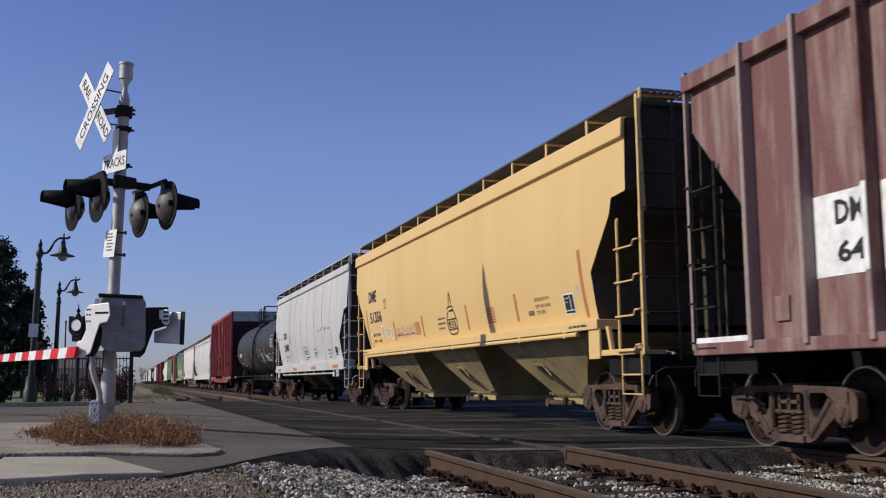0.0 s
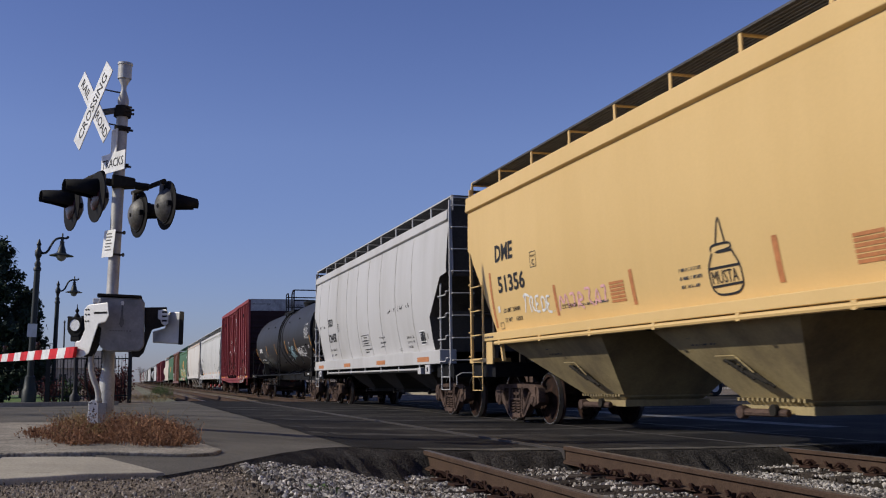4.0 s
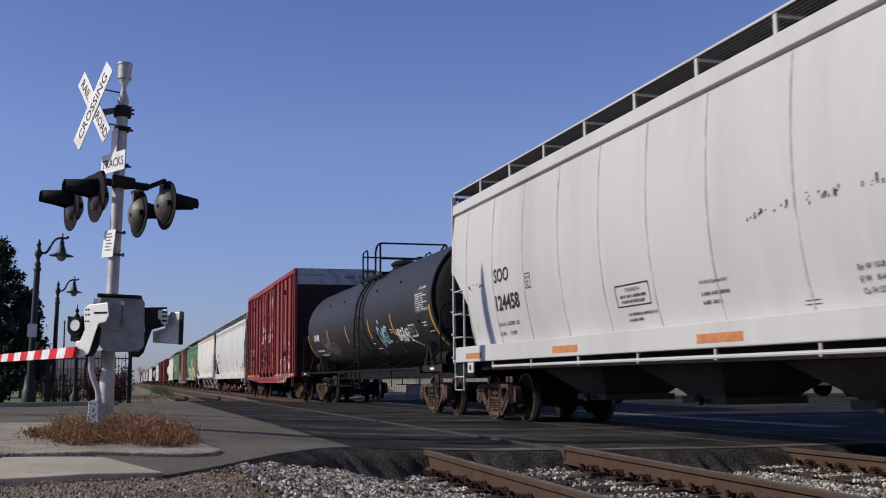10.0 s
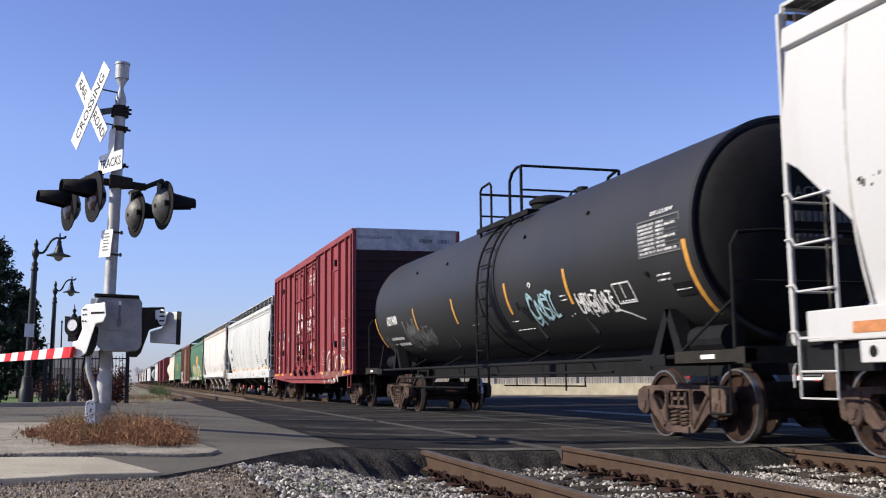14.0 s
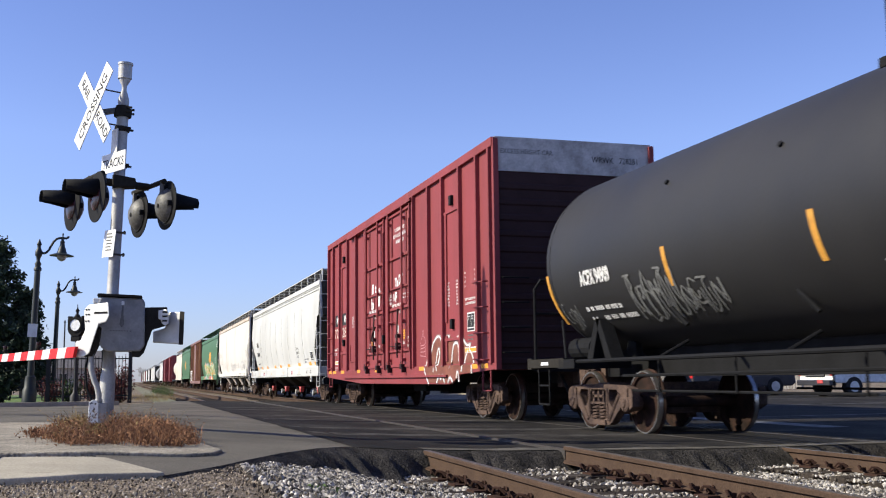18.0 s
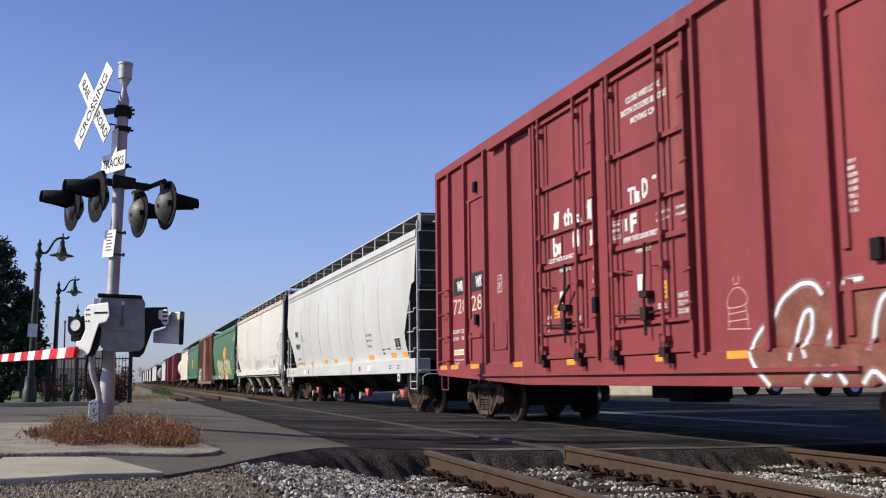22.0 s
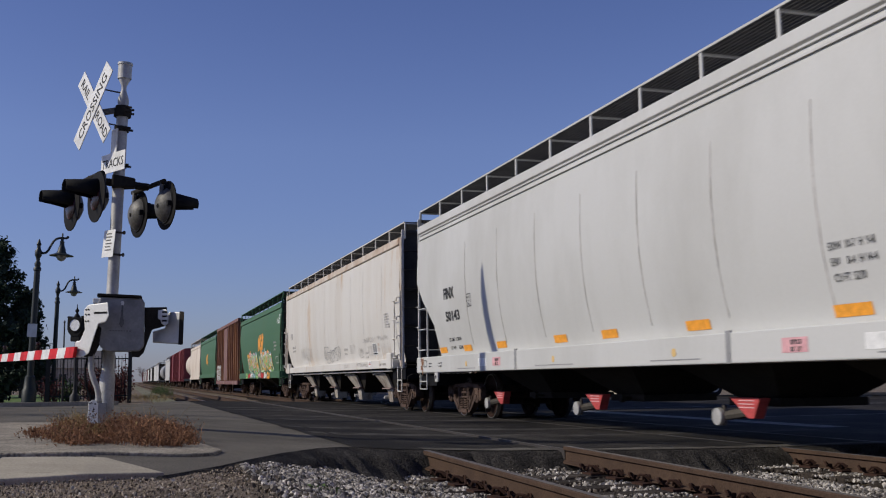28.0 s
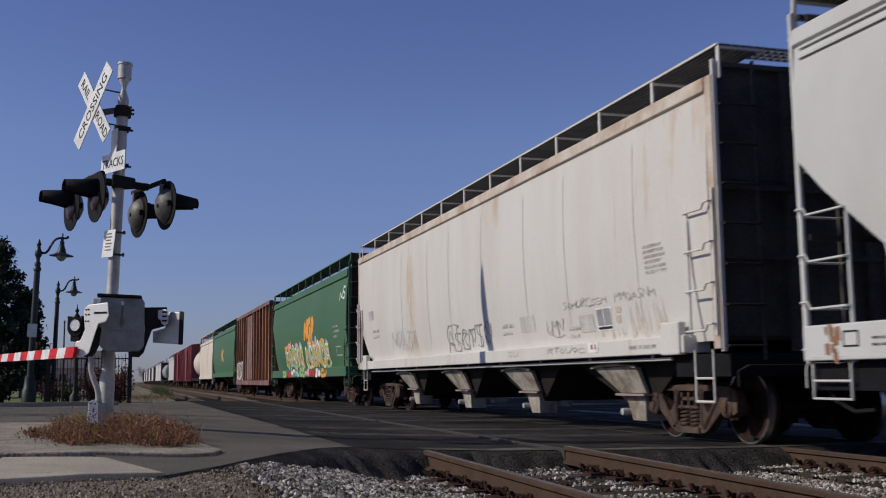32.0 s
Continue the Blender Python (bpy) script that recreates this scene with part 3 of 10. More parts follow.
# pavement slab and kerbed island with the crossing signal
def plate(name, outline, thick, mat, label, lift=0.0):
    """A slab that follows the ground, cut where the ground bends."""
    bm = bmesh.new()
    bm.faces.new([bm.verts.new((x, y, 0)) for x, y in outline])
    for x in (-4, -1.5, -0.75, -0.2, 0.3):
        bmesh.ops.bisect_plane(bm, geom=bm.verts[:] + bm.edges[:] + bm.faces[:], plane_co=(x, 0, 0), plane_no=(1, 0, 0))
    res = bmesh.ops.extrude_face_region(bm, geom=bm.faces[:])
    top = {v for v in res["geom"] if isinstance(v, bmesh.types.BMVert)}
    for v in bm.verts:
        v.co.z = ground_z(v.co.x, v.co.y) + lift - (0 if v in top else thick)
    bmesh.ops.recalc_face_normals(bm, faces=bm.faces)
    ob = solid(name, bm, mat, label, kind="structure")
    mod = ob.modifiers.new("bevel", "BEVEL")
    mod.width, mod.segments, mod.limit_method, mod.angle_limit = 0.012, 2, "ANGLE", radians(50)
    return ob


pavement = plate("pavement", [(-8, 4.7), (-4, 4.95), (-1.0, 5.55), (-0.35, 5.75), (0.22, 6.05), (0.02, 6.7), (-0.1, 7.1), (-0.5, 7.25), (-1.0, 7.35), (-4, 7.6), (-8, 7.8)], 0.14, CONCRETE, "pale concrete pavement slab with a worn edge", 0.02)
bm = bmesh.new()
for a in ((-2.1, 5.3, -2.13, 7.4), (-0.75, 5.65, -0.78, 7.28)):
    box(bm, a[0] - 0.006, a[0] + 0.006, a[1], a[3], ground_z(-1, 6.5) + 0.012, ground_z(-1, 6.5) + 0.025)
part("joint", bm, ASPHALT_EDGE, pavement, "dark joint between slabs")
island = plate("traffic_island", [(-8, 7.95), (-1.0, 7.65), (0.0, 7.6), (0.42, 7.62), (0.62, 7.85), (0.72, 8.3), (0.62, 9.2), (0.45, 10.4), (0.3, 11.6), (-0.2, 12.9), (-1.2, 13.4), (-8, 13.7)], 0.16, CONCRETE_OLD, "kerbed island of weathered exposed-aggregate concrete", 0.024)


def rail_outline(x, top):
    """Section of one rail."""
    h = [(0.07, -0.17), (0.07, -0.158), (0.012, -0.138), (0.010, -0.05), (0.036, -0.038), (0.037, -0.008), (0.028, 0.0)]
    return [(x + a, top + b) for a, b in h] + [(x - a, top + b) for a, b in h[::-1]]


def track(name, xc, top, spans, label):
    t = thing(name, label, "railway track", kind="structure")
    for y0, y1 in spans:
        for s in (-1, 1):
            bm = bmesh.new()
            slab(bm, rail_outline(xc + s * 0.755, top), "y", y0, y1)
            r = part("rail", bm, RAIL_RUST, t, "rust-brown steel rail")
            if xc == XN and y0 < 0:      # climbs a little towards the road
                r.matrix_basis = pose(0, 0, -0.069, 0.607)
            bm = bmesh.new()
            box(bm, xc + s * 0.755 - 0.027, xc + s * 0.755 + 0.027, y0, y1, top + 0.0005, top + 0.003)
            part("running_surface", bm, RAIL_TOP, r, "dull worn rail head")
    for s in (-1, 1):
        bm = bmesh.new()
        box(bm, xc + s * 0.755 - 0.02, xc + s * 0.755 + 0.02, spans[0][1] + 0.002, spans[1][0] - 0.002, top - 0.15, top + 0.011)
        part("embedded_rail", bm, RAIL_SET, t, "rail set flush in the paving")
    return t


near_track = track("near_track", XN, ZN, ((-14, 10.2), (39.2, 420)), "empty near railway track with rust-brown rails")
main_track = track("main_track", XT, ZR, ((-14, 10.45), (39.6, 640)), "railway track carrying the freight train")

bm = bmesh.new()
box(bm, -0.11, 0.11, -1.3, 1.3, -0.16, 0)
tie_mesh = bpy.data.meshes.new("tie")
bmesh.ops.rotate(bm, verts=bm.verts, cent=(0, 0, 0), matrix=Matrix.Rotation(radians(90), 3, "Z"))
bmesh.ops.bevel(bm, geom=bm.edges[:], offset=0.012, segments=1, affect="EDGES")
tie_mesh = finish(bm, "tie", TIE)
bm = bmesh.new()
box(bm, -0.18, 0.18, -0.1, 0.1, 0, 0.018)
plate_mesh = finish(bm, "tie_plate", SPIKE)
bm = bmesh.new()
for a in (-1, 1):
    pts = [(a * (0.075 + 0.05 * math.sin(k * 0.7)), -0.06 + 0.02 * k, 0.03 + 0.03 * math.sin(k * 1.05)) for k in range(8)]
    pipe(bm, pts, 0.011, 5)
    pipe(bm, [(a * 0.085, -0.05, 0.02), (a * 0.12, -0.03, 0.062), (a * 0.155, 0.0, 0.065), (a * 0.16, 0.04, 0.03)], 0.012, 5)
    box(bm, a * 0.1 - 0.02, a * 0.1 + 0.02, -0.02, 0.02, 0.015, 0.05)
clip_mesh = finish(bm, "rail_clip", SPIKE)


def lay_ties(t, xc, top, y0, y1, step=0.52):
    n = int((y1 - y0) / step)
    for i in range(n):
        y = y0 + i * step
        ob = new("tie", tie_mesh)
        ob.parent = t
        ob.matrix_basis = pose(xc + random.uniform(-0.03, 0.03), y, top - 0.172, 0, 0, random.uniform(-1, 1))
        for s in (-1, 1):
            if 0 < y < 11:
                for nm, me, dz in (("tie_plate", plate_mesh, -0.172), ("rail_clip", clip_mesh, -0.154)):
                    o = new(nm, me)
                    o.parent = t
                    o.matrix_basis = pose(xc + s * 0.755, y, top + dz)
                o = new("rail_anchor", clip_mesh)
                o.parent = t
                o.matrix_basis = pose(xc + s * 0.755, y + 0.2, top - 0.158, 0, 0, 180)


lay_ties(near_track, XN, ZN, 1.0 - 0.52 * 28, 10.2)
lay_ties(main_track, XT, ZR, 1.0 - 0.52 * 28, 10.4)
lay_ties(near_track, XN, ZN, 39.8, 62)
lay_ties(main_track, XT, ZR, 40.2, 62)


# loose stones
def stones(name, count, spread, size, mat, label, lift=0.0):
    ico = [Vector(v) for v in ((0, 0, -1), (0.72, -0.53, -0.45), (-0.28, -0.85, -0.45), (-0.89, 0, -0.45), (-0.28, 0.85, -0.45), (0.72, 0.53, -0.45),
                               (0.28, -0.85, 0.45), (-0.72, -0.53, 0.45), (-0.72, 0.53, 0.45), (0.28, 0.85, 0.45), (0.89, 0, 0.45), (0, 0, 1))]
    tri = ((0, 1, 2), (1, 0, 5), (0, 2, 3), (0, 3, 4), (0, 4, 5), (1, 5, 10), (2, 1, 6), (3, 2, 7), (4, 3, 8), (5, 4, 9),
           (1, 10, 6), (2, 6, 7), (3, 7, 8), (4, 8, 9), (5, 9, 10), (6, 10, 11), (7, 6, 11), (8, 7, 11), (9, 8, 11), (10, 9, 11))
    v, f = [], []
    rnd = random.Random(len(name) + count)
    for _ in range(count):
        x, y, z = spread(rnd)
        s = size * rnd.uniform(0.45, 1.25)
        turn = Euler((rnd.uniform(0, 6), rnd.uniform(0, 6), rnd.uniform(0, 6))).to_matrix()
        k = Vector((rnd.uniform(0.7, 1.3), rnd.uniform(0.6, 1.2), rnd.uniform(0.45, 0.9))) * s
        b = len(v)
        for p in ico:
            q = p * rnd.uniform(0.5, 1.25)
            v.append(Vector((x, y, z + s * 0.25 + lift)) + turn @ Vector((q.x * k.x, q.y * k.y, q.z * k.z)))
        f += [(a + b, c + b, d + b) for a, c, d in tri]
    me = bpy.data.meshes.new(name)
    me.from_pydata(v, [], f)
    me.materials.append(mat)
    return tagged(new(name, me), label, "gravel", kind="stuff")


def on_bed(x0, x1, y0, y1, stray=1.0):
    """Stones lie in the cribs between the ties; stray: the share that lies anywhere."""
    def pick(r):
        for _ in range(30):
            x, y = r.uniform(x0, x1), r.uniform(y0, y1)
            if y > near_edge(x) - 0.12 or abs(abs(x - XN) - 0.755) < 0.09 or abs(abs(x - XT) - 0.755) < 0.09:
                continue
            on_ties = abs(x - XN) < 1.75 + 0.25 * noise.noise((y * 1.7, x, 8)) or abs(x - XT) < 1.34
            crib = abs(((y - 1.0) % 0.52) - 0.26) < 0.125
            patchy = noise.noise((x * 1.3, y * 1.3, 4)) > -0.2
            if not on_ties or (crib and patchy) or r.random() < 0.06 * stray:
                break
        z = ground_z(x, y) + bed(x, y)
        if abs(x - XN) < 1.34:
            z = max(z, ZN - 0.195)
        elif abs(x - XT) < 1.34:
            z = max(z, ZR - 0.195)
        return x, y, z
    return pick


stones("ballast_stones", 9500, on_bed(0.95, 2.95, 4.2, 10.2), 0.024, STONE, "pale grey crushed-stone ballast beside the near rail", 0.004)
stones("ballast_stones", 3600, on_bed(0.72, 1.8, 4.2, 9.6), 0.018, STONE, "small pale stones at the edge of the ballast", 0.012)
stones("dirty_ballast", 5200, on_bed(0.7, 2.95, 4.2, 10.2, 4.0), 0.022, STONE_BROWN, "dirty brown ballast beside the near rail", 0.0)
stones("ballast_stones", 7600, on_bed(2.8, 7.4, 5.5, 10.4), 0.023, STONE, "pale grey crushed-stone ballast between the tracks", 0.008)
stones("dirty_ballast", 5200, on_bed(2.8, 7.4, 5.5, 10.4, 4.0), 0.022, STONE_BROWN, "dirty brown ballast between the tracks", 0.0)
stones("loose_gravel", 17000, on_bed(-2.2, 1.5, 3.8, 8.0), 0.0075, STONE_DARK, "fine brown and grey gravel at the road's edge", 0.004)
stones("loose_gravel", 600, on_bed(-2.2, 1.6, 3.8, 8.2), 0.011, STONE, "scattered pale pebbles at the road's edge", 0.004)
stones("ballast_stones", 8000, on_bed(0.95, 9.6, -13.5, 5.0), 0.032, STONE, "pale grey crushed-stone ballast along the tracks", 0.006)


# ------------------------------------------------------------------ train
ROLLING = []      # (thing, its place along the train)
WHEELS = []       # (wheelset, its place on the car)
WR = 0.45         # wheel radius


def wheel_mesh():
    bm = bmesh.new()
    rod(bm, (-1.0, 0, 0), (1.0, 0, 0), 0.08, 12)
    for s in (-1, 1):
        prof = [(0.09, 0.83), (0.11, 0.84), (0.12, 0.80), (0.22, 0.755), (0.36, 0.775), (0.375, 0.81), (0.445, 0.81), (WR, 0.80), (WR + 0.004, 0.735), (WR + 0.012, 0.722), (WR + 0.028, 0.71), (WR + 0.027, 0.69), (0.38, 0.682), (0.36, 0.71), (0.12, 0.70)]
        lathe(bm, [(r, s * h) for r, h in prof], "x", sides=36)
    return finish(bm, "wheelset", WHEEL, True)


def tread_mesh(s):
    bm = bmesh.new()
    lathe(bm, [(WR - 0.008, s * 0.8), (WR + 0.003, s * 0.799), (WR + 0.006, s * 0.738), (WR - 0.002, s * 0.735)], "x", sides=36, caps=False)
    lathe(bm, [(0.428, s * 0.8115), (WR - 0.002, s * 0.8115), (WR - 0.002, s * 0.8085), (0.428, s * 0.8085)], "x", sides=36, caps=False)
    return finish(bm, "tread", TREAD, True)


def frame_outline():
    """Cast side frame, seen from the side: (y, z) from the axle line."""
    return [(-1.12, 0.11), (-1.08, 0.19), (-0.92, 0.24), (-0.55, 0.25), (0, 0.26), (0.55, 0.25), (0.92, 0.24), (1.08, 0.19), (1.12, 0.11), (1.1, -0.06), (1.02, -0.1),
            (0.99, 0.0), (0.9, 0.05), (0.78, 0.02), (0.74, -0.08), (0.62, -0.16), (0.44, -0.30), (0.34, -0.34), (-0.34, -0.34), (-0.44, -0.30), (-0.62, -0.16), (-0.74, -0.08), (-0.78, 0.02), (-0.9, 0.05), (-0.99, 0.0), (-1.02, -0.1), (-1.1, -0.06)]


def ring_plate(bm, outer, holes, x0, x1):
    """A plate in the yz plane with openings, by triangle fill."""
    flat = bmesh.new()
    for loop in [outer] + holes:
        vs = [flat.verts.new((0, a, b)) for a, b in loop]
        for i in range(len(vs)):
            flat.edges.new((vs[i], vs[(i + 1) % len(vs)]))
    bmesh.ops.triangle_fill(flat, edges=flat.edges[:], use_beauty=True)
    res = bmesh.ops.extrude_face_region(flat, geom=flat.faces[:])
    for v in res["geom"]:
        if isinstance(v, bmesh.types.BMVert):
            v.co.x = x1
    for v in flat.verts:
        if v.co.x == 0:
            v.co.x = x0
    bmesh.ops.recalc_face_normals(flat, faces=flat.faces)
    tmp = bpy.data.meshes.new("tmp")
    flat.to_mesh(tmp)
    flat.free()
    bm.from_mesh(tmp)
    bpy.data.meshes.remove(tmp)


def side_frame_mesh():
    bm = bmesh.new()
    window = [(-0.27, 0.14), (-0.24, 0.18), (0.24, 0.18), (0.27, 0.14), (0.28, -0.2), (0.22, -0.26), (-0.22, -0.26), (-0.28, -0.2)]
    tri = [[(s * 0.35, 0.14), (s * 0.38, 0.18), (s * 0.62, 0.18), (s * 0.67, 0.14), (s * 0.65, 0.06), (s * 0.53, -0.07), (s * 0.45, -0.08), (s * 0.36, 0.02)] for s in (-1, 1)]
    ring_plate(bm, frame_outline(), [window] + tri, -1.10, -0.98)
    for s in (-1, 1):
        lathe(bm, [(0.1, -1.13), (0.125, -1.11), (0.125, -1.02), (0.1, -0.86)], "x", (0, s * 0.889, -0.015), 14)
        lathe(bm, [(0.03, -1.15), (0.06, -1.145), (0.065, -1.12)], "x", (0, s * 0.889, -0.015), 8)
        for k in range(3):
            a = 2.09 * k + 0.5
            rod(bm, (-1.145, s * 0.889 + 0.08 * math.cos(a), -0.015 + 0.08 * math.sin(a)), (-1.12, s * 0.889 + 0.08 * math.cos(a), -0.015 + 0.08 * math.sin(a)), 0.02, 6)
        box(bm, -1.12, -1.0, s * 0.889 - 0.11, s * 0.889 + 0.11, 0.09, 0.2)
        rod(bm, (-1.1, s * 0.31, 0.2), (-1.1, s * 0.31, -0.24), 0.024, 6)
        rod(bm, (-1.1, s * 0.72, 0.12), (-1.1, s * 0.36, -0.27), 0.03, 6)
    box(bm, -1.13, -0.95, -0.27, 0.27, -0.345, -0.27)
    box(bm, -1.1, -0.9, -0.2, 0.2, 0.06, 0.1)
    for y in (-0.17, 0.0, 0.17):
        box(bm, -1.1, -1.04, y - 0.02, y + 0.02, -0.02, 0.16)
    box(bm, -1.11, -0.92, -0.24, 0.24, -0.04, -0.005)
    return finish(bm, "side_frame", TRUCK, True)


def spring_mesh():
    bm = bmesh.new()
    for y in (-0.12, 0.12):
        lathe(bm, [(0.045, -0.27), (0.045, -0.04)], "z", (-1.04, y, 0), 8)
        pts = [(-1.04 + 0.085 * math.cos(a), y + 0.085 * math.sin(a), -0.26 + 0.22 * a / (2 * math.pi * 4.5)) for a in [i * math.pi / 4 for i in range(37)]]
        pipe(bm, pts, 0.019, 5)
    return finish(bm, "spring", TRUCK, True)


def bolster_mesh():
    bm = bmesh.new()
    box(bm, -1.0, 1.0, -0.2, 0.2, 0.0, 0.28)
    for s in (-1, 1):
        box(bm, -0.95, 0.95, s * 0.42 - 0.05, s * 0.42 + 0.05, -0.18, 0.0)
        for x in (-0.72, 0.72):
            box(bm, x - 0.05, x + 0.05, s * 0.42 - 0.06, s * 0.42 + 0.06, -0.28, 0.1)
    return finish(bm, "bolster", TRUCK)


def coupler_mesh():
    bm = bmesh.new()
    box(bm, -0.09, 0.09, 0, 0.62, -0.1, 0.1)
    box(bm, -0.2, 0.14, 0.5, 0.78, -0.14, 0.14)
    box(bm, -0.2, -0.06, 0.68, 0.9, -0.13, 0.13)
    box(bm, 0.02, 0.14, 0.64, 0.8, -0.13, 0.13)
    box(bm, -0.3, 0.3, -0.1, 0.12, -0.17, 0.2)
    return finish(bm, "coupler", TRUCK)


def hose_mesh():
    bm = bmesh.new()
    pipe(bm, [(0.3, 0.1, 0.05), (0.32, 0.25, -0.05), (0.3, 0.45, -0.28), (0.24, 0.7, -0.4), (0.18, 0.95, -0.38)], 0.028, 6)
    return finish(bm, "air_hose", BLACK, True)


M_WHEEL, M_TREAD, M_FRAME, M_SPRING, M_BOLSTER, M_COUPLER, M_HOSE = wheel_mesh(), (tread_mesh(-1), tread_mesh(1)), side_frame_mesh(), spring_mesh(), bolster_mesh(), coupler_mesh(), hose_mesh()


def car(name, label, category, o0, o1, trucks, red=False):
    """A rail car from o0 to o1 along the train: an Empty with trucks and couplers. Local x<0 is the sunny side."""
    yc = (o0 + o1) / 2
    c = thing(name, label, category, pose(XT, yc, 0), group="cars of the freight train")
    ROLLING.append((c, yc))
    zc = ZR + 0.003 + WR
    for o in trucks:
        y = o - yc
        b = part("bolster", M_BOLSTER, None, c)
        b.matrix_basis = pose(0, y, zc)
        for s in (-1, 1):
            f = part("side_frame", M_FRAME, None, c, "cast-steel truck side frame with rust")
            f.matrix_basis = pose(0, y, zc, 0, 0, 0 if s < 0 else 180)
            part("spring", M_SPRING, None, f, "nest of coil springs")
            w = part("wheelset", M_WHEEL, None, c, "pair of rusty steel wheels on an axle")
            for me in M_TREAD:
                part("tread", me, None, w, "bright polished tread")
            WHEELS.append((w, y + s * 0.889, zc))
    for s, o in ((-1, o0), (1, o1)):
        k = part("coupler", M_COUPLER, None, c)
        k.matrix_basis = pose(0, o - yc + s * -0.25, 0.84, 0, 0, 0 if s > 0 else 180)
        h = part("air_hose", M_HOSE, None, c)
        h.matrix_basis = pose(0, o - yc - s * 0.25, 0.84, 0, 0, 0 if s > 0 else 180)
    return c, yc


def ladder(c, x, ya, yb, z0, z1, mat, step=0.46, r=0.02, name="ladder", label="", foot=None, bent=True):
    """Side ladder: outer stile at ya, inner stile at yb that bends in at its top, stepped rungs, a stirrup below."""
    d, sg = (1 if yb > ya else -1), (-1 if x < 0 else 1)
    bm = bmesh.new()
    box(bm, x - 0.012, x + 0.012, ya - r, ya + r, z0, z1)
    pipe(bm, [(x, yb, z0), (x, yb, z1)] if not bent else [(x, yb, z0), (x, yb, z1 - 0.32), (x - sg * 0.03, yb + d * 0.07, z1 - 0.08), (x - sg * 0.06, yb + d * 0.1, z1)], r, 6)
    z = z0 + 0.06
    while z < z1 - 0.2:
        xo = x + sg * 0.055
        pipe(bm, [(x, yb, z), (xo, yb, z), (xo, ya + d * 0.15, z), (xo, ya + d * 0.1, z + 0.07), (xo, ya, z + 0.07), (x, ya, z + 0.07)], 0.014, 6)
        z += step
    if foot is not None:
        a, b = ya + d * 0.06, yb - d * 0.06
        pipe(bm, [(x, a, z0 + 0.05), (x, a, foot), (x, b, foot), (x, b, z0 + 0.05)], 0.015, 6)
        rod(bm, (x, a, (foot + z0) / 2), (x, b, (foot + z0) / 2), 0.013, 6)
    return part(name, bm, mat, c, label)


def loft(stations, width, ztop, roof=0.16, levels=9, slopes=0):
    """Hopper body: stations of (y, lowest z); width(z) gives the half width."""
    bm = bmesh.new()
    rings = []
    for y, zb in stations:
        ring = []
        for k in range(levels):
            z = zb + (ztop - zb) * k / (levels - 1)
            ring.append((-width(z), z))
        w = width(ztop)
        for k in range(1, 8):
            a = k / 8
            ring.append((-w + 2 * w * a, ztop + roof * math.sin(math.pi * a)))
        for k in range(levels - 1, -1, -1):
            z = zb + (ztop - zb) * k / (levels - 1)
            ring.append((width(z), z))
        rings.append([bm.verts.new((x, y, z)) for x, z in ring])
    for a, b in zip(rings, rings[1:]):
        for i in range(len(a)):
            j = (i + 1) % len(a)
            bm.faces.new((a[i], a[j], b[j], b[i]))
    bm.faces.new(rings[0])
    bm.faces.new(rings[-1][::-1])
    bmesh.ops.recalc_face_normals(bm, faces=bm.faces)
    bm.normal_update()
    mid = (stations[0][0] + stations[-1][0]) / 2
    if slopes:
        ends = [f for f in bm.faces if (abs(f.normal.y) <= 0.3 and f.normal.z > -0.3) or (f.calc_center_median().y - mid) * slopes < 0]
    else:
        ends = [f for f in bm.faces if abs(f.normal.y) > 0.3 or f.normal.z < -0.3]
    bmesh.ops.delete(bm, geom=ends, context="FACES")
    return bm


def mark(c, x, y, z, lean=0.0):
    """Pose for lettering on the sunny side of a car: runs along -y, faces -x."""
    return Matrix.Translation((x, y, z)) @ Matrix(((0, 0, -1, 0), (-1, 0, 0, 0), (0, 1, 0, 0), (0, 0, 0, 1))) @ pose(0, 0, 0, lean)


def patch(c, x, y0, y1, z0, z1, mat, name="reflector", label="", lean=0.0):
    bm = bmesh.new()
    hexa(bm, [(x, y0, z0), (x, y1, z0), (x + 0.003, y1, z0), (x + 0.003, y0, z0)], [(x + lean, y0, z1), (x + lean, y1, z1), (x + 0.003 + lean, y1, z1), (x + 0.003 + lean, y0, z1)])
    return part(name, bm, mat, c, label)


def bars(c, x, y0, z0, lines, mat, h=0.05, gap=0.035, seed=1, name="stencil", width=None):
    """Unreadable stencilled lines as rows of small bars; lines: lengths in metres."""
    rnd = random.Random(seed)
    bm = bmesh.new()
    for i, length in enumerate(lines):
        y, z = y0, z0 - i * (h + gap)
        end = y0 - length
        while y > end:
            w = rnd.choice((0.3, 0.45, 0.55)) * h
            xx = x + (width(z) if width else 0)
            k = rnd.choice((0, 0, 1, 2))
            if k == 0:
                box(bm, xx, xx + 0.0025, y - w, y, z, z + h * 0.8)
            elif k == 1:
                box(bm, xx, xx + 0.0025, y - w, y, z + h * 0.5, z + h * 0.8)
                box(bm, xx, xx + 0.0025, y - w * 0.5, y, z, z + h * 0.5)
            else:
                box(bm, xx, xx + 0.0025, y - w, y, z, z + h * 0.25)
                box(bm, xx, xx + 0.0025, y - w * 0.4, y, z + h * 0.25, z + h * 0.8)
            y -= w + h * rnd.choice((0.2, 0.2, 0.2, 0.75))
    return tagged(part(name, bm, STENCIL if mat is BLACK_MARK else mat, c), kind="stuff")


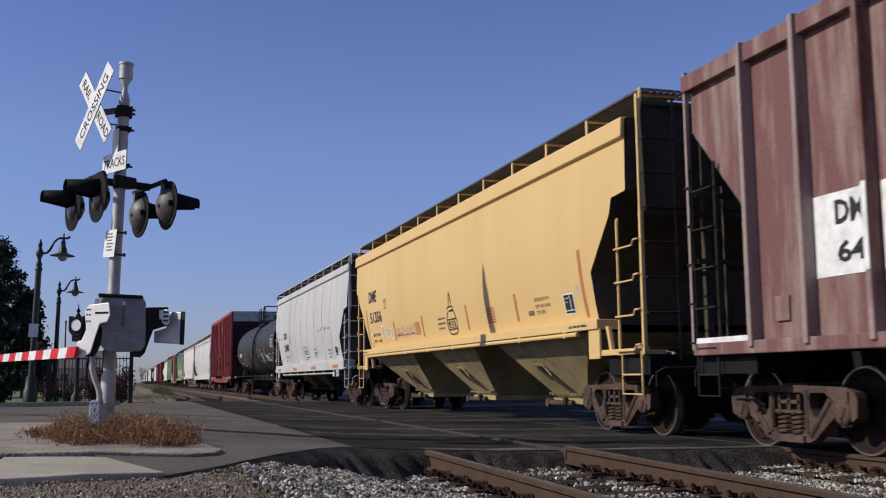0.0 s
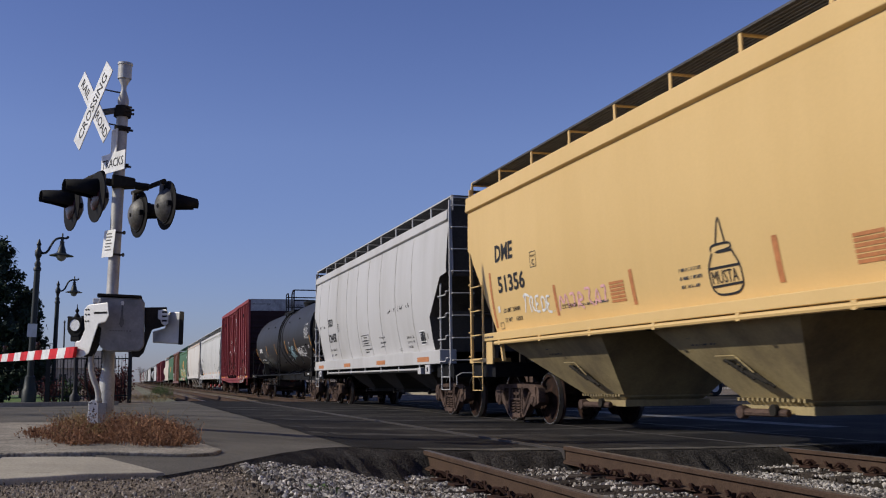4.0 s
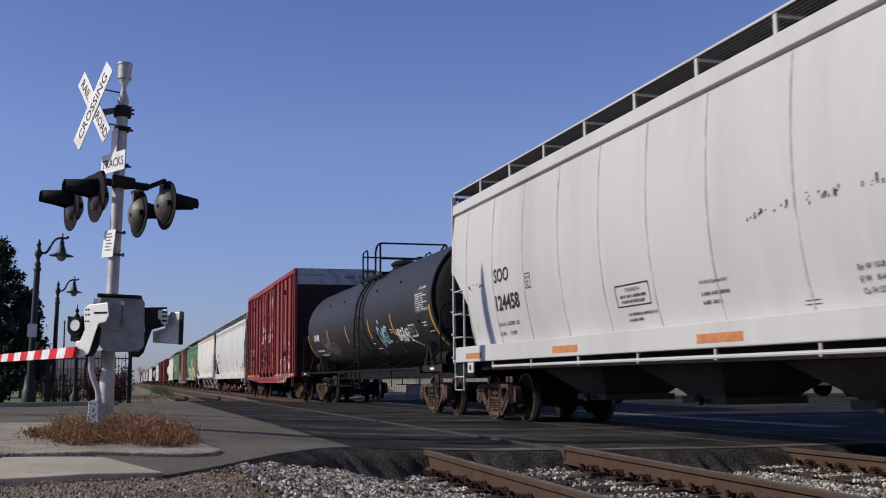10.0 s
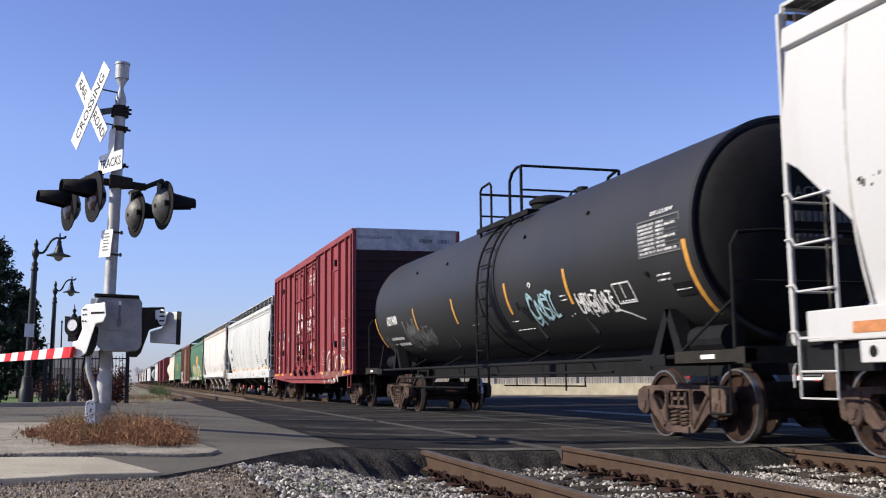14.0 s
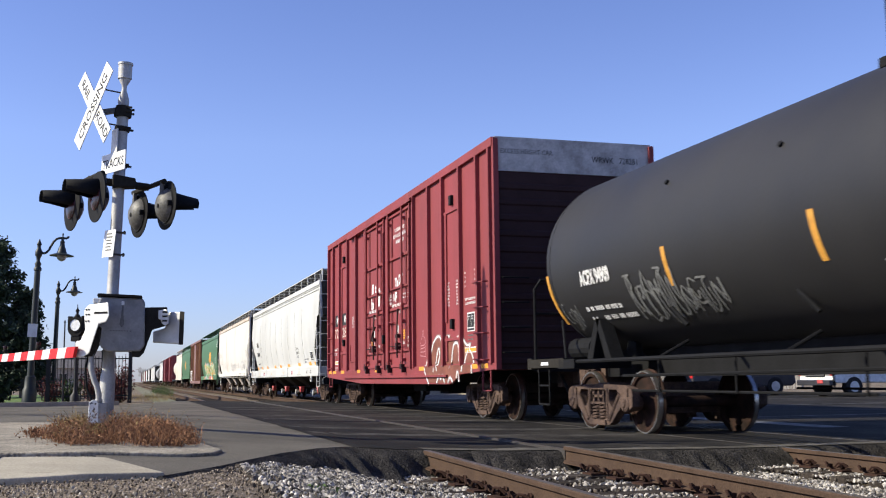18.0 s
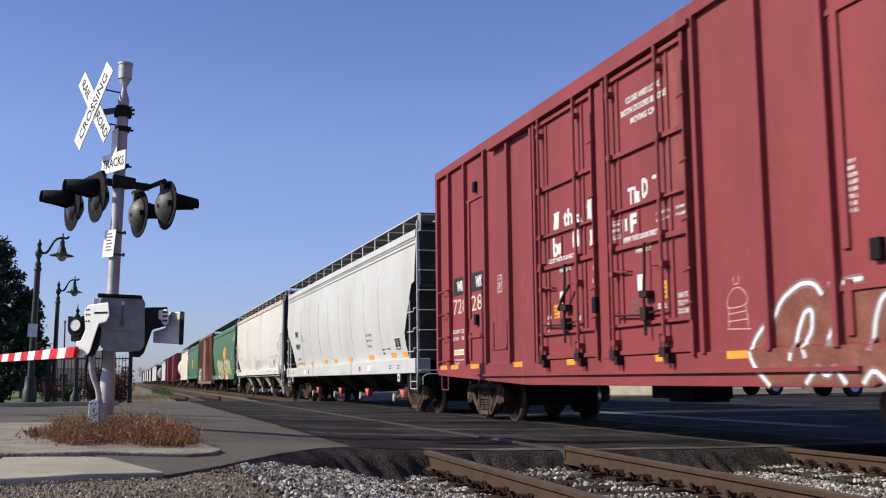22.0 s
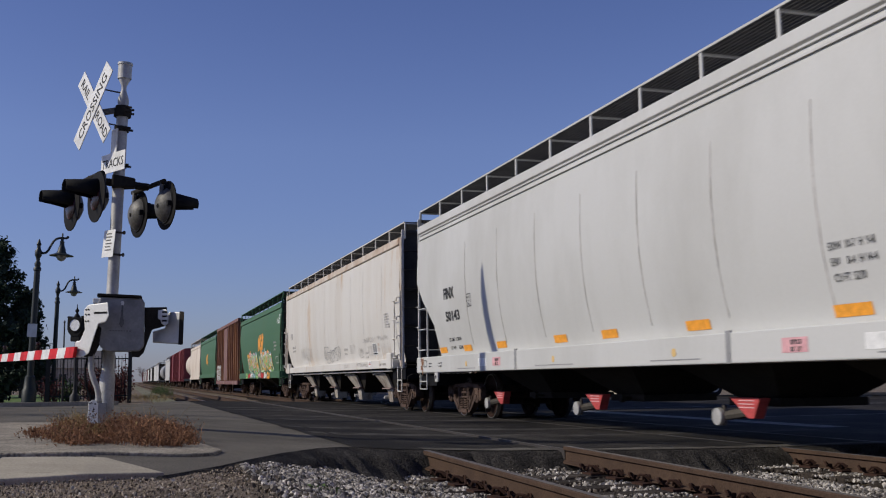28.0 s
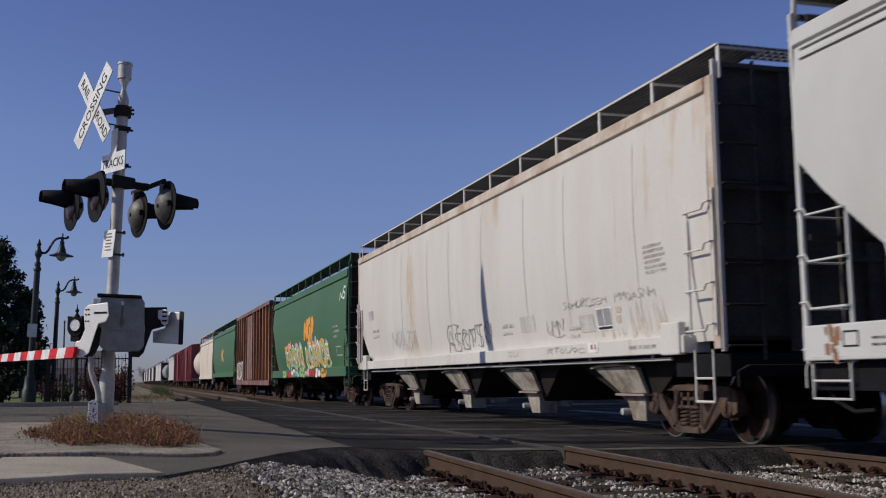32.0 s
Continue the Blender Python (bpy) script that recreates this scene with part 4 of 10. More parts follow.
def running_boards(c, y0, y1, z, x, mat_post, base, step=1.6, posts=True, span=0.62):
    """Roof walkways of steel grating along both edges, with brackets."""
    for s in (-1, 1):
        bm = bmesh.new()
        n = int((y1 - y0) / 0.042)
        for k in range(n + 1):
            y = y0 + (y1 - y0) * k / n
            box(bm, s * x, s * (x - span), y - 0.006, y + 0.006, z - 0.03, z)
        for k in range(1, 9):
            xx = s * (x - span * k / 9)
            box(bm, xx - 0.006, xx + 0.006, y0, y1, z - 0.03, z + 0.001)
        b = part("running_board", bm, GRATE, c, "dark steel grating walkway on the roof edge")
        for xx in (x, x - span):
            bm = bmesh.new()
            box(bm, s * xx - 0.01, s * xx + 0.01, y0, y1, z - 0.022, z + 0.006)
            part("edge_strip", bm, mat_post if xx == x and mat_post is not YELLOW else GRATE, b, "painted edge of the walkway")
        n = max(1, round((y1 - y0) / step))
        bm = bmesh.new()
        box(bm, s * x, s * (x - 0.02), -0.03, 0.03, base, z)
        box(bm, s * (x - span), s * (x - 0.021), -0.02, 0.02, z - 0.055, z - 0.031)
        me = finish(bm, "bracket", mat_post)
        for k in range(n + 1):
            o = part("bracket", me, None, c, "painted walkway bracket")
            o.matrix_basis = pose(0, y0 + (y1 - y0) * k / n, 0)


def hatches(c, y0, y1, z, mat):
    bm = bmesh.new()
    box(bm, -0.32, 0.32, y0, y1, z, z + 0.16)
    part("hatch_cover", bm, mat, c, "long trough hatch cover")


def funnel(c, yc, half, z0, z1, w0, w1, b, mat, name="hopper_bay", label="", far=None):
    """A hopper bay; half: its reach at the top towards the near end; far: towards the far end."""
    far = half if far is None else far
    bm = bmesh.new()
    hexa(bm, [(-w1, yc - b, z0), (w1, yc - b, z0), (w1, yc + b, z0), (-w1, yc + b, z0)], [(-w0, yc - half, z1), (w0, yc - half, z1), (w0, yc + far, z1), (-w0, yc + far, z1)])
    bay = part(name, bm, mat, c, label)
    bm = bmesh.new()
    box(bm, -w1 - 0.06, w1 + 0.06, yc - b - 0.1, yc + b + 0.1, z0 - 0.1, z0 - 0.002)
    rod(bm, (-w1 - 0.2, yc - b * 0.3, z0 - 0.05), (w1 + 0.2, yc - b * 0.3, z0 - 0.05), 0.025, 6)
    part("discharge_gate", bm, mat, bay)
    bm = bmesh.new()
    lathe(bm, [(0.07, -w1 - 0.24), (0.07, -w1 - 0.18)], "x", (0, yc - b * 0.3, z0 - 0.05), 10)
    part("gate_capstan", bm, END_DARK, bay)
    return bay


def end_structure(c, yc, o, s, top, mat, mat_dark, w=1.5, sill=1.15, rungs=None):
    """One end of a hopper: corner posts, end sheet, crossbars and end ladder. s: -1 at the o0 end, 1 at o1."""
    y = o - yc
    for x in (-w - 0.05, w + 0.05):
        bm = bmesh.new()
        box(bm, x - 0.025, x + 0.025, y - 0.045 if s > 0 else y, y if s > 0 else y + 0.045, sill, top)
        part("corner_post", bm, mat, c)
    bm = bmesh.new()
    for z in (top - 0.04, 3.0, 2.2):
        box(bm, -w, w, y - s * 0.06 - 0.02, y - s * 0.06 + 0.02, z - 0.03, z + 0.03)
    for x in (-0.55, 0.55):
        box(bm, x - 0.05, x + 0.05, y - s * 0.1 - 0.04, y - s * 0.1 + 0.04, sill, top)
    part("end_frame", bm, mat_dark, c, "dark end frame")
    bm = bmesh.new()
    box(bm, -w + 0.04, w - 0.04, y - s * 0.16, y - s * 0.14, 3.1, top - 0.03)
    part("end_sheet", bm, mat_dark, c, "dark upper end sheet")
    bm = bmesh.new()
    box(bm, -w, w, y - s * 1.2, y, sill - 0.28, sill - 0.02)
    box(bm, -0.3, 0.3, y - s * 2.6, y, 0.7, sill - 0.05)
    part("end_platform", bm, BLACK, c, "dark end platform")
    bm = bmesh.new()
    box(bm, -w + 0.42, -w + 0.45, y + s * 0.03 - 0.015, y + s * 0.03 + 0.015, sill - 0.1, top)
    part("ladder_stile", bm, mat_dark, c)
    z = sill + 0.06
    while z < top - 0.1:
        bm = bmesh.new()
        pipe(bm, [(-w - 0.03, y, z), (-w - 0.03, y + s * 0.06, z), (-w + 0.44, y + s * 0.06, z), (-w + 0.44, y, z)], 0.013, 6)
        part("end_rung", bm, rungs or mat, c)
        z += 0.46
    bm = bmesh.new()
    pipe(bm, [(-0.3, y, 1.0), (-0.3, y + s * 0.2, 0.96), (-w + 0.1, y + s * 0.2, 0.96), (-w + 0.02, y + s * 0.12, 0.9), (-w + 0.02, y + s * 0.12, 0.72)], 0.011, 6)
    part("uncoupling_lever", bm, rungs or mat, c)


def squiggle(c, x, y0, z0, wide, high, mat, seed, n=5, r=0.012, name="graffiti", width=None, label="sprayed scrawl"):
    """Looping sprayed strokes."""
    rnd = random.Random(seed)
    bm = bmesh.new()
    for k in range(n):
        cy, cz = y0 - wide * (k + 0.5) / n, z0 + high / 2
        pts = []
        f, p, q = rnd.uniform(0.8, 1.6), rnd.uniform(0, 6), rnd.uniform(0.7, 1.3)
        for i in range(22):
            a = i / 21 * 2 * math.pi * f + p
            yy = cy + wide / n * 0.55 * math.cos(a) * rnd.uniform(0.9, 1.1)
            zz = cz + high * 0.5 * math.sin(a * q) * rnd.uniform(0.85, 1.1)
            pts.append((yy, zz))
        for (a, b), (d, e) in zip(pts, pts[1:]):
            t = Vector((0, d - a, e - b))
            if t.length < 1e-4:
                continue
            o = t.normalized().cross(Vector((1, 0, 0))) * r
            xa, xb = (x + width(b), x + width(e)) if width else (x, x)
            q4 = [bm.verts.new(v) for v in ((xa, a + o.y, b + o.z), (xa, a - o.y, b - o.z), (xb, d - o.y, e - o.z), (xb, d + o.y, e + o.z))]
            bm.faces.new(q4)
    return part(name, bm, mat, c, label)


def covered_hopper(label, o0, o1, trucks, mat, stations, width, top, sill, sill_span, posts=None, board_z=4.66, board_span=None, board_x=1.5,
                   chord=(0.26, 0.08), seams=(), low_mat=None, bays=(), dark=END_SHADE, chord_mat=None, ladders=True, seam_mat=None):
    """A covered hopper car; all places are given along the train."""
    c, yc = car("covered_hopper_car", label, "hopper car", o0, o1, trucks)
    part("body", loft([(o - yc, z) for o, z in stations], width, top), mat, c, smooth=True)
    # Slope sheets take the darker colour that stands for shade at the ends.
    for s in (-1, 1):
        part("slope_sheet", loft([(o - yc, z) for o, z in stations], width, top, slopes=s), dark, c, "end slope sheet coloured dark for its shade")
    w = width(top)
    for s in (-1, 1):
        bm = bmesh.new()
        a, b = stations[0][0] - yc, stations[-1][0] - yc
        hexa(bm, [(s * (w - 0.05), a, top - chord[0]), (s * (w - 0.05), b, top - chord[0]), (s * (w + chord[1]), b, top - chord[0] + 0.05), (s * (w + chord[1]), a, top - chord[0] + 0.05)],
             [(s * (w - 0.05), a, top + 0.02), (s * (w - 0.05), b, top + 0.02), (s * (w + chord[1] * 0.75), b, top + 0.02), (s * (w + chord[1] * 0.75), a, top + 0.02)])
        part("top_chord", bm, chord_mat or mat, c, bevel=0.012)
        if sill:
            bm = bmesh.new()
            box(bm, s * 1.25, s * (1.625 if s < 0 else 1.62), sill_span[0] - yc, sill_span[1] - yc, sill[0], sill[1])
            part("side_sill", bm, mat, c, bevel=0.015)
    for o in seams:
        bm = bmesh.new()
        for k in range(8):
            z = sill[1] + (top - chord[0] - sill[1]) * k / 8
            zz = sill[1] + (top - chord[0] - sill[1]) * (k + 1) / 8
            hexa(bm, [(-width(z) - 0.006, o - yc - 0.016, z), (-width(z) - 0.006, o - yc + 0.016, z), (-width(z) + 0.02, o - yc + 0.02, z), (-width(z) + 0.02, o - yc - 0.02, z)],
                 [(-width(zz) - 0.006, o - yc - 0.016, zz), (-width(zz) - 0.006, o - yc + 0.016, zz), (-width(zz) + 0.02, o - yc + 0.02, zz), (-width(zz) + 0.02, o - yc - 0.02, zz)])
        part("panel_seam", bm, seam_mat or mat, c)
    bs = board_span or (stations[0][0] - 0.15, stations[-1][0] + 0.05)
    running_boards(c, bs[0] - yc, bs[1] - yc, board_z, board_x, posts or mat, top - 0.02)
    hatches(c, stations[1][0] + 1 - yc, stations[-2][0] - 1 - yc, top + 0.12, mat)
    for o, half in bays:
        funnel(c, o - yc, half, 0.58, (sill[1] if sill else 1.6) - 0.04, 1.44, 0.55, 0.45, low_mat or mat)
    for s, o in ((-1, o0), (1, o1)):
        # Yellow and white cars get dark end rungs, shade put into the colour.
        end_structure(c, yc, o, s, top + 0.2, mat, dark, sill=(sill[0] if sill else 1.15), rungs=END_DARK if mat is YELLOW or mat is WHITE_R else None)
        y = o - yc
        # boards across the roof end
        bm = bmesh.new()
        n = 30
        for k in range(n + 1):
            x = -board_x + 2 * board_x * k / n
            box(bm, x - 0.006, x + 0.006, y - s * 0.35, y + s * 0.02, board_z - 0.03, board_z)
        for k in range(4):
            yy = y - s * 0.12 * k
            box(bm, -board_x, board_x, yy - 0.006, yy + 0.006, board_z - 0.03, board_z + 0.001)
        part("end_walkway", bm, GRATE, c)
        if ladders:
            ladder(c, -1.56, y - s * 0.04, y - s * 0.72, (sill[0] if sill else 1.15) - 0.02, 3.02, mat, foot=0.62)
            ladder(c, 1.54, y - s * 0.04, y - s * 0.72, (sill[0] if sill else 1.15) - 0.02, 3.02, mat, foot=0.62)
            bm = bmesh.new()
            pipe(bm, [(-1.5, y - s * 0.02, 3.02), (-1.54, y - s * 0.02, top), (-1.5, y - s * 0.02, board_z + 0.0), (-1.44, y - s * 0.2, board_z + 0.02)], 0.025, 6)
            part("grab_iron", bm, mat, c)
    return c, yc


def sided(w, zm, low, zl, high, zh):
    """Half width by height: w at zm, narrower by low at zl and by high at zh."""
    return lambda z: w - (low * ((zm - z) / (zm - zl)) ** 2 if z < zm else high * ((z - zm) / (zh - zm)) ** 2)


def flat(w):
    return lambda z: w


def round_side(w, k, zm, h):
    return lambda z: w * (1 - k * ((z - zm) / h) ** 2)


# ---- brown hopper with outside posts
c, yc = car("covered_hopper_car", "rust-streaked brown hopper car with outside posts and a white number panel", "hopper car", -5.0, 11.0, (-3.9, 9.85))
# Slope sheets here also carry the shade of the ends in their colour.
for s in (-1, 1):
    part("slope_sheet", loft([(o - yc, z) for o, z in ((-5.0, 3.75), (-3.65, 2.45), (-3.6, 1.22), (9.68, 1.22), (9.7, 2.45), (10.93, 3.75))], flat(1.5), 4.43, 0.12, slopes=s), END_SHADE, c, "end slope sheet coloured dark for its shade")
part("body", loft([(o - yc, z) for o, z in ((-5.0, 3.75), (-3.65, 2.45), (-3.6, 1.22), (9.68, 1.22), (9.7, 2.45), (10.93, 3.75))], flat(1.5), 4.43, 0.12), BROWN, c, smooth=True)
for s in (-1, 1):
    for k in range(15):
        o = 9.7 - 0.957 * k
        bm = bmesh.new()
        box(bm, s * 1.49, s * 1.65, o - yc - 0.036, o - yc + 0.036, 1.15, 4.47)
        part("side_post", bm, BROWN_POST, c, "scuffed brown outside post", bevel=0.012)
    bm = bmesh.new()
    box(bm, s * 1.45, s * 1.6, -5.0 - yc, 11.0 - yc, 4.25, 4.45)
    part("top_chord", bm, BROWN, c, bevel=0.012)
    bm = bmesh.new()
    box(bm, s * 1.45, s * 1.62, -4.95 - yc, 10.9 - yc, 1.08, 1.22)
    part("side_sill", bm, BROWN, c, bevel=0.012)
running_boards(c, -4.8 - yc, 10.7 - yc, 4.72, 0.7, BROWN, 4.5)
for o, w in ((8.305, 0.85), (7.29, 0.86), (6.33, 0.86)):
    patch(c, -1.506, o - w / 2 - yc, o + w / 2 - yc, 1.78, 2.58, SIGN_WHITE, "number_panel", "white painted number panel")
patch(c, -1.653, 7.752 - yc, 7.82 - yc, 1.78, 2.58, SIGN_WHITE, "number_panel", "white painted number panel")
letters(c, "DM", flat(1.506), 8.37 - yc, 8.37 - 0.42 - yc, 2.27, 2.5, BLACK_MARK, 0.025)
letters(c, "64", flat(1.506), 8.37 - 0.01 - yc, 8.37 - 0.42 - yc, 1.9, 2.11, BLACK_MARK, 0.025)
lettering("E", 0.40, BLACK_MARK, c, mark(c, -1.512, 7.46 - yc, 2.22), squeeze=0.72, bold=0.008)
for s, o in ((-1, -5.0), (1, 11.0)):
    end_structure(c, yc, o, s, 4.5, BROWN_POST, END_SHADE, rungs=END_DARK)
    ladder(c, -1.56, o - yc - s * 0.04, o - yc - s * 0.6, 1.1, 3.3, END_DARK, foot=0.62, bent=False)
    bm = bmesh.new()
    box(bm, -1.6, -1.5, o - yc - s * 0.15, o - yc - s * 1.3, 1.08, 1.28)
    part("end_sill", bm, SIGN_WHITE, c, "dirty white end sill")
bm = bmesh.new()
box(bm, -1.53, -1.5, 9.15 - yc, 9.38 - yc, 1.4, 1.66)
part("card_board", bm, BROWN_POST, c, bevel=0.008)
for o in (6.4, 3.0, -0.4):
    funnel(c, o - yc, 1.65, 0.58, 1.15, 1.4, 0.6, 0.5, BROWN)

# ---- yellow hopper
YW = sided(1.62, 3.2, 0.2, 1.62, 0.02, 4.32)
c, yc = covered_hopper("yellow covered hopper car with black lettering and olive-yellow funnels", 12.2, 29.72, (14.1, 28.55), YELLOW,
                       [(12.52, 3.33), (12.95, 3.3), (13.04, 3.07), (13.8, 2.36), (13.82, 1.9), (13.84, 1.6), (28.55, 1.6), (28.6, 1.8), (29.4, 3.05), (29.5, 3.22), (29.68, 3.3)], YW, 4.32, None, None,
                       low_mat=YELLOW_LOW, chord=(0.3, 0.07))
for s in (-1, 1):
    bm = bmesh.new()
    box(bm, s * 1.3, s * 1.63, 13.5 - yc, 28.78 - yc, 1.52, 1.66)
    part("side_sill", bm, YELLOW, c, bevel=0.01)
    bm = bmesh.new()
    rod(bm, (s * 1.61, 14.2 - yc, 1.47), (s * 1.61, 28.2 - yc, 1.47), 0.035, 8)
    for k in range(8):
        box(bm, s * 1.56, s * 1.64, 14.6 + 1.9 * k - yc, 14.68 + 1.9 * k - yc, 1.43, 1.52)
    part("brake_pipe", bm, YELLOW, c, "yellow pipe slung below the sill")
    for o, leg, d in ((13.67, 13.28, -1), (28.58, 28.06, 1)):
        bm = bmesh.new()
        box(bm, s * 1.56, s * 1.6, o - 0.18 - yc, o + 0.18 - yc, 1.1, 1.53)
        part("side_bolster", bm, YELLOW, c, "yellow bolster plate below the sill", bevel=0.008)
        bm = bmesh.new()
        hexa(bm, [(s * 1.5, leg - 0.1 - yc, 1.15), (s * 1.5, leg - 0.03 - yc, 1.15), (s * 1.55, leg - 0.03 - yc, 1.15), (s * 1.55, leg - 0.1 - yc, 1.15)],
             [(s * 1.5, leg + 0.02 - yc, 1.55), (s * 1.5, leg + 0.1 - yc, 1.55), (s * 1.55, leg + 0.1 - yc, 1.55), (s * 1.55, leg + 0.02 - yc, 1.55)])
        part("bolster_leg", bm, YELLOW, c)
        bm = bmesh.new()
        box(bm, s * 1.1, s * 1.58, o + d * 0.19 - yc, o + d * 1.2 - yc, 1.14, 1.22)
        part("end_beam", bm, YELLOW, c, bevel=0.008)
    bm = bmesh.new()
    slab(bm, [(13.6 - yc, 1.1), (13.5 - yc, 1.1), (12.4 - yc, 0.98), (12.4 - yc, 1.16), (13.5 - yc, 1.3)], "x", s * 1.0, s * 1.04)
    part("end_brace", bm, YELLOW_LOW, c)
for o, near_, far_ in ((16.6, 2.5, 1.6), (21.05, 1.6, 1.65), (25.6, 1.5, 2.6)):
    b = funnel(c, o - yc, near_, 0.5, 1.5, 1.5, 0.66, 0.6, YELLOW_LOW, label="olive-yellow discharge funnel", far=far_)
    bm = bmesh.new()
    for k in range(14):
        box(bm, -0.8, 0.8, o - yc - 0.66 + k * 0.1, o - yc - 0.62 + k * 0.1, 0.545, 0.585)
    part("gate_flange", bm, YELLOW_LOW, b, "row of bolt lugs")
    bm = bmesh.new()
    for k in range(4):
        rod(bm, (-1.13, o - yc + 0.3 - 0.09 * k, 1.0 - 0.03 * k), (-1.06, o - yc + 0.16 - 0.09 * k, 0.9 - 0.03 * k), 0.022, 6)
        lathe(bm, [(0.03, -1.14), (0.03, -1.1)], "x", (0, o - yc + 0.3 - 0.09 * k, 1.0 - 0.03 * k), 8)
    rod(bm, (-1.15, o - yc + 0.36, 1.03), (-1.03, o - yc - 0.32, 0.76), 0.022, 6)
    rod(bm, (-1.13, o - yc + 0.1, 1.0), (-1.0, o - yc - 0.4, 0.72), 0.018, 6)
    part("gate_lock", bm, END_DARK, b, "dark gate latch with levers")
    bm = bmesh.new()
    pipe(bm, [(-1.19, o - yc + 0.5, 1.08), (-1.19, o - yc + 0.1, 1.08), (-1.1, o - yc - 0.15, 0.88)], 0.009, 5)
    part("latch_guard", bm, YELLOW_LOW, b, "wire guard over the latch")
    bars(c, 0.02, o - yc + 0.9, 1.3, [0.1, 0.55], BLACK_MARK, 0.045, 0.04, int(o), width=lambda z: -0.72 - (z - 0.5) * 0.78 - 0.02)
    bm = bmesh.new()
    lathe(bm, [(0.03, -1.0), (0.075, -0.99), (0.08, -0.9), (0.05, -0.85)], "x", (0, o - yc + 0.35, 0.42), 12)
    rod(bm, (-0.95, o - yc + 0.35, 0.42), (-0.8, o - yc - 0.35, 0.42), 0.045, 8)
    part("outlet_pipe", bm, TRUCK, b, "rusty outlet pipe", smooth=True)
letters(c, "DME", YW, 28.12 - yc, 27.24 - yc, 2.91, 3.215, BLACK_MARK, 0.03)
letters(c, "51356", YW, 28.08 - yc, 26.78 - yc, 2.35, 2.655, BLACK_MARK, 0.025)
letters(c, "LD LMT  224000", YW, 27.99 - yc, 27.18 - yc, 2.0, 2.075, BLACK_MARK, 0.01)
letters(c, "LT WT     62000", YW, 27.98 - yc, 27.14 - yc, 1.83, 1.905, BLACK_MARK, 0.01)
outline_box(c, YW, 26.46 - yc, 26.19 - yc, 2.65, 2.91, BLACK_MARK, 0.012)
letters(c, "PLATE", YW, 26.42 - yc, 26.23 - yc, 2.82, 2.86, BLACK_MARK, 0.0)
letters(c, "C", YW, 26.37 - yc, 26.27 - yc, 2.68, 2.78, BLACK_MARK, 0.01)
outline_box(c, YW, 28.28 - yc, 28.1 - yc, 1.72, 1.84, BLACK_MARK, 0.012)
decal(c, YW, 28.25 - yc, 28.15 - yc, 2.02, 2.13, SIGN_WHITE, "sticker", "small round white sticker")
for o, z0, z1 in ((28.47, 1.75, 2.76), (25.6, 1.81, 2.29), (23.0, 1.8, 2.27), (19.73, 1.8, 2.29), (16.98, 1.82, 2.29), (14.15, 1.72, 2.72)):
    decal(c, YW, o - 0.05 - yc, o + 0.05 - yc, z0, z1, RUST_MARK, "reflector", "faded orange vertical stripe")
for o0_, o1_, z0, z1 in ((23.68, 23.24, 1.87, 2.17), (18.54, 18.1, 1.86, 2.16)):
    for k in range(6):
        decal(c, YW, o0_ - yc, o1_ - yc, z0 + (z1 - z0) * k / 6, z0 + (z1 - z0) * (k + 0.72) / 6, RUST_MARK, "placard", "faded ruled orange placard")
decal(c, YW, 14.92 - yc, 14.52 - yc, 1.8, 2.12, SIGN_WHITE, "data_plate", "white-bordered black data plate", 0.004)
decal(c, YW, 14.89 - yc, 14.68 - yc, 1.87, 2.1, BLACK_MARK, "data_plate", "", 0.007)
decal(c, YW, 14.66 - yc, 14.55 - yc, 1.87, 2.1, BLACK_MARK, "data_plate", "", 0.007)
decal(c, YW, 14.89 - yc, 14.55 - yc, 1.82, 1.855, BLACK_MARK, "data_plate", "", 0.007)
bars(c, -0.01, 14.86 - yc, 2.04, [0.14, 0.1], WHITE_MARK, 0.03, 0.025, 6, width=lambda z: -YW(z))
decal(c, YW, 14.42 - yc, 14.32 - yc, 2.1, 2.22, SEAM, "sticker", "small grey sticker")
letters(c, "EX W 10-8  H  9-6", YW, 16.07 - yc, 15.47 - yc, 2.09, 2.15, BLACK_MARK, 0.0)
letters(c, "E W   8-4  H 15-0", YW, 16.07 - yc, 15.47 - yc, 1.98, 2.04, BLACK_MARK, 0.0)
letters(c, "CU FT 5153", YW, 16.07 - yc, 15.72 - yc, 1.88, 1.94, BLACK_MARK, 0.0)
for k in range(3):
    decal(c, YW, 16.44 - yc, 16.19 - yc, 1.88 + 0.028 * k, 1.898 + 0.028 * k, STENCIL, "stencil")
bars(c, -0.008, 21.75 - yc, 2.1, [0.55, 0.5, 0.4], BLACK_MARK, 0.05, 0.05, 8, width=lambda z: -YW(z))
letters(c, "EXTERIOR", YW, 25.39 - yc, 24.83 - yc, 1.9, 1.965, BLACK_MARK, 0.0)
bars(c, -0.008, 24.75 - yc, 1.9, [1.0], BLACK_MARK, 0.06, 0.05, 9, width=lambda z: -YW(z))
bars(c, -1.636, 14.5 - yc, 1.57, [0.7], BLACK_MARK, 0.04, 0.05, 11)
bars(c, -1.636, 28.7 - yc, 1.57, [0.45], BLACK_MARK, 0.04, 0.05, 12)
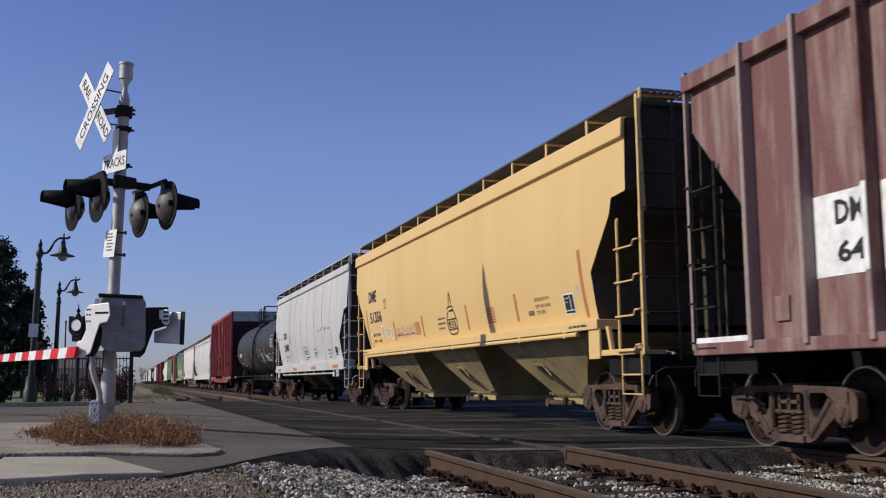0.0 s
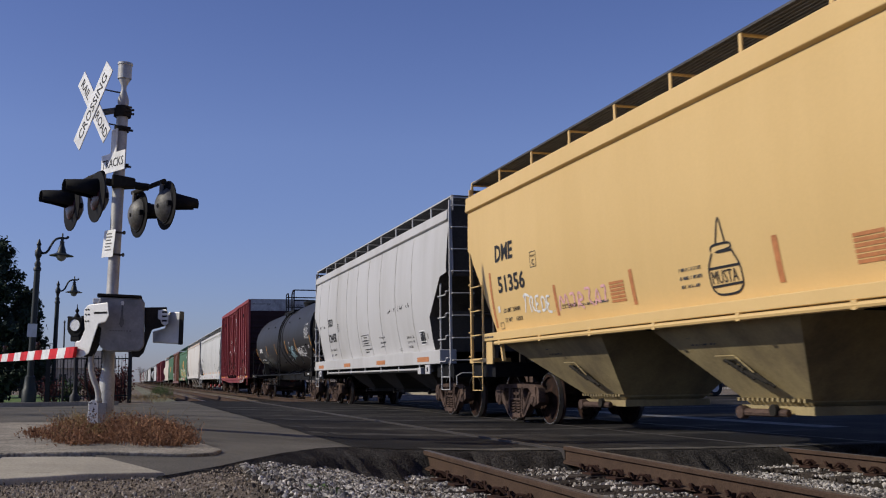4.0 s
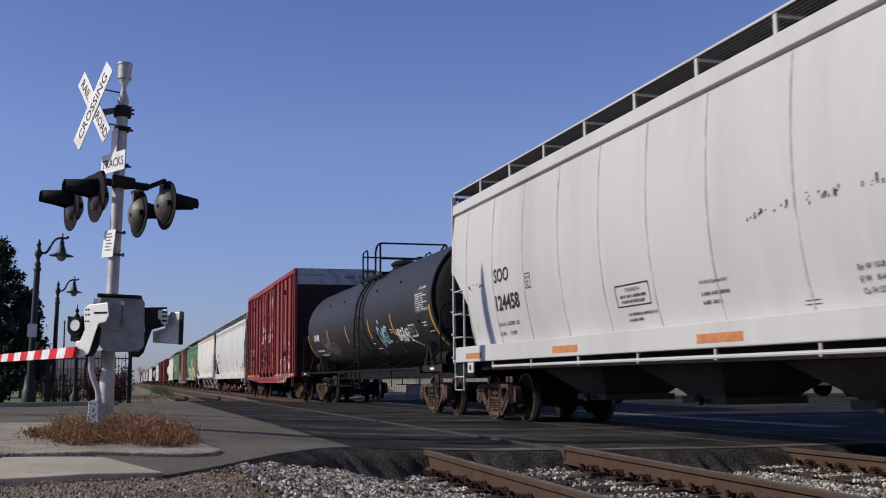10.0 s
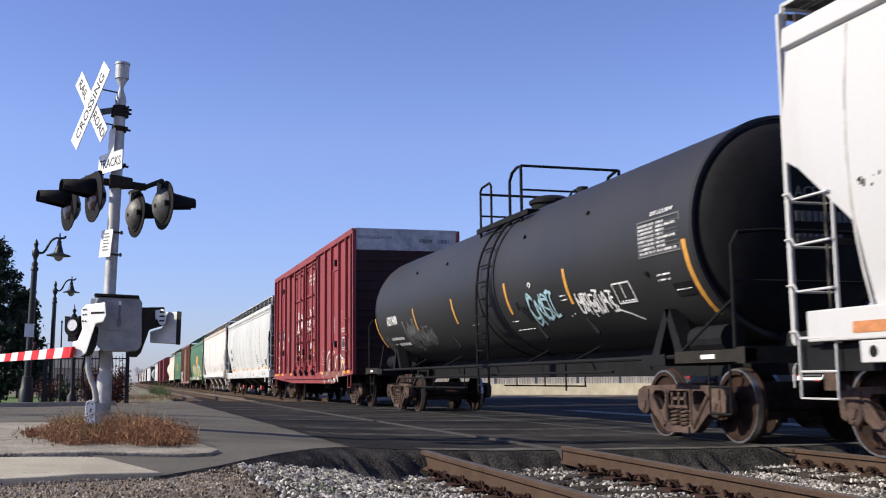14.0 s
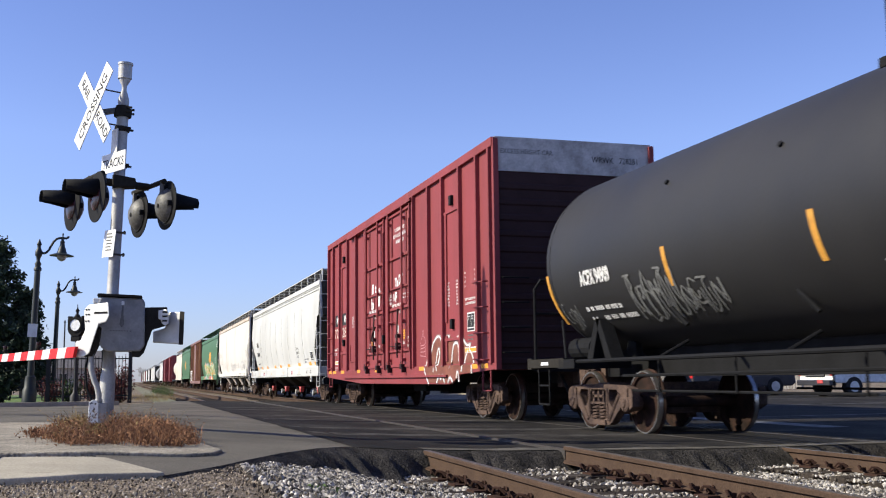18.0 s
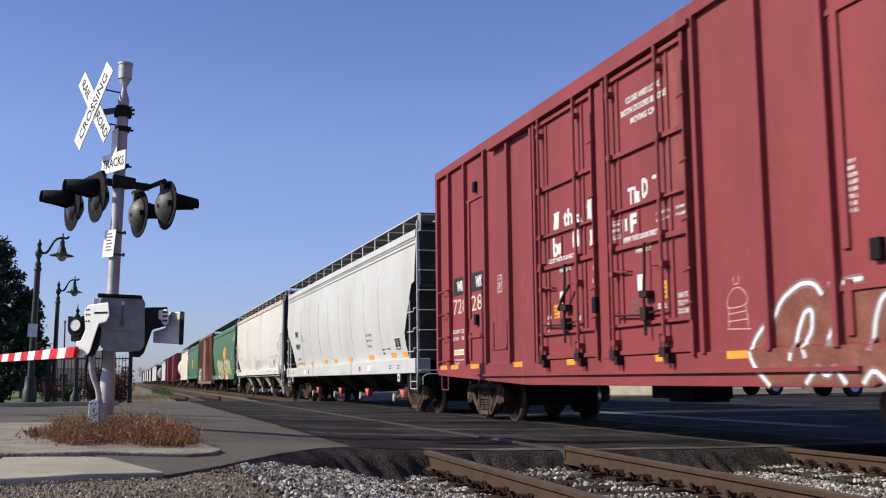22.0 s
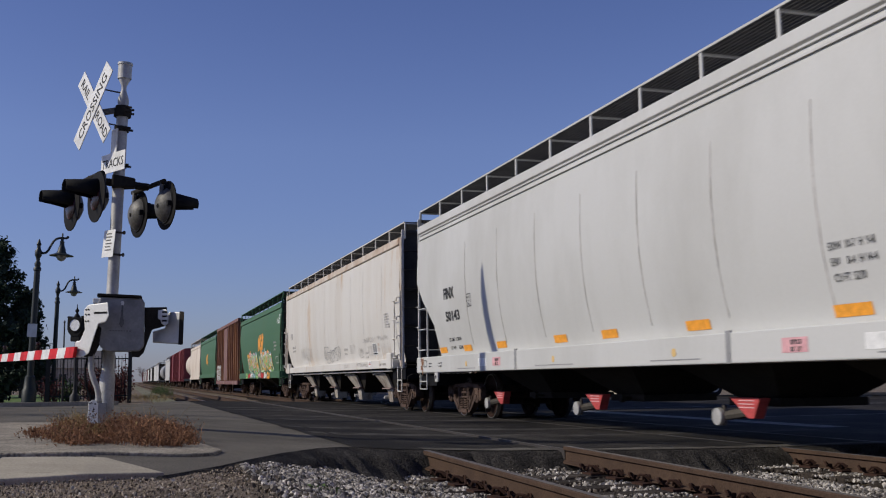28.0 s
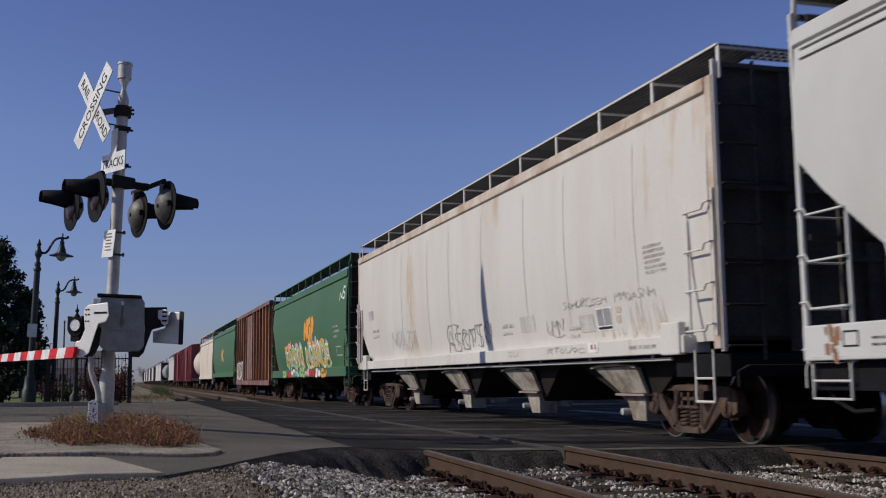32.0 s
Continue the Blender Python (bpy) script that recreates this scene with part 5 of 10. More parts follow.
tag_strokes(c, YW, yc, [[(26.95, 2.2), (26.85, 2.25), (26.68, 2.2)], [(26.84, 2.24), (26.88, 2.08), (26.95, 1.95)], [(26.66, 1.93), (26.7, 2.1), (26.62, 2.2), (26.52, 2.14), (26.62, 2.05), (26.5, 1.93)],
                        [(26.28, 2.17), (26.42, 2.18), (26.44, 2.05), (26.32, 2.05), (26.44, 2.04), (26.46, 1.93), (26.3, 1.92)], [(26.2, 1.92), (26.18, 2.16), (26.04, 2.12), (26.02, 1.95), (26.2, 1.92)],
                        [(25.84, 2.13), (25.96, 2.15), (25.98, 2.02), (25.88, 2.02), (25.98, 2.0), (25.98, 1.9), (25.82, 1.88)], [(25.74, 1.9), (25.73, 1.89)]], 0.02, SIGN_WHITE, "white sprayed scrawl")
tag_strokes(c, YW, yc, [[(25.5, 1.88), (25.42, 2.14), (25.32, 1.95), (25.2, 2.15), (25.12, 1.88)], [(25.05, 2.1), (24.9, 2.12), (24.92, 1.9), (25.05, 1.95)], [(24.8, 1.88), (24.75, 2.14), (24.55, 2.0), (24.8, 1.98), (24.6, 1.86)],
                        [(24.5, 2.14), (24.3, 2.14), (24.42, 1.98), (24.26, 1.88)], [(24.2, 1.88), (24.1, 2.14), (24.0, 1.88), (24.18, 1.98)], [(23.95, 2.12), (23.8, 2.14), (23.88, 1.9)]], 0.02, PINK_MARK, "faded pink sprayed scrawl")
# hand-drawn bottle
tag_strokes(c, YW, yc, [[(20.84, 2.34), (20.72, 2.69), (20.65, 2.34)], [(20.97, 2.26), (20.95, 2.33), (20.55, 2.33), (20.53, 2.26), (20.95, 2.24), (20.53, 2.24)], [(20.95, 2.24), (21.08, 2.08), (21.08, 1.85), (20.96, 1.76), (20.56, 1.76), (20.42, 1.85), (20.42, 2.06), (20.54, 2.24)],
                        [(21.08, 2.07), (20.42, 2.07)], [(21.07, 1.86), (20.43, 1.87)]], 0.013, BLACK_MARK, "bottle drawn in black marker")
letters(c, "MUSTA", YW, 21.03 - yc, 20.5 - yc, 1.89, 2.04, BLACK_MARK, 0.0)

# ---- pale hopper with rounded sides
SOO_W = sided(1.61, 2.9, 0.2, 1.46, 0.115, 4.36)
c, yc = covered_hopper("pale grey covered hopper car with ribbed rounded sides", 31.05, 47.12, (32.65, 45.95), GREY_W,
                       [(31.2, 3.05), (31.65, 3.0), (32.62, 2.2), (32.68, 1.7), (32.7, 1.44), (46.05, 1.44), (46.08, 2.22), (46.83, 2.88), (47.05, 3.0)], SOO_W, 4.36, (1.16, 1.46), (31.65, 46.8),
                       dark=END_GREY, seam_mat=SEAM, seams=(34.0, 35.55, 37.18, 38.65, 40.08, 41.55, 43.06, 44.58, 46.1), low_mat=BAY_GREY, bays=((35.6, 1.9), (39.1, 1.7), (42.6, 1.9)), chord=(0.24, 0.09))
letters(c, "SOO", SOO_W, 44.5 - yc, 43.75 - yc, 2.54, 2.8, BLACK_MARK, 0.02)
letters(c, "124458", SOO_W, 44.52 - yc, 43.35 - yc, 2.04, 2.32, BLACK_MARK, 0.03)
letters(c, "Ld Lmt  226500  LD", SOO_W, 44.55 - yc, 43.52 - yc, 1.77, 1.84, BLACK_MARK, 0.0)
letters(c, "Lt Wt      59500", SOO_W, 44.57 - yc, 43.74 - yc, 1.6, 1.67, BLACK_MARK, 0.0)
outline_box(c, SOO_W, 43.0 - yc, 42.76 - yc, 2.33, 2.58, BLACK_MARK)
letters(c, "PLATE", SOO_W, 42.97 - yc, 42.79 - yc, 2.49, 2.53, BLACK_MARK, 0.0)
letters(c, "C", SOO_W, 42.93 - yc, 42.83 - yc, 2.36, 2.46, BLACK_MARK, 0.01)
outline_box(c, SOO_W, 39.75 - yc, 38.78 - yc, 1.78, 2.08, BLACK_MARK, 0.018)
letters(c, "CUSHION", SOO_W, 39.45 - yc, 39.05 - yc, 1.98, 2.03, BLACK_MARK, 0.0)
for k, (a, b) in enumerate(((39.62, 38.9), (39.6, 38.95))):
    bars(c, -0.008, a - yc, 1.9 - 0.07 * k, [a - b], BLACK_MARK, 0.05, 0.05, 5 + k, width=lambda z: -SOO_W(z))
bars(c, -0.008, 39.5 - yc, 1.66, [0.8, 0.4], BLACK_MARK, 0.045, 0.03, 16, width=lambda z: -SOO_W(z))
letters(c, "Do Not Operate Car", SOO_W, 37.55 - yc, 36.95 - yc, 1.9, 1.96, BLACK_MARK, 0.0)
bars(c, -0.008, 37.55 - yc, 1.78, [0.6, 0.4], BLACK_MARK, 0.05, 0.05, 7, width=lambda z: -SOO_W(z))
letters(c, "Ex W 10-8  H  3-8", SOO_W, 34.78 - yc, 34.15 - yc, 1.8, 1.86, BLACK_MARK, 0.0)
letters(c, "E W   8-4  H 15-2", SOO_W, 34.78 - yc, 34.15 - yc, 1.69, 1.75, BLACK_MARK, 0.0)
letters(c, "Cu Ft 5200", SOO_W, 34.78 - yc, 34.4 - yc, 1.58, 1.64, BLACK_MARK, 0.0)
decal(c, SOO_W, 35.68 - yc, 35.42 - yc, 1.58, 1.588, STENCIL, "stencil")
decal(c, SOO_W, 35.68 - yc, 35.42 - yc, 1.54, 1.548, STENCIL, "stencil")
decal(c, SOO_W, 33.62 - yc, 33.16 - yc, 1.62, 1.94, SIGN_WHITE, "data_plate", "black data plate with white border", 0.004)
decal(c, SOO_W, 33.59 - yc, 33.31 - yc, 1.7, 1.915, BLACK_MARK, "data_plate", "", 0.008)
decal(c, SOO_W, 33.29 - yc, 33.19 - yc, 1.7, 1.915, BLACK_MARK, "data_plate", "", 0.008)
decal(c, SOO_W, 33.59 - yc, 33.19 - yc, 1.64, 1.68, BLACK_MARK, "data_plate", "", 0.008)
bars(c, -0.012, 33.56 - yc, 1.86, [0.14, 0.1], WHITE_MARK, 0.03, 0.02, 17, width=lambda z: -SOO_W(z))
for o, z in ((33.0, 1.8), (45.75, 1.85)):
    decal(c, SOO_W, o + 0.05 - yc, o - 0.05 - yc, z - 0.06, z + 0.06, SEAM, "sticker", "small dirty sticker")
for o, w in ((32.94, 0.95), (37.0, 0.95), (41.32, 0.93), (45.66, 0.93)):
    patch(c, -1.63, o - w / 2 - yc, o + w / 2 - yc, 1.22, 1.325, RUST_MARK, "reflector", "faded orange sill stripe")
for o in (32.63, 45.88):
    bm = bmesh.new()
    slab(bm, [(o - 0.18 - yc, 1.15), (o + 0.18 - yc, 1.15), (o + 0.17 - yc, 0.95), (o - 0.17 - yc, 0.95)], "x", -1.62, -1.58)
    pad = part("jacking_pad", bm, GREY_W, c, "pale lug below the sill", bevel=0.01)
    bm = bmesh.new()
    lathe(bm, [(0.005, -1.625), (0.055, -1.624), (0.055, -1.61)], "x", (0, o - yc, 1.05), 10)
    part("hole", bm, BLACK, pad, "dark hole")
bm = bmesh.new()
box(bm, -1.6, -1.5, 33.25 - yc, 33.51 - yc, 0.95, 1.1)
part("valve_box", bm, GREY_W, c, bevel=0.01)
# Plain black plate added to shut off the sky below the body.
bm = bmesh.new()
box(bm, -1.45, 1.45, 31.4 - yc, 46.8 - yc, 1.0, 1.16)
part("underframe", bm, BLACK, c, "dark plate added to close the gap under the body")
bm = bmesh.new()
rod(bm, (-1.58, 33.4 - yc, 1.06), (-1.58, 44.7 - yc, 1.06), 0.025, 8)
for k in range(7):
    rod(bm, (-1.58, 33.4 + 1.88 * k - yc, 1.02), (-1.58, 33.4 + 1.88 * k - yc, 1.17), 0.02, 6)
part("brake_pipe", bm, GREY_W, c)
rnd = random.Random(3)
bm = bmesh.new()
for k in range(70):
    o, z = rnd.uniform(34.2, 36.4), 2.56 + rnd.gauss(0, 0.025)
    if 34.6 < o < 34.85 or 35.42 < o < 35.65:
        continue
    if k > 44:
        o, z = rnd.uniform(44.95, 46.0), 2.6 + rnd.gauss(0, 0.03)
    s, h = rnd.uniform(0.004, 0.014), rnd.uniform(1.2, 3.5)
    xx = -SOO_W(z) - 0.004
    box(bm, xx, xx + 0.01, o - s - yc, o + s - yc, z - s * h, z + s * h * 0.6)
part("paint_chips", bm, END_DARK, c, "chipped dark flecks")

# ---- black tank car
c, yc = car("tank_car", "black tank car with a railed top platform and orange stripes", "tank car", 48.0, 66.5, (50.25, 64.75))
TR, TZ = 1.43, 2.68
bm = bmesh.new()
prof = []
# Near end made blacker than the shell, standing in for its shade.
head = bmesh.new()
lathe(head, [(r, o - yc) for r, o in ((0.02, 48.88), (0.5, 48.9), (0.9, 48.97), (1.2, 49.08), (1.34, 49.2), (1.375, 49.3))], "y", (0, 0, TZ), 64)
part("tank_head", head, BLACK, c, "dished tank end coloured blacker for its shade", smooth=True)
prof += [(r, o - yc) for r, o in ((1.36, 49.32), (1.385, 49.2), (TR, 49.2), (TR, 57))]
for k in range(8, -1, -1):
    a = math.pi / 2 * k / 8
    prof.append((max(TR * math.sin(a), 0.02), 65.8 + 0.7 * math.cos(a) - yc))
lathe(bm, prof, "y", (0, 0, TZ), 64)
part("tank", bm, TANK_BLACK, c, "satin black cylindrical tank", smooth=True)
for o in (49.26, 56.3, 57.25, 65.75):
    bm = bmesh.new()
    lathe(bm, [(TR - 0.01, o - 0.02 - yc), (TR + (0.02 if 56 < o < 58 else 0.006), o - 0.018 - yc), (TR + (0.02 if 56 < o < 58 else 0.006), o + 0.018 - yc), (TR - 0.01, o + 0.02 - yc)], "y", (0, 0, TZ), 64)
    part("weld_band", bm, TANK_BLACK, c, smooth=True)


def tank_pt(o, z, off=0.006):
    return (-math.sqrt(max((TR + off) ** 2 - (z - TZ) ** 2, 0.01)), o - yc, z)


# side ladder that follows the shell
bm = bmesh.new()
for o in (56.42, 57.02):
    pipe(bm, [tank_pt(o, 3.9 - 0.17 * k, 0.07) for k in range(8)] + [(-1.52, o - yc, 2.62), (-1.53, o - yc, 2.2), (-1.52, o - yc, 1.5), (-1.5, o - yc, 0.58)], 0.024, 6)
for k in range(12):
    z = 0.72 + 0.32 * k
    x = -1.52 if z < 2.7 else tank_pt(0, z, 0.07)[0]
    rod(bm, (x, 56.42 - yc, z), (x, 57.02 - yc, z), 0.015, 6)
part("ladder", bm, BLACK, c, "black side ladder")
# dome platform and railing
bm = bmesh.new()
for k in range(20):
    o = 55.5 + 2.75 * k / 19
    for s in (-1, 1):
        box(bm, s * 1.05, s * 0.5, o - 0.012 - yc, o + 0.012 - yc, 3.84, 3.87)
for x in (-1.05, -0.78, -0.5, 0.5, 0.78, 1.05):
    box(bm, x - 0.014, x + 0.014, 55.45 - yc, 58.3 - yc, 3.78, 3.875)
part("platform", bm, BLACK, c, "black grating platform")
for s in (-1, 1):
    x = s * 1.0
    bm = bmesh.new()
    pipe(bm, [(x, 58.2 - yc, 3.6), (x, 58.2 - yc, 4.66), (x, 58.1 - yc, 4.72), (x, 57.65 - yc, 4.74), (x, 57.55 - yc, 4.66), (x, 57.55 - yc, 3.8)], 0.025, 8)
    part("railing", bm, BLACK, c, "black pipe railing")
    bm = bmesh.new()
    pipe(bm, [(x, 56.5 - yc, 3.7), (x, 56.5 - yc, 4.55), (x, 56.35 - yc, 4.7), (x, 56.1 - yc, 4.75), (x, 55.9 - yc, 4.75), (x, 55.9 - yc, 3.7)], 0.03, 8)
    part("railing", bm, BLACK, c, "black pipe railing")
for o, zt in ((58.2, 4.6), (55.9, 4.75)):
    bm = bmesh.new()
    pipe(bm, [(-1.0, o - yc, zt), (1.0, o - yc, zt)], 0.026, 8)
    part("railing", bm, BLACK, c, "black pipe railing")
    bm = bmesh.new()
    pipe(bm, [(-1.0, o - yc, zt - 0.45), (1.0, o - yc, zt - 0.45)], 0.02, 8)
    part("railing", bm, BLACK, c, "black pipe railing")
bm = bmesh.new()
lathe(bm, [(0.36, 3.95), (0.38, 4.2), (0.42, 4.22), (0.42, 4.28), (0.3, 4.36), (0.05, 4.4)], "z", (0, 56.9 - yc, 0), 20)
part("manway", bm, BLACK, c, smooth=True)
for o in (55.6, 58.2):
    bm = bmesh.new()
    lathe(bm, [(0.16, 3.95), (0.16, 4.15), (0.1, 4.22), (0.1, 4.34)], "z", (0.1, o - yc, 0), 14)
    part("valve", bm, BLACK, c, smooth=True)
# underframe
bm = bmesh.new()
box(bm, -0.25, 0.25, 48.1 - yc, 66.4 - yc, 0.85, 1.36)
part("centre_sill", bm, BLACK, c)
for s in (-1, 1):
    bm = bmesh.new()
    rod(bm, (s * 1.5, 48.5 - yc, 1.08), (s * 1.5, 66.2 - yc, 1.08), 0.03, 8)
    for o in (52.6, 54.6, 59.4, 62.1):
        rod(bm, (s * 1.5, o - yc, 1.08), (s * 1.06, o - yc, 1.3), 0.022, 6)
        rod(bm, (s * 1.06, o - yc, 1.5), (s * 1.16, o + 0.22 - yc, 1.74), 0.03, 6)
    part("hand_rail", bm, BLACK, c)
    for o, d in ((50.05, -1), (64.9, 1)):
        bm = bmesh.new()
        p = o - d * 0.31
        for q in (-0.3, 0.36):
            slab(bm, [(p + 0.07 - yc, 1.72), (p - 0.07 - yc, 1.72), (p - d * q - 0.1 - yc, 1.1), (p - d * q + 0.1 - yc, 1.1)], "x", s * 0.95, s * 1.16)
        slab(bm, [(p + 0.2 - yc, 1.1), (p - 0.2 - yc, 1.1), (p - 0.05 - yc, 1.6), (p + 0.05 - yc, 1.6)], "x", s * 0.5, s * 0.6)
        rod(bm, (s * 0.95, p + d * 0.42 - yc, 1.3), (s * 0.95, p + d * 1.2 - yc, 1.3), 0.17, 14)
        box(bm, s * 0.6, s * 1.55, o - 0.3 - yc, o + 0.3 - yc, 0.98, 1.12)
        part("saddle", bm, BLACK, c, "black body saddle")
for s, o in ((-1, 48.0), (1, 66.5)):
    bm = bmesh.new()
    box(bm, -1.55, 1.55, o - yc, o - s * 0.16 - yc, 0.98, 1.16)
    box(bm, -1.55, -1.4, o - yc, o - s * 1.5 - yc, 1.0, 1.14)
    box(bm, 1.4, 1.55, o - yc, o - s * 1.5 - yc, 1.0, 1.14)
    part("end_sill", bm, END_DARK, c)
    patch(c, -1.556, o - s * 0.75 - 0.15 - yc, o - s * 0.75 + 0.15 - yc, 1.04, 1.09, SIGN_WHITE, "reflector", "white reflector")
    bm = bmesh.new()
    y = o - s * 0.25 - yc
    pipe(bm, [(-1.5, y, 1.1), (-1.5, y, 2.3), (-1.4, y - s * 0.02, 2.45), (-1.0, y, 2.48), (1.0, y, 2.48), (1.5, y, 2.3), (1.5, y, 1.1)], 0.025, 8)
    pipe(bm, [(-1.5, y, 1.9), (1.5, y, 1.9)], 0.018, 6)
    pipe(bm, [(-1.5, o - s * 1.5 - yc, 1.1), (-1.2, o - s * 0.7 - yc, 1.75)], 0.02, 6)
    part("end_railing", bm, BLACK, c)
    bm = bmesh.new()
    y = o - s * 0.6 - yc
    for d in (-0.22, 0.22):
        rod(bm, (-1.5, y + d, 1.05), (-1.5, y + d, 0.42), 0.015, 6)
    for z in (0.42, 0.72):
        rod(bm, (-1.5, y - 0.22, z), (-1.5, y + 0.22, z), 0.017, 6)
    part("step", bm, BLACK, c)
# stripes wrapped on the shell
for o, z0, z1 in ((65.88, 1.7, 2.48), (62.05, 2.0, 2.5), (59.0, 1.98, 2.5), (55.78, 1.98, 2.54), (53.12, 1.98, 2.53), (49.42, 1.6, 2.52)):
    bm = bmesh.new()
    n = 8
    for k in range(n):
        a, b = z0 + (z1 - z0) * k / n, z0 + (z1 - z0) * (k + 1) / n
        pa, pb = tank_pt(o, a), tank_pt(o, b)
        bm.faces.new([bm.verts.new(v) for v in ((pa[0], pa[1] - 0.05, a), (pa[0], pa[1] + 0.05, a), (pb[0], pb[1] + 0.05, b), (pb[0], pb[1] - 0.05, b))])
    part("reflector", bm, TANK_STRIPE, c, "amber vertical stripe")


def shell(z):
    return -math.sqrt((TR + 0.008) ** 2 - (z - TZ) ** 2)


def half(z):
    return -shell(z)


letters(c, "ACFX 94909", half, 64.68 - yc, 63.67 - yc, 2.205, 2.445, WHITE_MARK, 0.04)
for o0, o1, z in ((64.87, 64.76, 1.845), (64.7, 64.6, 1.845), (64.54, 64.26, 1.845), (64.2, 64.06, 1.84), (64.02, 63.82, 1.838), (63.78, 63.68, 1.835), (64.87, 64.8, 1.7), (64.74, 64.68, 1.7), (64.44, 64.28, 1.7), (64.22, 64.02, 1.7), (63.96, 63.8, 1.698), (63.74, 63.4, 1.695)):
    for k in range(max(2, round((o0 - o1) / 0.055))):
        n = max(2, round((o0 - o1) / 0.055))
        a = o0 + (o1 - o0) * k / n
        decal(c, half, a - yc, a + (o1 - o0) * 0.78 / n - yc, z, z + 0.062, WHITE_MARK, "stencil_mark", "", 0.005)
scrawl(c, half, 65.72 - yc, 65.2 - yc, 1.62, 2.06, 4, 0.01, SCRAWL, 91, "faded grey sprayed scrawl")
bars(c, 0, 58.2 - yc, 1.9, [0.4], SCRAWL, 0.07, 0.05, 22, width=shell)
bars(c, 0, 56.0 - yc, 1.85, [0.35, 0.8], WHITE_MARK, 0.05, 0.1, 23, width=shell)
bars(c, 0, 50.29 - yc, 2.14, [0.33, 0.33], WHITE_MARK, 0.035, 0.03, 24, width=shell)
bars(c, 0, 53.5 - yc, 2.12, [0.2, 0.24], WHITE_MARK, 0.035, 0.03, 25, width=shell)
decal(c, half, 49.98 - yc, 49.52 - yc, 1.86, 2.02, BLACK, "paint_patch", "black repainted patch", 0.002)
bars(c, -0.006, 49.95 - yc, 1.93, [0.38], WHITE_MARK, 0.04, 0.03, 26, width=shell)
outline_box(c, half, 50.6 - yc, 49.5 - yc, 2.4, 2.88, SCRAWL, 0.018, "data_panel")
for k in range(8):
    z = 2.43 + 0.052 * k
    decal(c, half, 50.58 - yc, 49.52 - yc, z - 0.003, z + 0.003, SCRAWL, "panel_line", "", 0.006)
    bars(c, -0.003, 50.56 - yc, z + 0.008, [0.42], WHITE_MARK, 0.036, 0.03, 200 + k, width=shell)
    bars(c, -0.003, 50.08 - yc, z + 0.008, [0.2 if k % 3 else 0.5], WHITE_MARK, 0.036, 0.03, 220 + k, width=shell)
letters(c, "DOT 111 A 100 W", half, 50.24 - yc, 49.66 - yc, 2.92, 2.98, WHITE_MARK, 0.03)
outline_box(c, half, 51.62 - yc, 51.08 - yc, 1.87, 2.16, WHITE_MARK, 0.022)
decal(c, half, 51.36 - yc, 51.34 - yc, 1.94, 2.14, WHITE_MARK, "stencil_box")
bars(c, 0, 51.54 - yc, 1.9, [0.4], WHITE_MARK, 0.035, 0.03, 27, width=shell)
for k in range(2):
    scrawl(c, half, 52.95 - yc, 51.7 - yc, 1.78, 2.16, 6, 0.017, WHITE_MARK, 31 + 40 * k, "white sprayed scrawl")
    scrawl(c, half, 54.9 - yc, 53.75 - yc, 1.78, 2.3, 4, 0.02, CYAN_MARK, 32 + 40 * k, "pale blue sprayed scrawl")
tag_strokes(c, half, yc, [[(51.8, 1.82), (51.5, 1.74), (51.24, 1.64)], [(53.25, 1.84), (53.22, 1.83)], [(53.4, 1.82), (53.37, 1.81)], [(54.65, 2.38), (54.6, 2.45), (54.5, 2.4), (54.6, 2.36)]], 0.014, WHITE_MARK, "tail of a sprayed scrawl")
for k in range(2):
    scrawl(c, half, 63.3 - yc, 62.0 - yc, 1.6, 2.34, 6, 0.014, SCRAWL, 33 + 30 * k, "faded grey sprayed scrawl")
    scrawl(c, half, 62.0 - yc, 61.0 - yc, 1.66, 2.14, 4, 0.014, SCRAWL, 35 + 30 * k, "faded grey sprayed scrawl")
rb = random.Random(12)
for k in range(7):
    o = 54.9 + rb.uniform(0, 0.6)
    decal(c, half, o - yc, o - rb.uniform(0.12, 0.3) - yc, 1.84 + 0.04 * k, 1.84 + 0.04 * k + rb.uniform(0.05, 0.14), BLACK, "paint_patch", "dull black smudge", 0.002)
for o, z in ((59.6, 3.3), (62.12, 3.35), (54.99, 3.28), (52.4, 3.3), (58.08, 1.65), (50.5, 2.2)):
    p = Vector(tank_pt(o, z, 0.0))
    out = Vector((p.x, 0, z - TZ)).normalized()
    bm = bmesh.new()
    rod(bm, p - out * 0.02, p + out * 0.03, 0.035, 10)
    part("boss", bm, BLACK, c, "small dark boss on the shell")
lettering("ACFX 94909", 0.2, SCRAWL, c, Matrix.Translation((-0.2, 48.86 - yc, 3.0)) @ pose(0, 0, 0, 90), squeeze=0.9)
bm = bmesh.new()
for k, n in enumerate((11, 8)):
    for i in range(n):
        box(bm, -0.2 + 0.085 * i, -0.14 + 0.085 * i, 48.855 - yc, 48.86 - yc, 2.7 - 0.26 * k, 2.83 - 0.26 * k)
tagged(part("stencil", bm, SCRAWL, c, "rows of worn stencilling"), kind="stuff")


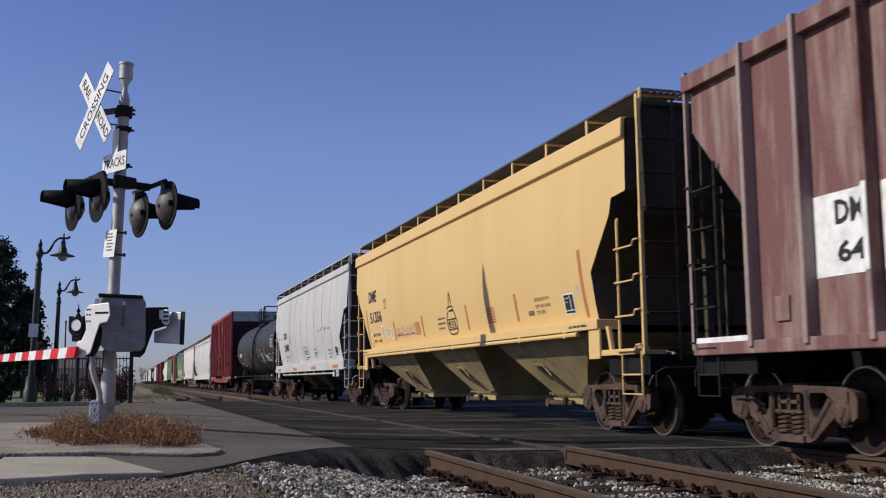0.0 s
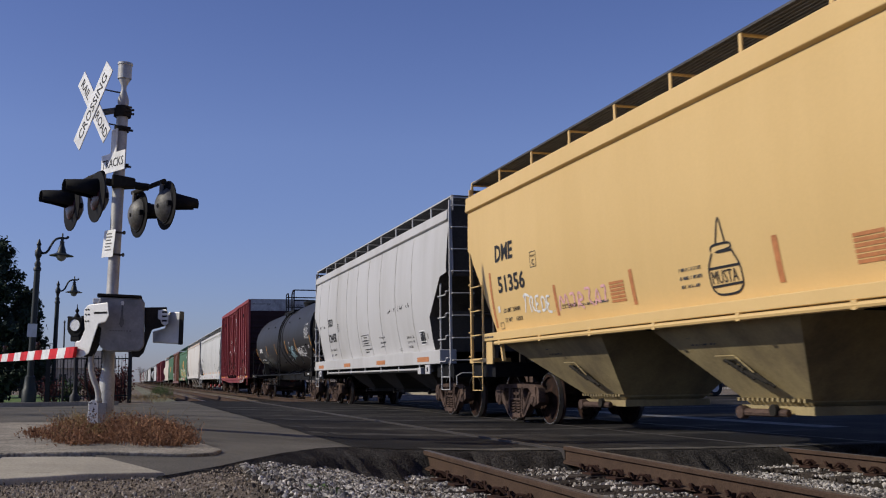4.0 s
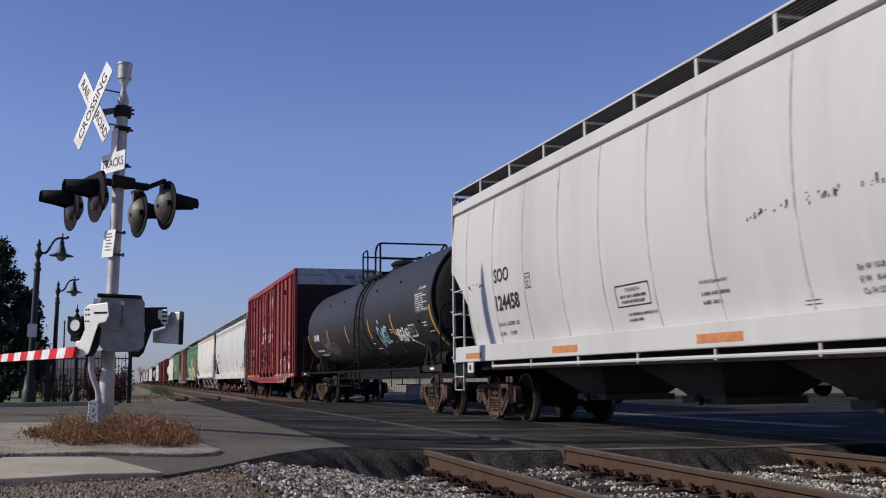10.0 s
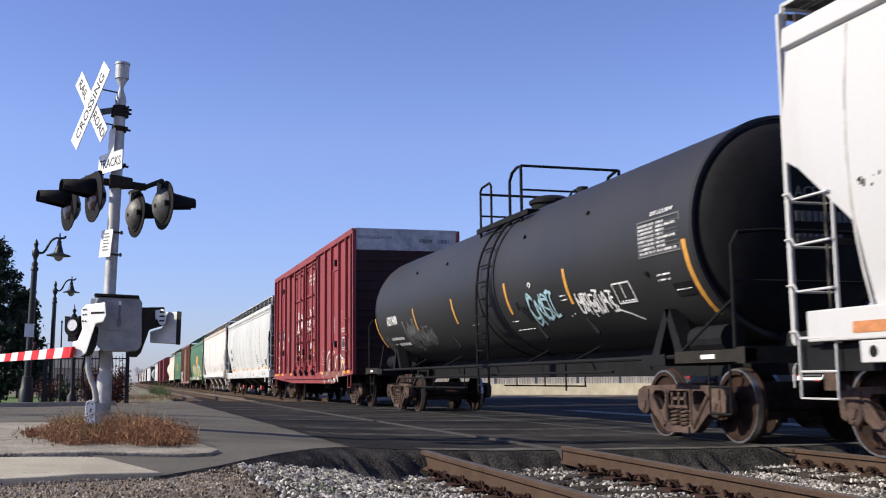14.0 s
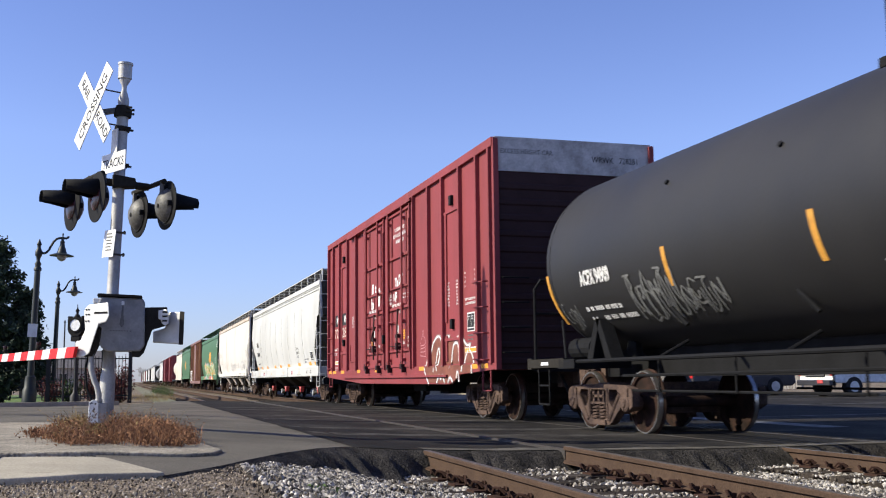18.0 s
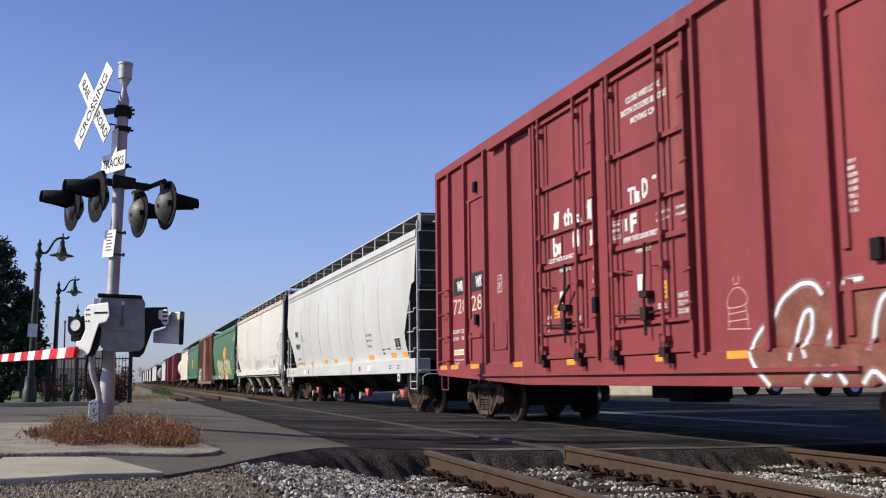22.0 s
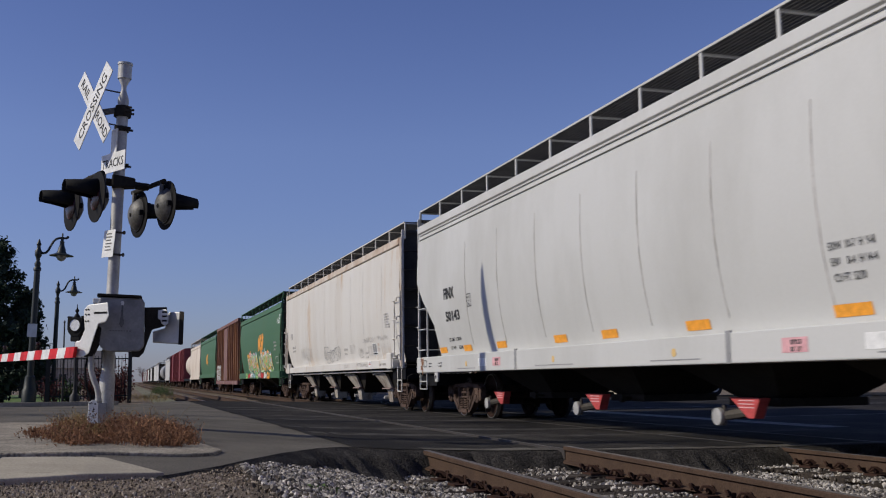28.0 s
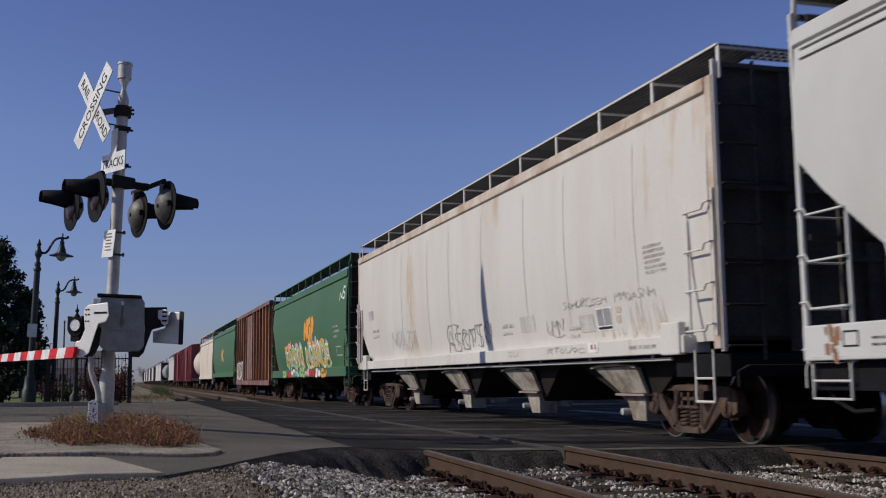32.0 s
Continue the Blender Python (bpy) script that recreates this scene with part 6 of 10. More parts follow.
# brake rigging under the tank
for s in (-1, 1):
    bm = bmesh.new()
    pipe(bm, [(s * 1.35, 51.6 - yc, 0.92), (s * 1.35, 57.8 - yc, 0.9), (s * 1.35, 63.4 - yc, 0.86)], 0.02, 6)
    pipe(bm, [(s * 1.3, 58.3 - yc, 0.66), (s * 1.3, 63.2 - yc, 0.66)], 0.017, 6)
    for o in (53.3, 58.4, 60.6, 62.4):
        rod(bm, (s * 1.33, o - yc, 0.64), (s * 1.33, o - yc, 1.08), 0.016, 6)
    part("brake_rigging", bm, BLACK, c)

# ---- red boxcar
c, yc = car("boxcar", "red steel boxcar with double plug doors and graffiti", "boxcar", 67.85, 84.2, (70.1, 82.7))
BX = 1.585
bm = bmesh.new()
box(bm, -BX, BX, 67.9 - yc, 84.15 - yc, 1.0, 5.14)
part("body", bm, RED, c)
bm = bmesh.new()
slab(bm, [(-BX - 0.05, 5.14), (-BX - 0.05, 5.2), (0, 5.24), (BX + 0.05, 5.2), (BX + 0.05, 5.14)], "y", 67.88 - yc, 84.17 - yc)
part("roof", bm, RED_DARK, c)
for s in (-1, 1):
    bm = bmesh.new()
    box(bm, s * BX, s * (BX + 0.07), 67.86 - yc, 84.18 - yc, 5.08, 5.25)
    part("top_chord", bm, RED, c, bevel=0.01)
    bm = bmesh.new()
    slab(bm, [(67.9 - yc, 1.0), (67.9 - yc, 1.12), (84.15 - yc, 1.12), (84.15 - yc, 0.92), (82.9 - yc, 0.87), (79.0 - yc, 0.73), (70.65 - yc, 0.73), (70.1 - yc, 0.92)], "x", s * (BX - 0.03), s * (BX + 0.05))
    part("side_sill", bm, RED, c, bevel=0.008)
    posts = [68.05, 68.78, 69.87, 71.07, 72.15, 73.42] if s < 0 else [68.02, 69.1, 70.2, 71.3, 72.4, 73.48]
    posts += [78.6, 79.75, 81.0, 82.2, 83.25, 84.05]
    for o in posts:
        bm = bmesh.new()
        slab(bm, [(s * BX, o - yc - 0.05), (s * (BX + 0.085), o - yc - 0.042), (s * (BX + 0.085), o - yc + 0.042), (s * BX, o - yc + 0.05)], "z", 1.1, 5.08)
        part("side_post", bm, RED, c, bevel=0.006)
    # plug doors
    for d0, d1, b0, b1 in ((73.58, 75.84, 74.23, 75.6), (76.16, 78.46, 76.76, 78.14)):
        bm = bmesh.new()
        box(bm, s * BX, s * (BX + 0.03), d0 - yc, d1 - yc, 1.12, 4.95)
        door = part("plug_door", bm, RED, c, "red plug door with locking bars")
        bm = bmesh.new()
        for z, q in ((1.16, 0.03), (1.52, 0.022), (2.56, 0.035), (3.06, 0.02), (3.82, 0.035), (4.9, 0.03)):
            box(bm, s * (BX + 0.03), s * (BX + 0.08), d0 + 0.08 - yc, d1 - 0.08 - yc, z - q, z + q)
        for o in (d0 + 0.04, d1 - 0.04):
            box(bm, s * (BX + 0.03), s * (BX + 0.1), o - 0.035 - yc, o + 0.035 - yc, 1.08, 4.97)
        for o, z0, z1 in ((b0 - 0.16, 2.6, 3.78), (b0 - 0.16, 1.55, 2.5), (b1 - 0.17, 2.6, 3.78), (b1 - 0.17, 1.55, 2.5), (b0 - 0.16, 3.86, 4.86), (b1 - 0.17, 3.86, 4.86), ((b0 + b1) / 2, 2.6, 3.0)):
            box(bm, s * (BX + 0.03), s * (BX + 0.055), o - 0.014 - yc, o + 0.014 - yc, z0, z1)
        part("door_frame", bm, RED, door, bevel=0.006)
        for o in (b0, b1):
            bm = bmesh.new()
            rod(bm, (s * (BX + 0.12), o - yc, 1.0), (s * (BX + 0.12), o - yc, 5.02), 0.026, 8)
            for z in (1.3, 2.22, 2.6, 3.06, 3.82, 4.7):
                box(bm, s * (BX + 0.03), s * (BX + 0.14), o - 0.05 - yc, o + 0.05 - yc, z - 0.035, z + 0.035)
            part("lock_bar", bm, RED, door, "vertical locking bar")
            bm = bmesh.new()
            box(bm, s * (BX + 0.05), s * (BX + 0.17), o - 0.09 - yc, o + 0.06 - yc, 1.08, 1.2)
            box(bm, s * (BX + 0.06), s * (BX + 0.16), o - 0.15 - yc, o - 0.07 - yc, 1.0, 1.12)
            rod(bm, (s * (BX + 0.14), o + 0.02 - yc, 1.18), (s * (BX + 0.1), o + 0.12 - yc, 1.36), 0.022, 6)
            part("door_crank", bm, RED_DARK, door, "dark greasy crank at the foot of the bar")
        rod_y = d0 + 0.02
        bm = bmesh.new()
        rod(bm, (s * (BX + 0.11), rod_y - yc, 1.5), (s * (BX + 0.11), rod_y - yc, 4.6), 0.015, 6)
        for z in (1.7, 2.1, 2.7, 3.4, 4.2):
            rod(bm, (s * (BX + 0.12), rod_y - 0.07 - yc, z), (s * (BX + 0.12), rod_y + 0.1 - yc, z - 0.03), 0.016, 6)
        part("hinge_rod", bm, RED, door)
        m_ = (b0 + b1) / 2 - 0.22
        bm = bmesh.new()
        pipe(bm, [(s * (BX + 0.1), m_ - yc, 2.54), (s * (BX + 0.12), m_ - 0.02 - yc, 2.2), (s * (BX + 0.12), m_ + 0.02 - yc, 1.9), (s * (BX + 0.12), m_ - yc, 1.36)], 0.02, 6)
        box(bm, s * (BX + 0.04), s * (BX + 0.15), m_ - 0.1 - yc, m_ + 0.1 - yc, 1.84, 1.92)
        box(bm, s * (BX + 0.04), s * (BX + 0.16), m_ - 0.07 - yc, m_ + 0.07 - yc, 1.55, 1.72)
        pipe(bm, [(s * (BX + 0.1), m_ - yc, 1.64), (s * (BX + 0.1), b0 - yc, 1.66)], 0.014, 6)
        pipe(bm, [(s * (BX + 0.1), m_ - yc, 1.62), (s * (BX + 0.1), b1 - yc, 1.66)], 0.014, 6)
        if d0 > 76:
            pipe(bm, [(s * (BX + 0.13), 77.44 - yc, 1.86), (s * (BX + 0.15), 77.2 - yc, 2.05), (s * (BX + 0.13), 77.0 - yc, 2.2)], 0.024, 6)
        part("door_handle", bm, RED_DARK, door)
        bm = bmesh.new()
        for o, z in ((b0 + 0.12, 2.22), (b1 - 0.28, 2.22), (b1 - 0.14, 2.24)):
            pipe(bm, [(s * (BX + 0.03), o - 0.14 - yc, z), (s * (BX + 0.1), o - 0.14 - yc, z), (s * (BX + 0.1), o + 0.14 - yc, z + 0.01), (s * (BX + 0.03), o + 0.14 - yc, z + 0.01)], 0.012, 6)
        part("grab_iron", bm, RED, door)
    bm = bmesh.new()
    box(bm, s * BX, s * (BX + 0.06), 75.88 - yc, 76.12 - yc, 1.1, 4.95)
    part("door_post", bm, RED, c)
    bm = bmesh.new()
    box(bm, s * (BX + 0.06), s * (BX + 0.13), 76.14 - yc, 76.26 - yc, 1.74, 1.96)
    part("door_stop", bm, BLACK, c, "black rubber stop", bevel=0.01)
    bm = bmesh.new()
    box(bm, s * (BX + 0.02), s * (BX + 0.1), 70.75 - yc, 81.4 - yc, 0.88, 0.925)
    part("door_track", bm, RED, c, "ledge of the lower door rail")
    bm = bmesh.new()
    box(bm, s * (BX + 0.02), s * (BX + 0.14), 73.4 - yc, 80.6 - yc, 4.98, 5.05)
    part("door_rail", bm, RED, c)
# hatch panels beside the doors
for o0_, o1_ in ((69.95, 71.03), (81.08, 82.15)):
    bm = bmesh.new()
    for a in ((o0_, o1_, 4.26, 4.32), (o0_, o1_, 1.61, 1.67)):
        box(bm, -BX - 0.03, -BX, a[0] - yc, a[1] - yc, a[2], a[3])
    o = o1_ - 0.12
    box(bm, -BX - 0.035, -BX, o - 0.05 - yc, o + 0.05 - yc, 1.2, 1.72)
    box(bm, -BX - 0.035, -BX, o - 0.05 - yc, o + 0.05 - yc, 2.0, 4.28)
    part("panel_frame", bm, RED, c, bevel=0.006)
    for z in (4.5, 1.95):
        bm = bmesh.new()
        box(bm, -BX - 0.07, -BX, o1_ - 0.62 - yc, o1_ - 0.48 - yc, z - 0.1, z + 0.1)
        part("latch", bm, BLACK, c, bevel=0.01)
bm = bmesh.new()
for a in ((80.0, 80.05, 1.35, 1.85), (80.7, 80.75, 1.35, 1.85), (80.0, 80.75, 1.35, 1.39)):
    box(bm, -BX - 0.02, -BX, a[0] - yc, a[1] - yc, a[2], a[3])
part("card_board", bm, RED, c)
for s, o in ((-1, 67.85), (1, 84.2)):
    y = o - yc
    bm = bmesh.new()
    box(bm, -BX, BX, y + (0 if s < 0 else -0.05), y + (0.05 if s < 0 else 0), 4.62, 5.26)
    part("end_cap", bm, SEAM, c, "grey painted panel on the car end")
    # End wall in the darkened red, its shade put into the colour.
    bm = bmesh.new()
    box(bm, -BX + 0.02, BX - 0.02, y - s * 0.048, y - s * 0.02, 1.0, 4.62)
    part("end_sheet", bm, RED_DARK, c, "end wall coloured dark red for its shade")
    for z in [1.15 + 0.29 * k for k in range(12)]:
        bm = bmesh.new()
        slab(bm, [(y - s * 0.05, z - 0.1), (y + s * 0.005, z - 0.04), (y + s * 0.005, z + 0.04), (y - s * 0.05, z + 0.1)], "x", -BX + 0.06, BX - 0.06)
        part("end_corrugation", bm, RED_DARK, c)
    for x in (-BX, BX):
        bm = bmesh.new()
        box(bm, x - 0.05, x + 0.05, y - 0.05, y + 0.05, 1.0, 5.22)
        part("corner_post", bm, RED, c)
    for z in (1.18, 1.67, 2.15, 2.62):
        bm = bmesh.new()
        pipe(bm, [(-BX, y - s * 1.0, z + 0.02), (-BX - 0.13, y - s * 1.0, z + 0.02), (-BX - 0.13, y - s * 0.38, z), (-BX, y - s * 0.38, z)], 0.014, 6)
        part("side_grab_iron", bm, RED, c)
    bm = bmesh.new()
    pipe(bm, [(-BX - 0.03, y - s * 0.3, 1.05), (-BX - 0.03, y - s * 0.3, 0.62), (-BX - 0.03, y - s * 0.75, 0.62), (-BX - 0.03, y - s * 0.75, 1.05)], 0.018, 6)
    part("stirrup_step", bm, RED, c)
    bm = bmesh.new()
    for z in (1.3, 1.75, 2.2, 2.65):
        pipe(bm, [(-1.5, y, z), (-1.5, y + s * 0.1, z), (-1.0, y + s * 0.1, z), (-1.0, y, z)], 0.014, 6)
    part("grab_iron", bm, BLACK, c)
    bm = bmesh.new()
    box(bm, -0.9, 0.9, y, y + s * 0.28, 0.95, 1.0)
    part("end_step", bm, BLACK, c)
bm = bmesh.new()
box(bm, -0.3, 0.3, 68.0 - yc, 84.0 - yc, 0.75, 1.0)
box(bm, -0.9, -0.3, 75.0 - yc, 76.1 - yc, 0.55, 0.95)
box(bm, 0.3, 0.9, 77.0 - yc, 77.8 - yc, 0.45, 0.9)
part("underframe", bm, BLACK, c)
lettering("EXCESS HEIGHT CAR", 0.13, STENCIL, c, Matrix.Translation((-1.48, 67.85 - yc - 0.004, 4.95)) @ pose(0, 0, 0, 90), squeeze=0.85)
lettering("WRWK   728281", 0.16, BLACK_MARK, c, Matrix.Translation((0.35, 67.85 - yc - 0.004, 4.86)) @ pose(0, 0, 0, 90), squeeze=0.85)
BODY = flat(BX)
DOOR = flat(BX + 0.03)
for o, txt, num in ((83.12, "WR", "728"), (81.95, "WK", "281")):
    patch(c, -BX - 0.004, o - 0.8 - yc, o - yc, 2.5, 2.86, BLACK_MARK, "number_panel", "black panel behind white initials")
    letters(c, txt, BODY, o - 0.24 - yc, o - 0.64 - yc, 2.57, 2.785, WHITE_MARK, 0.05, 0.009)
    letters(c, num, BODY, o + 0.02 - yc, o - 0.84 - yc, 2.13, 2.43, CREAM, 0.0)
letters(c, "LD LMT 212200", BODY, 83.19 - yc, 82.33 - yc, 1.74, 1.82, WHITE_MARK, 0.02)
letters(c, "LT WT    73800", BODY, 83.19 - yc, 82.33 - yc, 1.6, 1.675, WHITE_MARK, 0.02)
scrawl(c, BODY, 83.1 - yc, 82.75 - yc, 1.49, 1.55, 5, 0.004, SCRAWL, 45, "faint chalk scrawl")
bars(c, -BX - 0.004, 83.1 - yc, 1.2, [0.75, 0.3], WHITE_MARK, 0.035, 0.03, 46)
bars(c, -BX - 0.006, 82.8 - yc, 1.06, [0.3], WHITE_MARK, 0.04, 0.03, 47)
patch(c, -BX - 0.004, 82.32 - yc, 83.14 - yc, 1.31, 1.42, SIGN_WHITE, "reflector", "white and orange reflector")
patch(c, -BX - 0.007, 82.36 - yc, 83.1 - yc, 1.335, 1.395, YELLOW, "reflector")
outline_box(c, BODY, 80.48 - yc, 80.25 - yc, 2.37, 2.68, WHITE_MARK, 0.014)
letters(c, "PLATE", BODY, 80.45 - yc, 80.28 - yc, 2.59, 2.63, WHITE_MARK, 0.0)
letters(c, "F", BODY, 80.4 - yc, 80.32 - yc, 2.42, 2.54, WHITE_MARK, 0.02)
letters(c, "CLOSE AND LOCK", DOOR, 75.2 - yc, 74.25 - yc, 4.47, 4.56, WHITE_MARK, 0.03)
letters(c, "BOTH DOORS BEFORE", DOOR, 75.34 - yc, 74.1 - yc, 4.32, 4.41, WHITE_MARK, 0.03)
letters(c, "MOVING CAR", DOOR, 75.08 - yc, 74.34 - yc, 4.17, 4.26, WHITE_MARK, 0.03)


def flake(c, y0, y1, z0, z1, seed, n=16):
    """A flaked patch of white paint with a ragged outline and small chips beside it."""
    rnd = random.Random(seed)
    bm = bmesh.new()
    def blob(cy, cz, ry, rz, k):
        ring = [(cy + ry * max(-1, min(1, 1.4 * math.cos(a))) * rnd.uniform(0.72, 1.05), cz + rz * max(-1, min(1, 1.4 * math.sin(a))) * rnd.uniform(0.78, 1.05)) for a in [2 * math.pi * i / k for i in range(k)]]
        bm.faces.new([bm.verts.new((-BX - 0.036, y, z)) for y, z in ring])
    blob((y0 + y1) / 2, (z0 + z1) / 2, (y0 - y1) / 2, (z1 - z0) / 2, n)
    for _ in range(4):
        blob(rnd.uniform(y1, y0), rnd.uniform(z0 - 0.05, z1 + 0.03), 0.02, 0.03, 5)
    return part("flaked_lettering", bm, SIGN_WHITE, c, "flaked white lettering")


for k, (y0, y1, z0, z1) in enumerate(((77.76, 77.55, 3.12, 3.4), (76.52, 76.3, 3.1, 3.4), (77.06, 76.82, 2.74, 3.04), (76.46, 76.25, 2.68, 2.96), (77.62, 77.44, 2.72, 2.9), (76.78, 76.7, 3.02, 3.12), (75.02, 74.9, 3.12, 3.26))):
    flake(c, y0 - yc, y1 - yc, z0, z1, 300 + k)
letters(c, "th", DOOR, 77.38 - yc, 77.04 - yc, 3.12, 3.38, SIGN_WHITE, 0.03)
letters(c, "s", DOOR, 76.95 - yc, 76.8 - yc, 3.08, 3.24, SIGN_WHITE, 0.02)
letters(c, "b", DOOR, 77.8 - yc, 77.6 - yc, 2.7, 3.0, SIGN_WHITE, 0.03)
letters(c, "Th", DOOR, 75.22 - yc, 74.92 - yc, 3.1, 3.33, SIGN_WHITE, 0.02)
letters(c, "D", DOOR, 74.82 - yc, 74.66 - yc, 3.13, 3.39, SIGN_WHITE, 0.04)
decal(c, DOOR, 74.54 - yc, 74.42 - yc, 3.33, 3.38, SIGN_WHITE, "flaked_lettering")
letters(c, "I", DOOR, 75.33 - yc, 75.27 - yc, 2.77, 2.94, SIGN_WHITE, 0.03)
letters(c, "F", DOOR, 75.18 - yc, 75.0 - yc, 2.73, 2.98, SIGN_WHITE, 0.05)
outline_box(c, DOOR, 75.75 - yc, 75.4 - yc, 2.7, 2.95, WHITE_MARK, 0.01)
bars(c, -BX - 0.036, 75.73 - yc, 2.88, [0.3, 0.3, 0.3], WHITE_MARK, 0.05, 0.03, 48)
bars(c, -BX - 0.036, 74.47 - yc, 2.86, [0.33, 0.3], WHITE_MARK, 0.045, 0.04, 49)
bars(c, -BX - 0.036, 73.98 - yc, 2.86, [0.26, 0.26], WHITE_MARK, 0.045, 0.04, 50)
letters(c, "OPEN THIS DOOR FIRST", flat(BX + 0.08), 75.31 - yc, 74.35 - yc, 2.6, 2.675, WHITE_MARK, 0.03)
letters(c, "CLOSE THIS DOOR FIRST", flat(BX + 0.08), 77.87 - yc, 76.9 - yc, 2.6, 2.67, WHITE_MARK, 0.03)
for a, b in ((75.04, 74.63), (77.57, 77.14)):
    letters(c, "OPEN  CLOSE", DOOR, a - yc, b - yc, 2.44, 2.495, WHITE_MARK, 0.03)
    decal(c, DOOR, a - yc, a - 0.16 - yc, 2.515, 2.525, WHITE_MARK, "arrow", "", 0.007)
    decal(c, DOOR, b + 0.16 - yc, b - yc, 2.515, 2.525, WHITE_MARK, "arrow", "", 0.007)
for a, b, z0, z1 in ((75.03, 74.87, 1.95, 2.16), (77.58, 77.42, 1.95, 2.15), (76.38, 76.22, 2.36, 2.42), (76.39, 76.23, 2.18, 2.24), (77.45, 77.4, 1.72, 1.82)):
    decal(c, DOOR, a - yc, b - yc, z0, z1, SIGN_WHITE, "notice", "small white notice", 0.007)
for a, b, z0, z1 in ((74.4, 74.26, 1.8, 2.02), (77.81, 77.6, 1.75, 1.96)):
    decal(c, DOOR, a - yc, b - yc, z0, z1, ORANGE_MARK, "notice", "orange notice", 0.007)
    bars(c, -BX - 0.042, a - 0.03 - yc, z1 - 0.07, [0.08, 0.08, 0.08], BLACK_MARK, 0.03, 0.025, 51)
letters(c, "SEAL", DOOR, 74.5 - yc, 74.27 - yc, 1.68, 1.75, WHITE_MARK, 0.03)
letters(c, "SE", DOOR, 76.98 - yc, 76.82 - yc, 1.67, 1.74, WHITE_MARK, 0.03)
for k, txt in enumerate(("UNLATCH", "TO CLOSE", "DOOR 1")):
    letters(c, txt, DOOR, 74.0 - yc, 73.71 - yc, 1.78 - 0.095 * k, 1.845 - 0.095 * k, WHITE_MARK, 0.02)
    bars(c, -BX - 0.036, 78.08 - yc, 1.75 - 0.1 * k, [0.14], WHITE_MARK, 0.07, 0.03, 52 + k)
bars(c, -BX - 0.036, 75.2 - yc, 1.78, [0.2, 0.16], SCRAWL, 0.06, 0.03, 55)
for k in range(8):
    bars(c, -BX - 0.004, 70.85 - yc, 2.79 - 0.066 * k, [0.1], WHITE_MARK, 0.048, 0.05, 60 + k)
    bars(c, -BX - 0.004, 70.28 - yc, 2.79 - 0.066 * k, [0.12], WHITE_MARK, 0.048, 0.05, 70 + k)
bars(c, -BX - 0.004, 69.72 - yc, 2.9, [0.06, 0.06, 0.06, 0.06], WHITE_MARK, 0.048, 0.04, 58)
bars(c, -BX - 0.004, 69.1 - yc, 2.9, [0.14, 0.14, 0.14, 0.14], WHITE_MARK, 0.048, 0.04, 59)
letters(c, "EMPTY CG ABOVE RAIL KD", BODY, 69.69 - yc, 68.98 - yc, 2.36, 2.41, WHITE_MARK, 0.02)
letters(c, "FLOOR HT ABOVE RAIL KA", BODY, 69.69 - yc, 68.98 - yc, 2.275, 2.325, WHITE_MARK, 0.02)
patch(c, -BX - 0.004, 69.12 - yc, 69.58 - yc, 1.75, 2.12, SIGN_WHITE, "data_plate", "white-bordered black data plate")
for a, b, z0, z1 in ((69.35, 69.55, 1.83, 2.09), (69.15, 69.33, 1.83, 2.09), (69.15, 69.55, 1.77, 1.81)):
    patch(c, -BX - 0.007, a - yc, b - yc, z0, z1, BLACK_MARK, "data_plate")
bars(c, -BX - 0.01, 69.52 - yc, 2.03, [0.1, 0.08], WHITE_MARK, 0.03, 0.02, 63)
bars(c, -BX - 0.01, 69.3 - yc, 2.03, [0.1, 0.08], WHITE_MARK, 0.03, 0.02, 64)
bars(c, -BX - 0.004, 69.55 - yc, 1.66, [0.35, 0.3, 0.2], SCRAWL, 0.04, 0.04, 65)
patch(c, -BX - 0.004, 68.92 - yc, 69.75 - yc, 1.34, 1.45, SIGN_WHITE, "reflector", "white and orange reflector")
patch(c, -BX - 0.007, 68.95 - yc, 69.72 - yc, 1.36, 1.43, ORANGE_MARK, "reflector")
for o, w in ((68.45, 0.4), (69.05, 0.4), (72.76, 0.4), (74.45, 0.28), (77.2, 0.3), (79.4, 0.4), (81.7, 0.5), (82.98, 0.5), (83.72, 0.46)):
    patch(c, -BX - 0.052, o - w / 2 - yc, o + w / 2 - yc, 1.03, 1.115, ORANGE_MARK, "reflector", "orange reflector")
# bottle drawn in chalk, and large sprayed letters by the near-end corner
SKIRT = lambda z: BX + (0.052 if z < 1.125 else 0.0)
tag_strokes(c, BODY, yc, [[(72.84, 1.93), (72.84, 1.84), (72.74, 1.84), (72.74, 1.93)], [(72.84, 1.8), (72.96, 1.72), (73.0, 1.6), (72.9, 1.58), (72.6, 1.6), (72.58, 1.7), (72.7, 1.8), (72.84, 1.8)], [(72.95, 1.6), (72.97, 1.38)], [(72.62, 1.6), (72.58, 1.36)], [(73.0, 1.36), (72.54, 1.34)], [(72.95, 1.52), (72.62, 1.54)], [(72.98, 1.44), (72.6, 1.45)]], 0.006, PINK_MARK, "bottle sketched in pale chalk")
fills = ([(72.5, 1.14), (72.3, 1.35), (72.08, 1.44), (71.96, 1.62), (71.65, 1.73), (71.42, 1.71), (71.3, 1.6), (71.18, 1.72), (70.93, 1.7), (70.72, 1.7), (70.6, 1.14)],
         [(70.6, 1.14), (70.72, 1.69), (70.25, 1.66), (70.1, 1.69), (69.9, 1.65), (69.76, 1.55), (69.6, 1.47), (69.45, 1.44), (69.3, 1.32), (69.19, 1.14)])
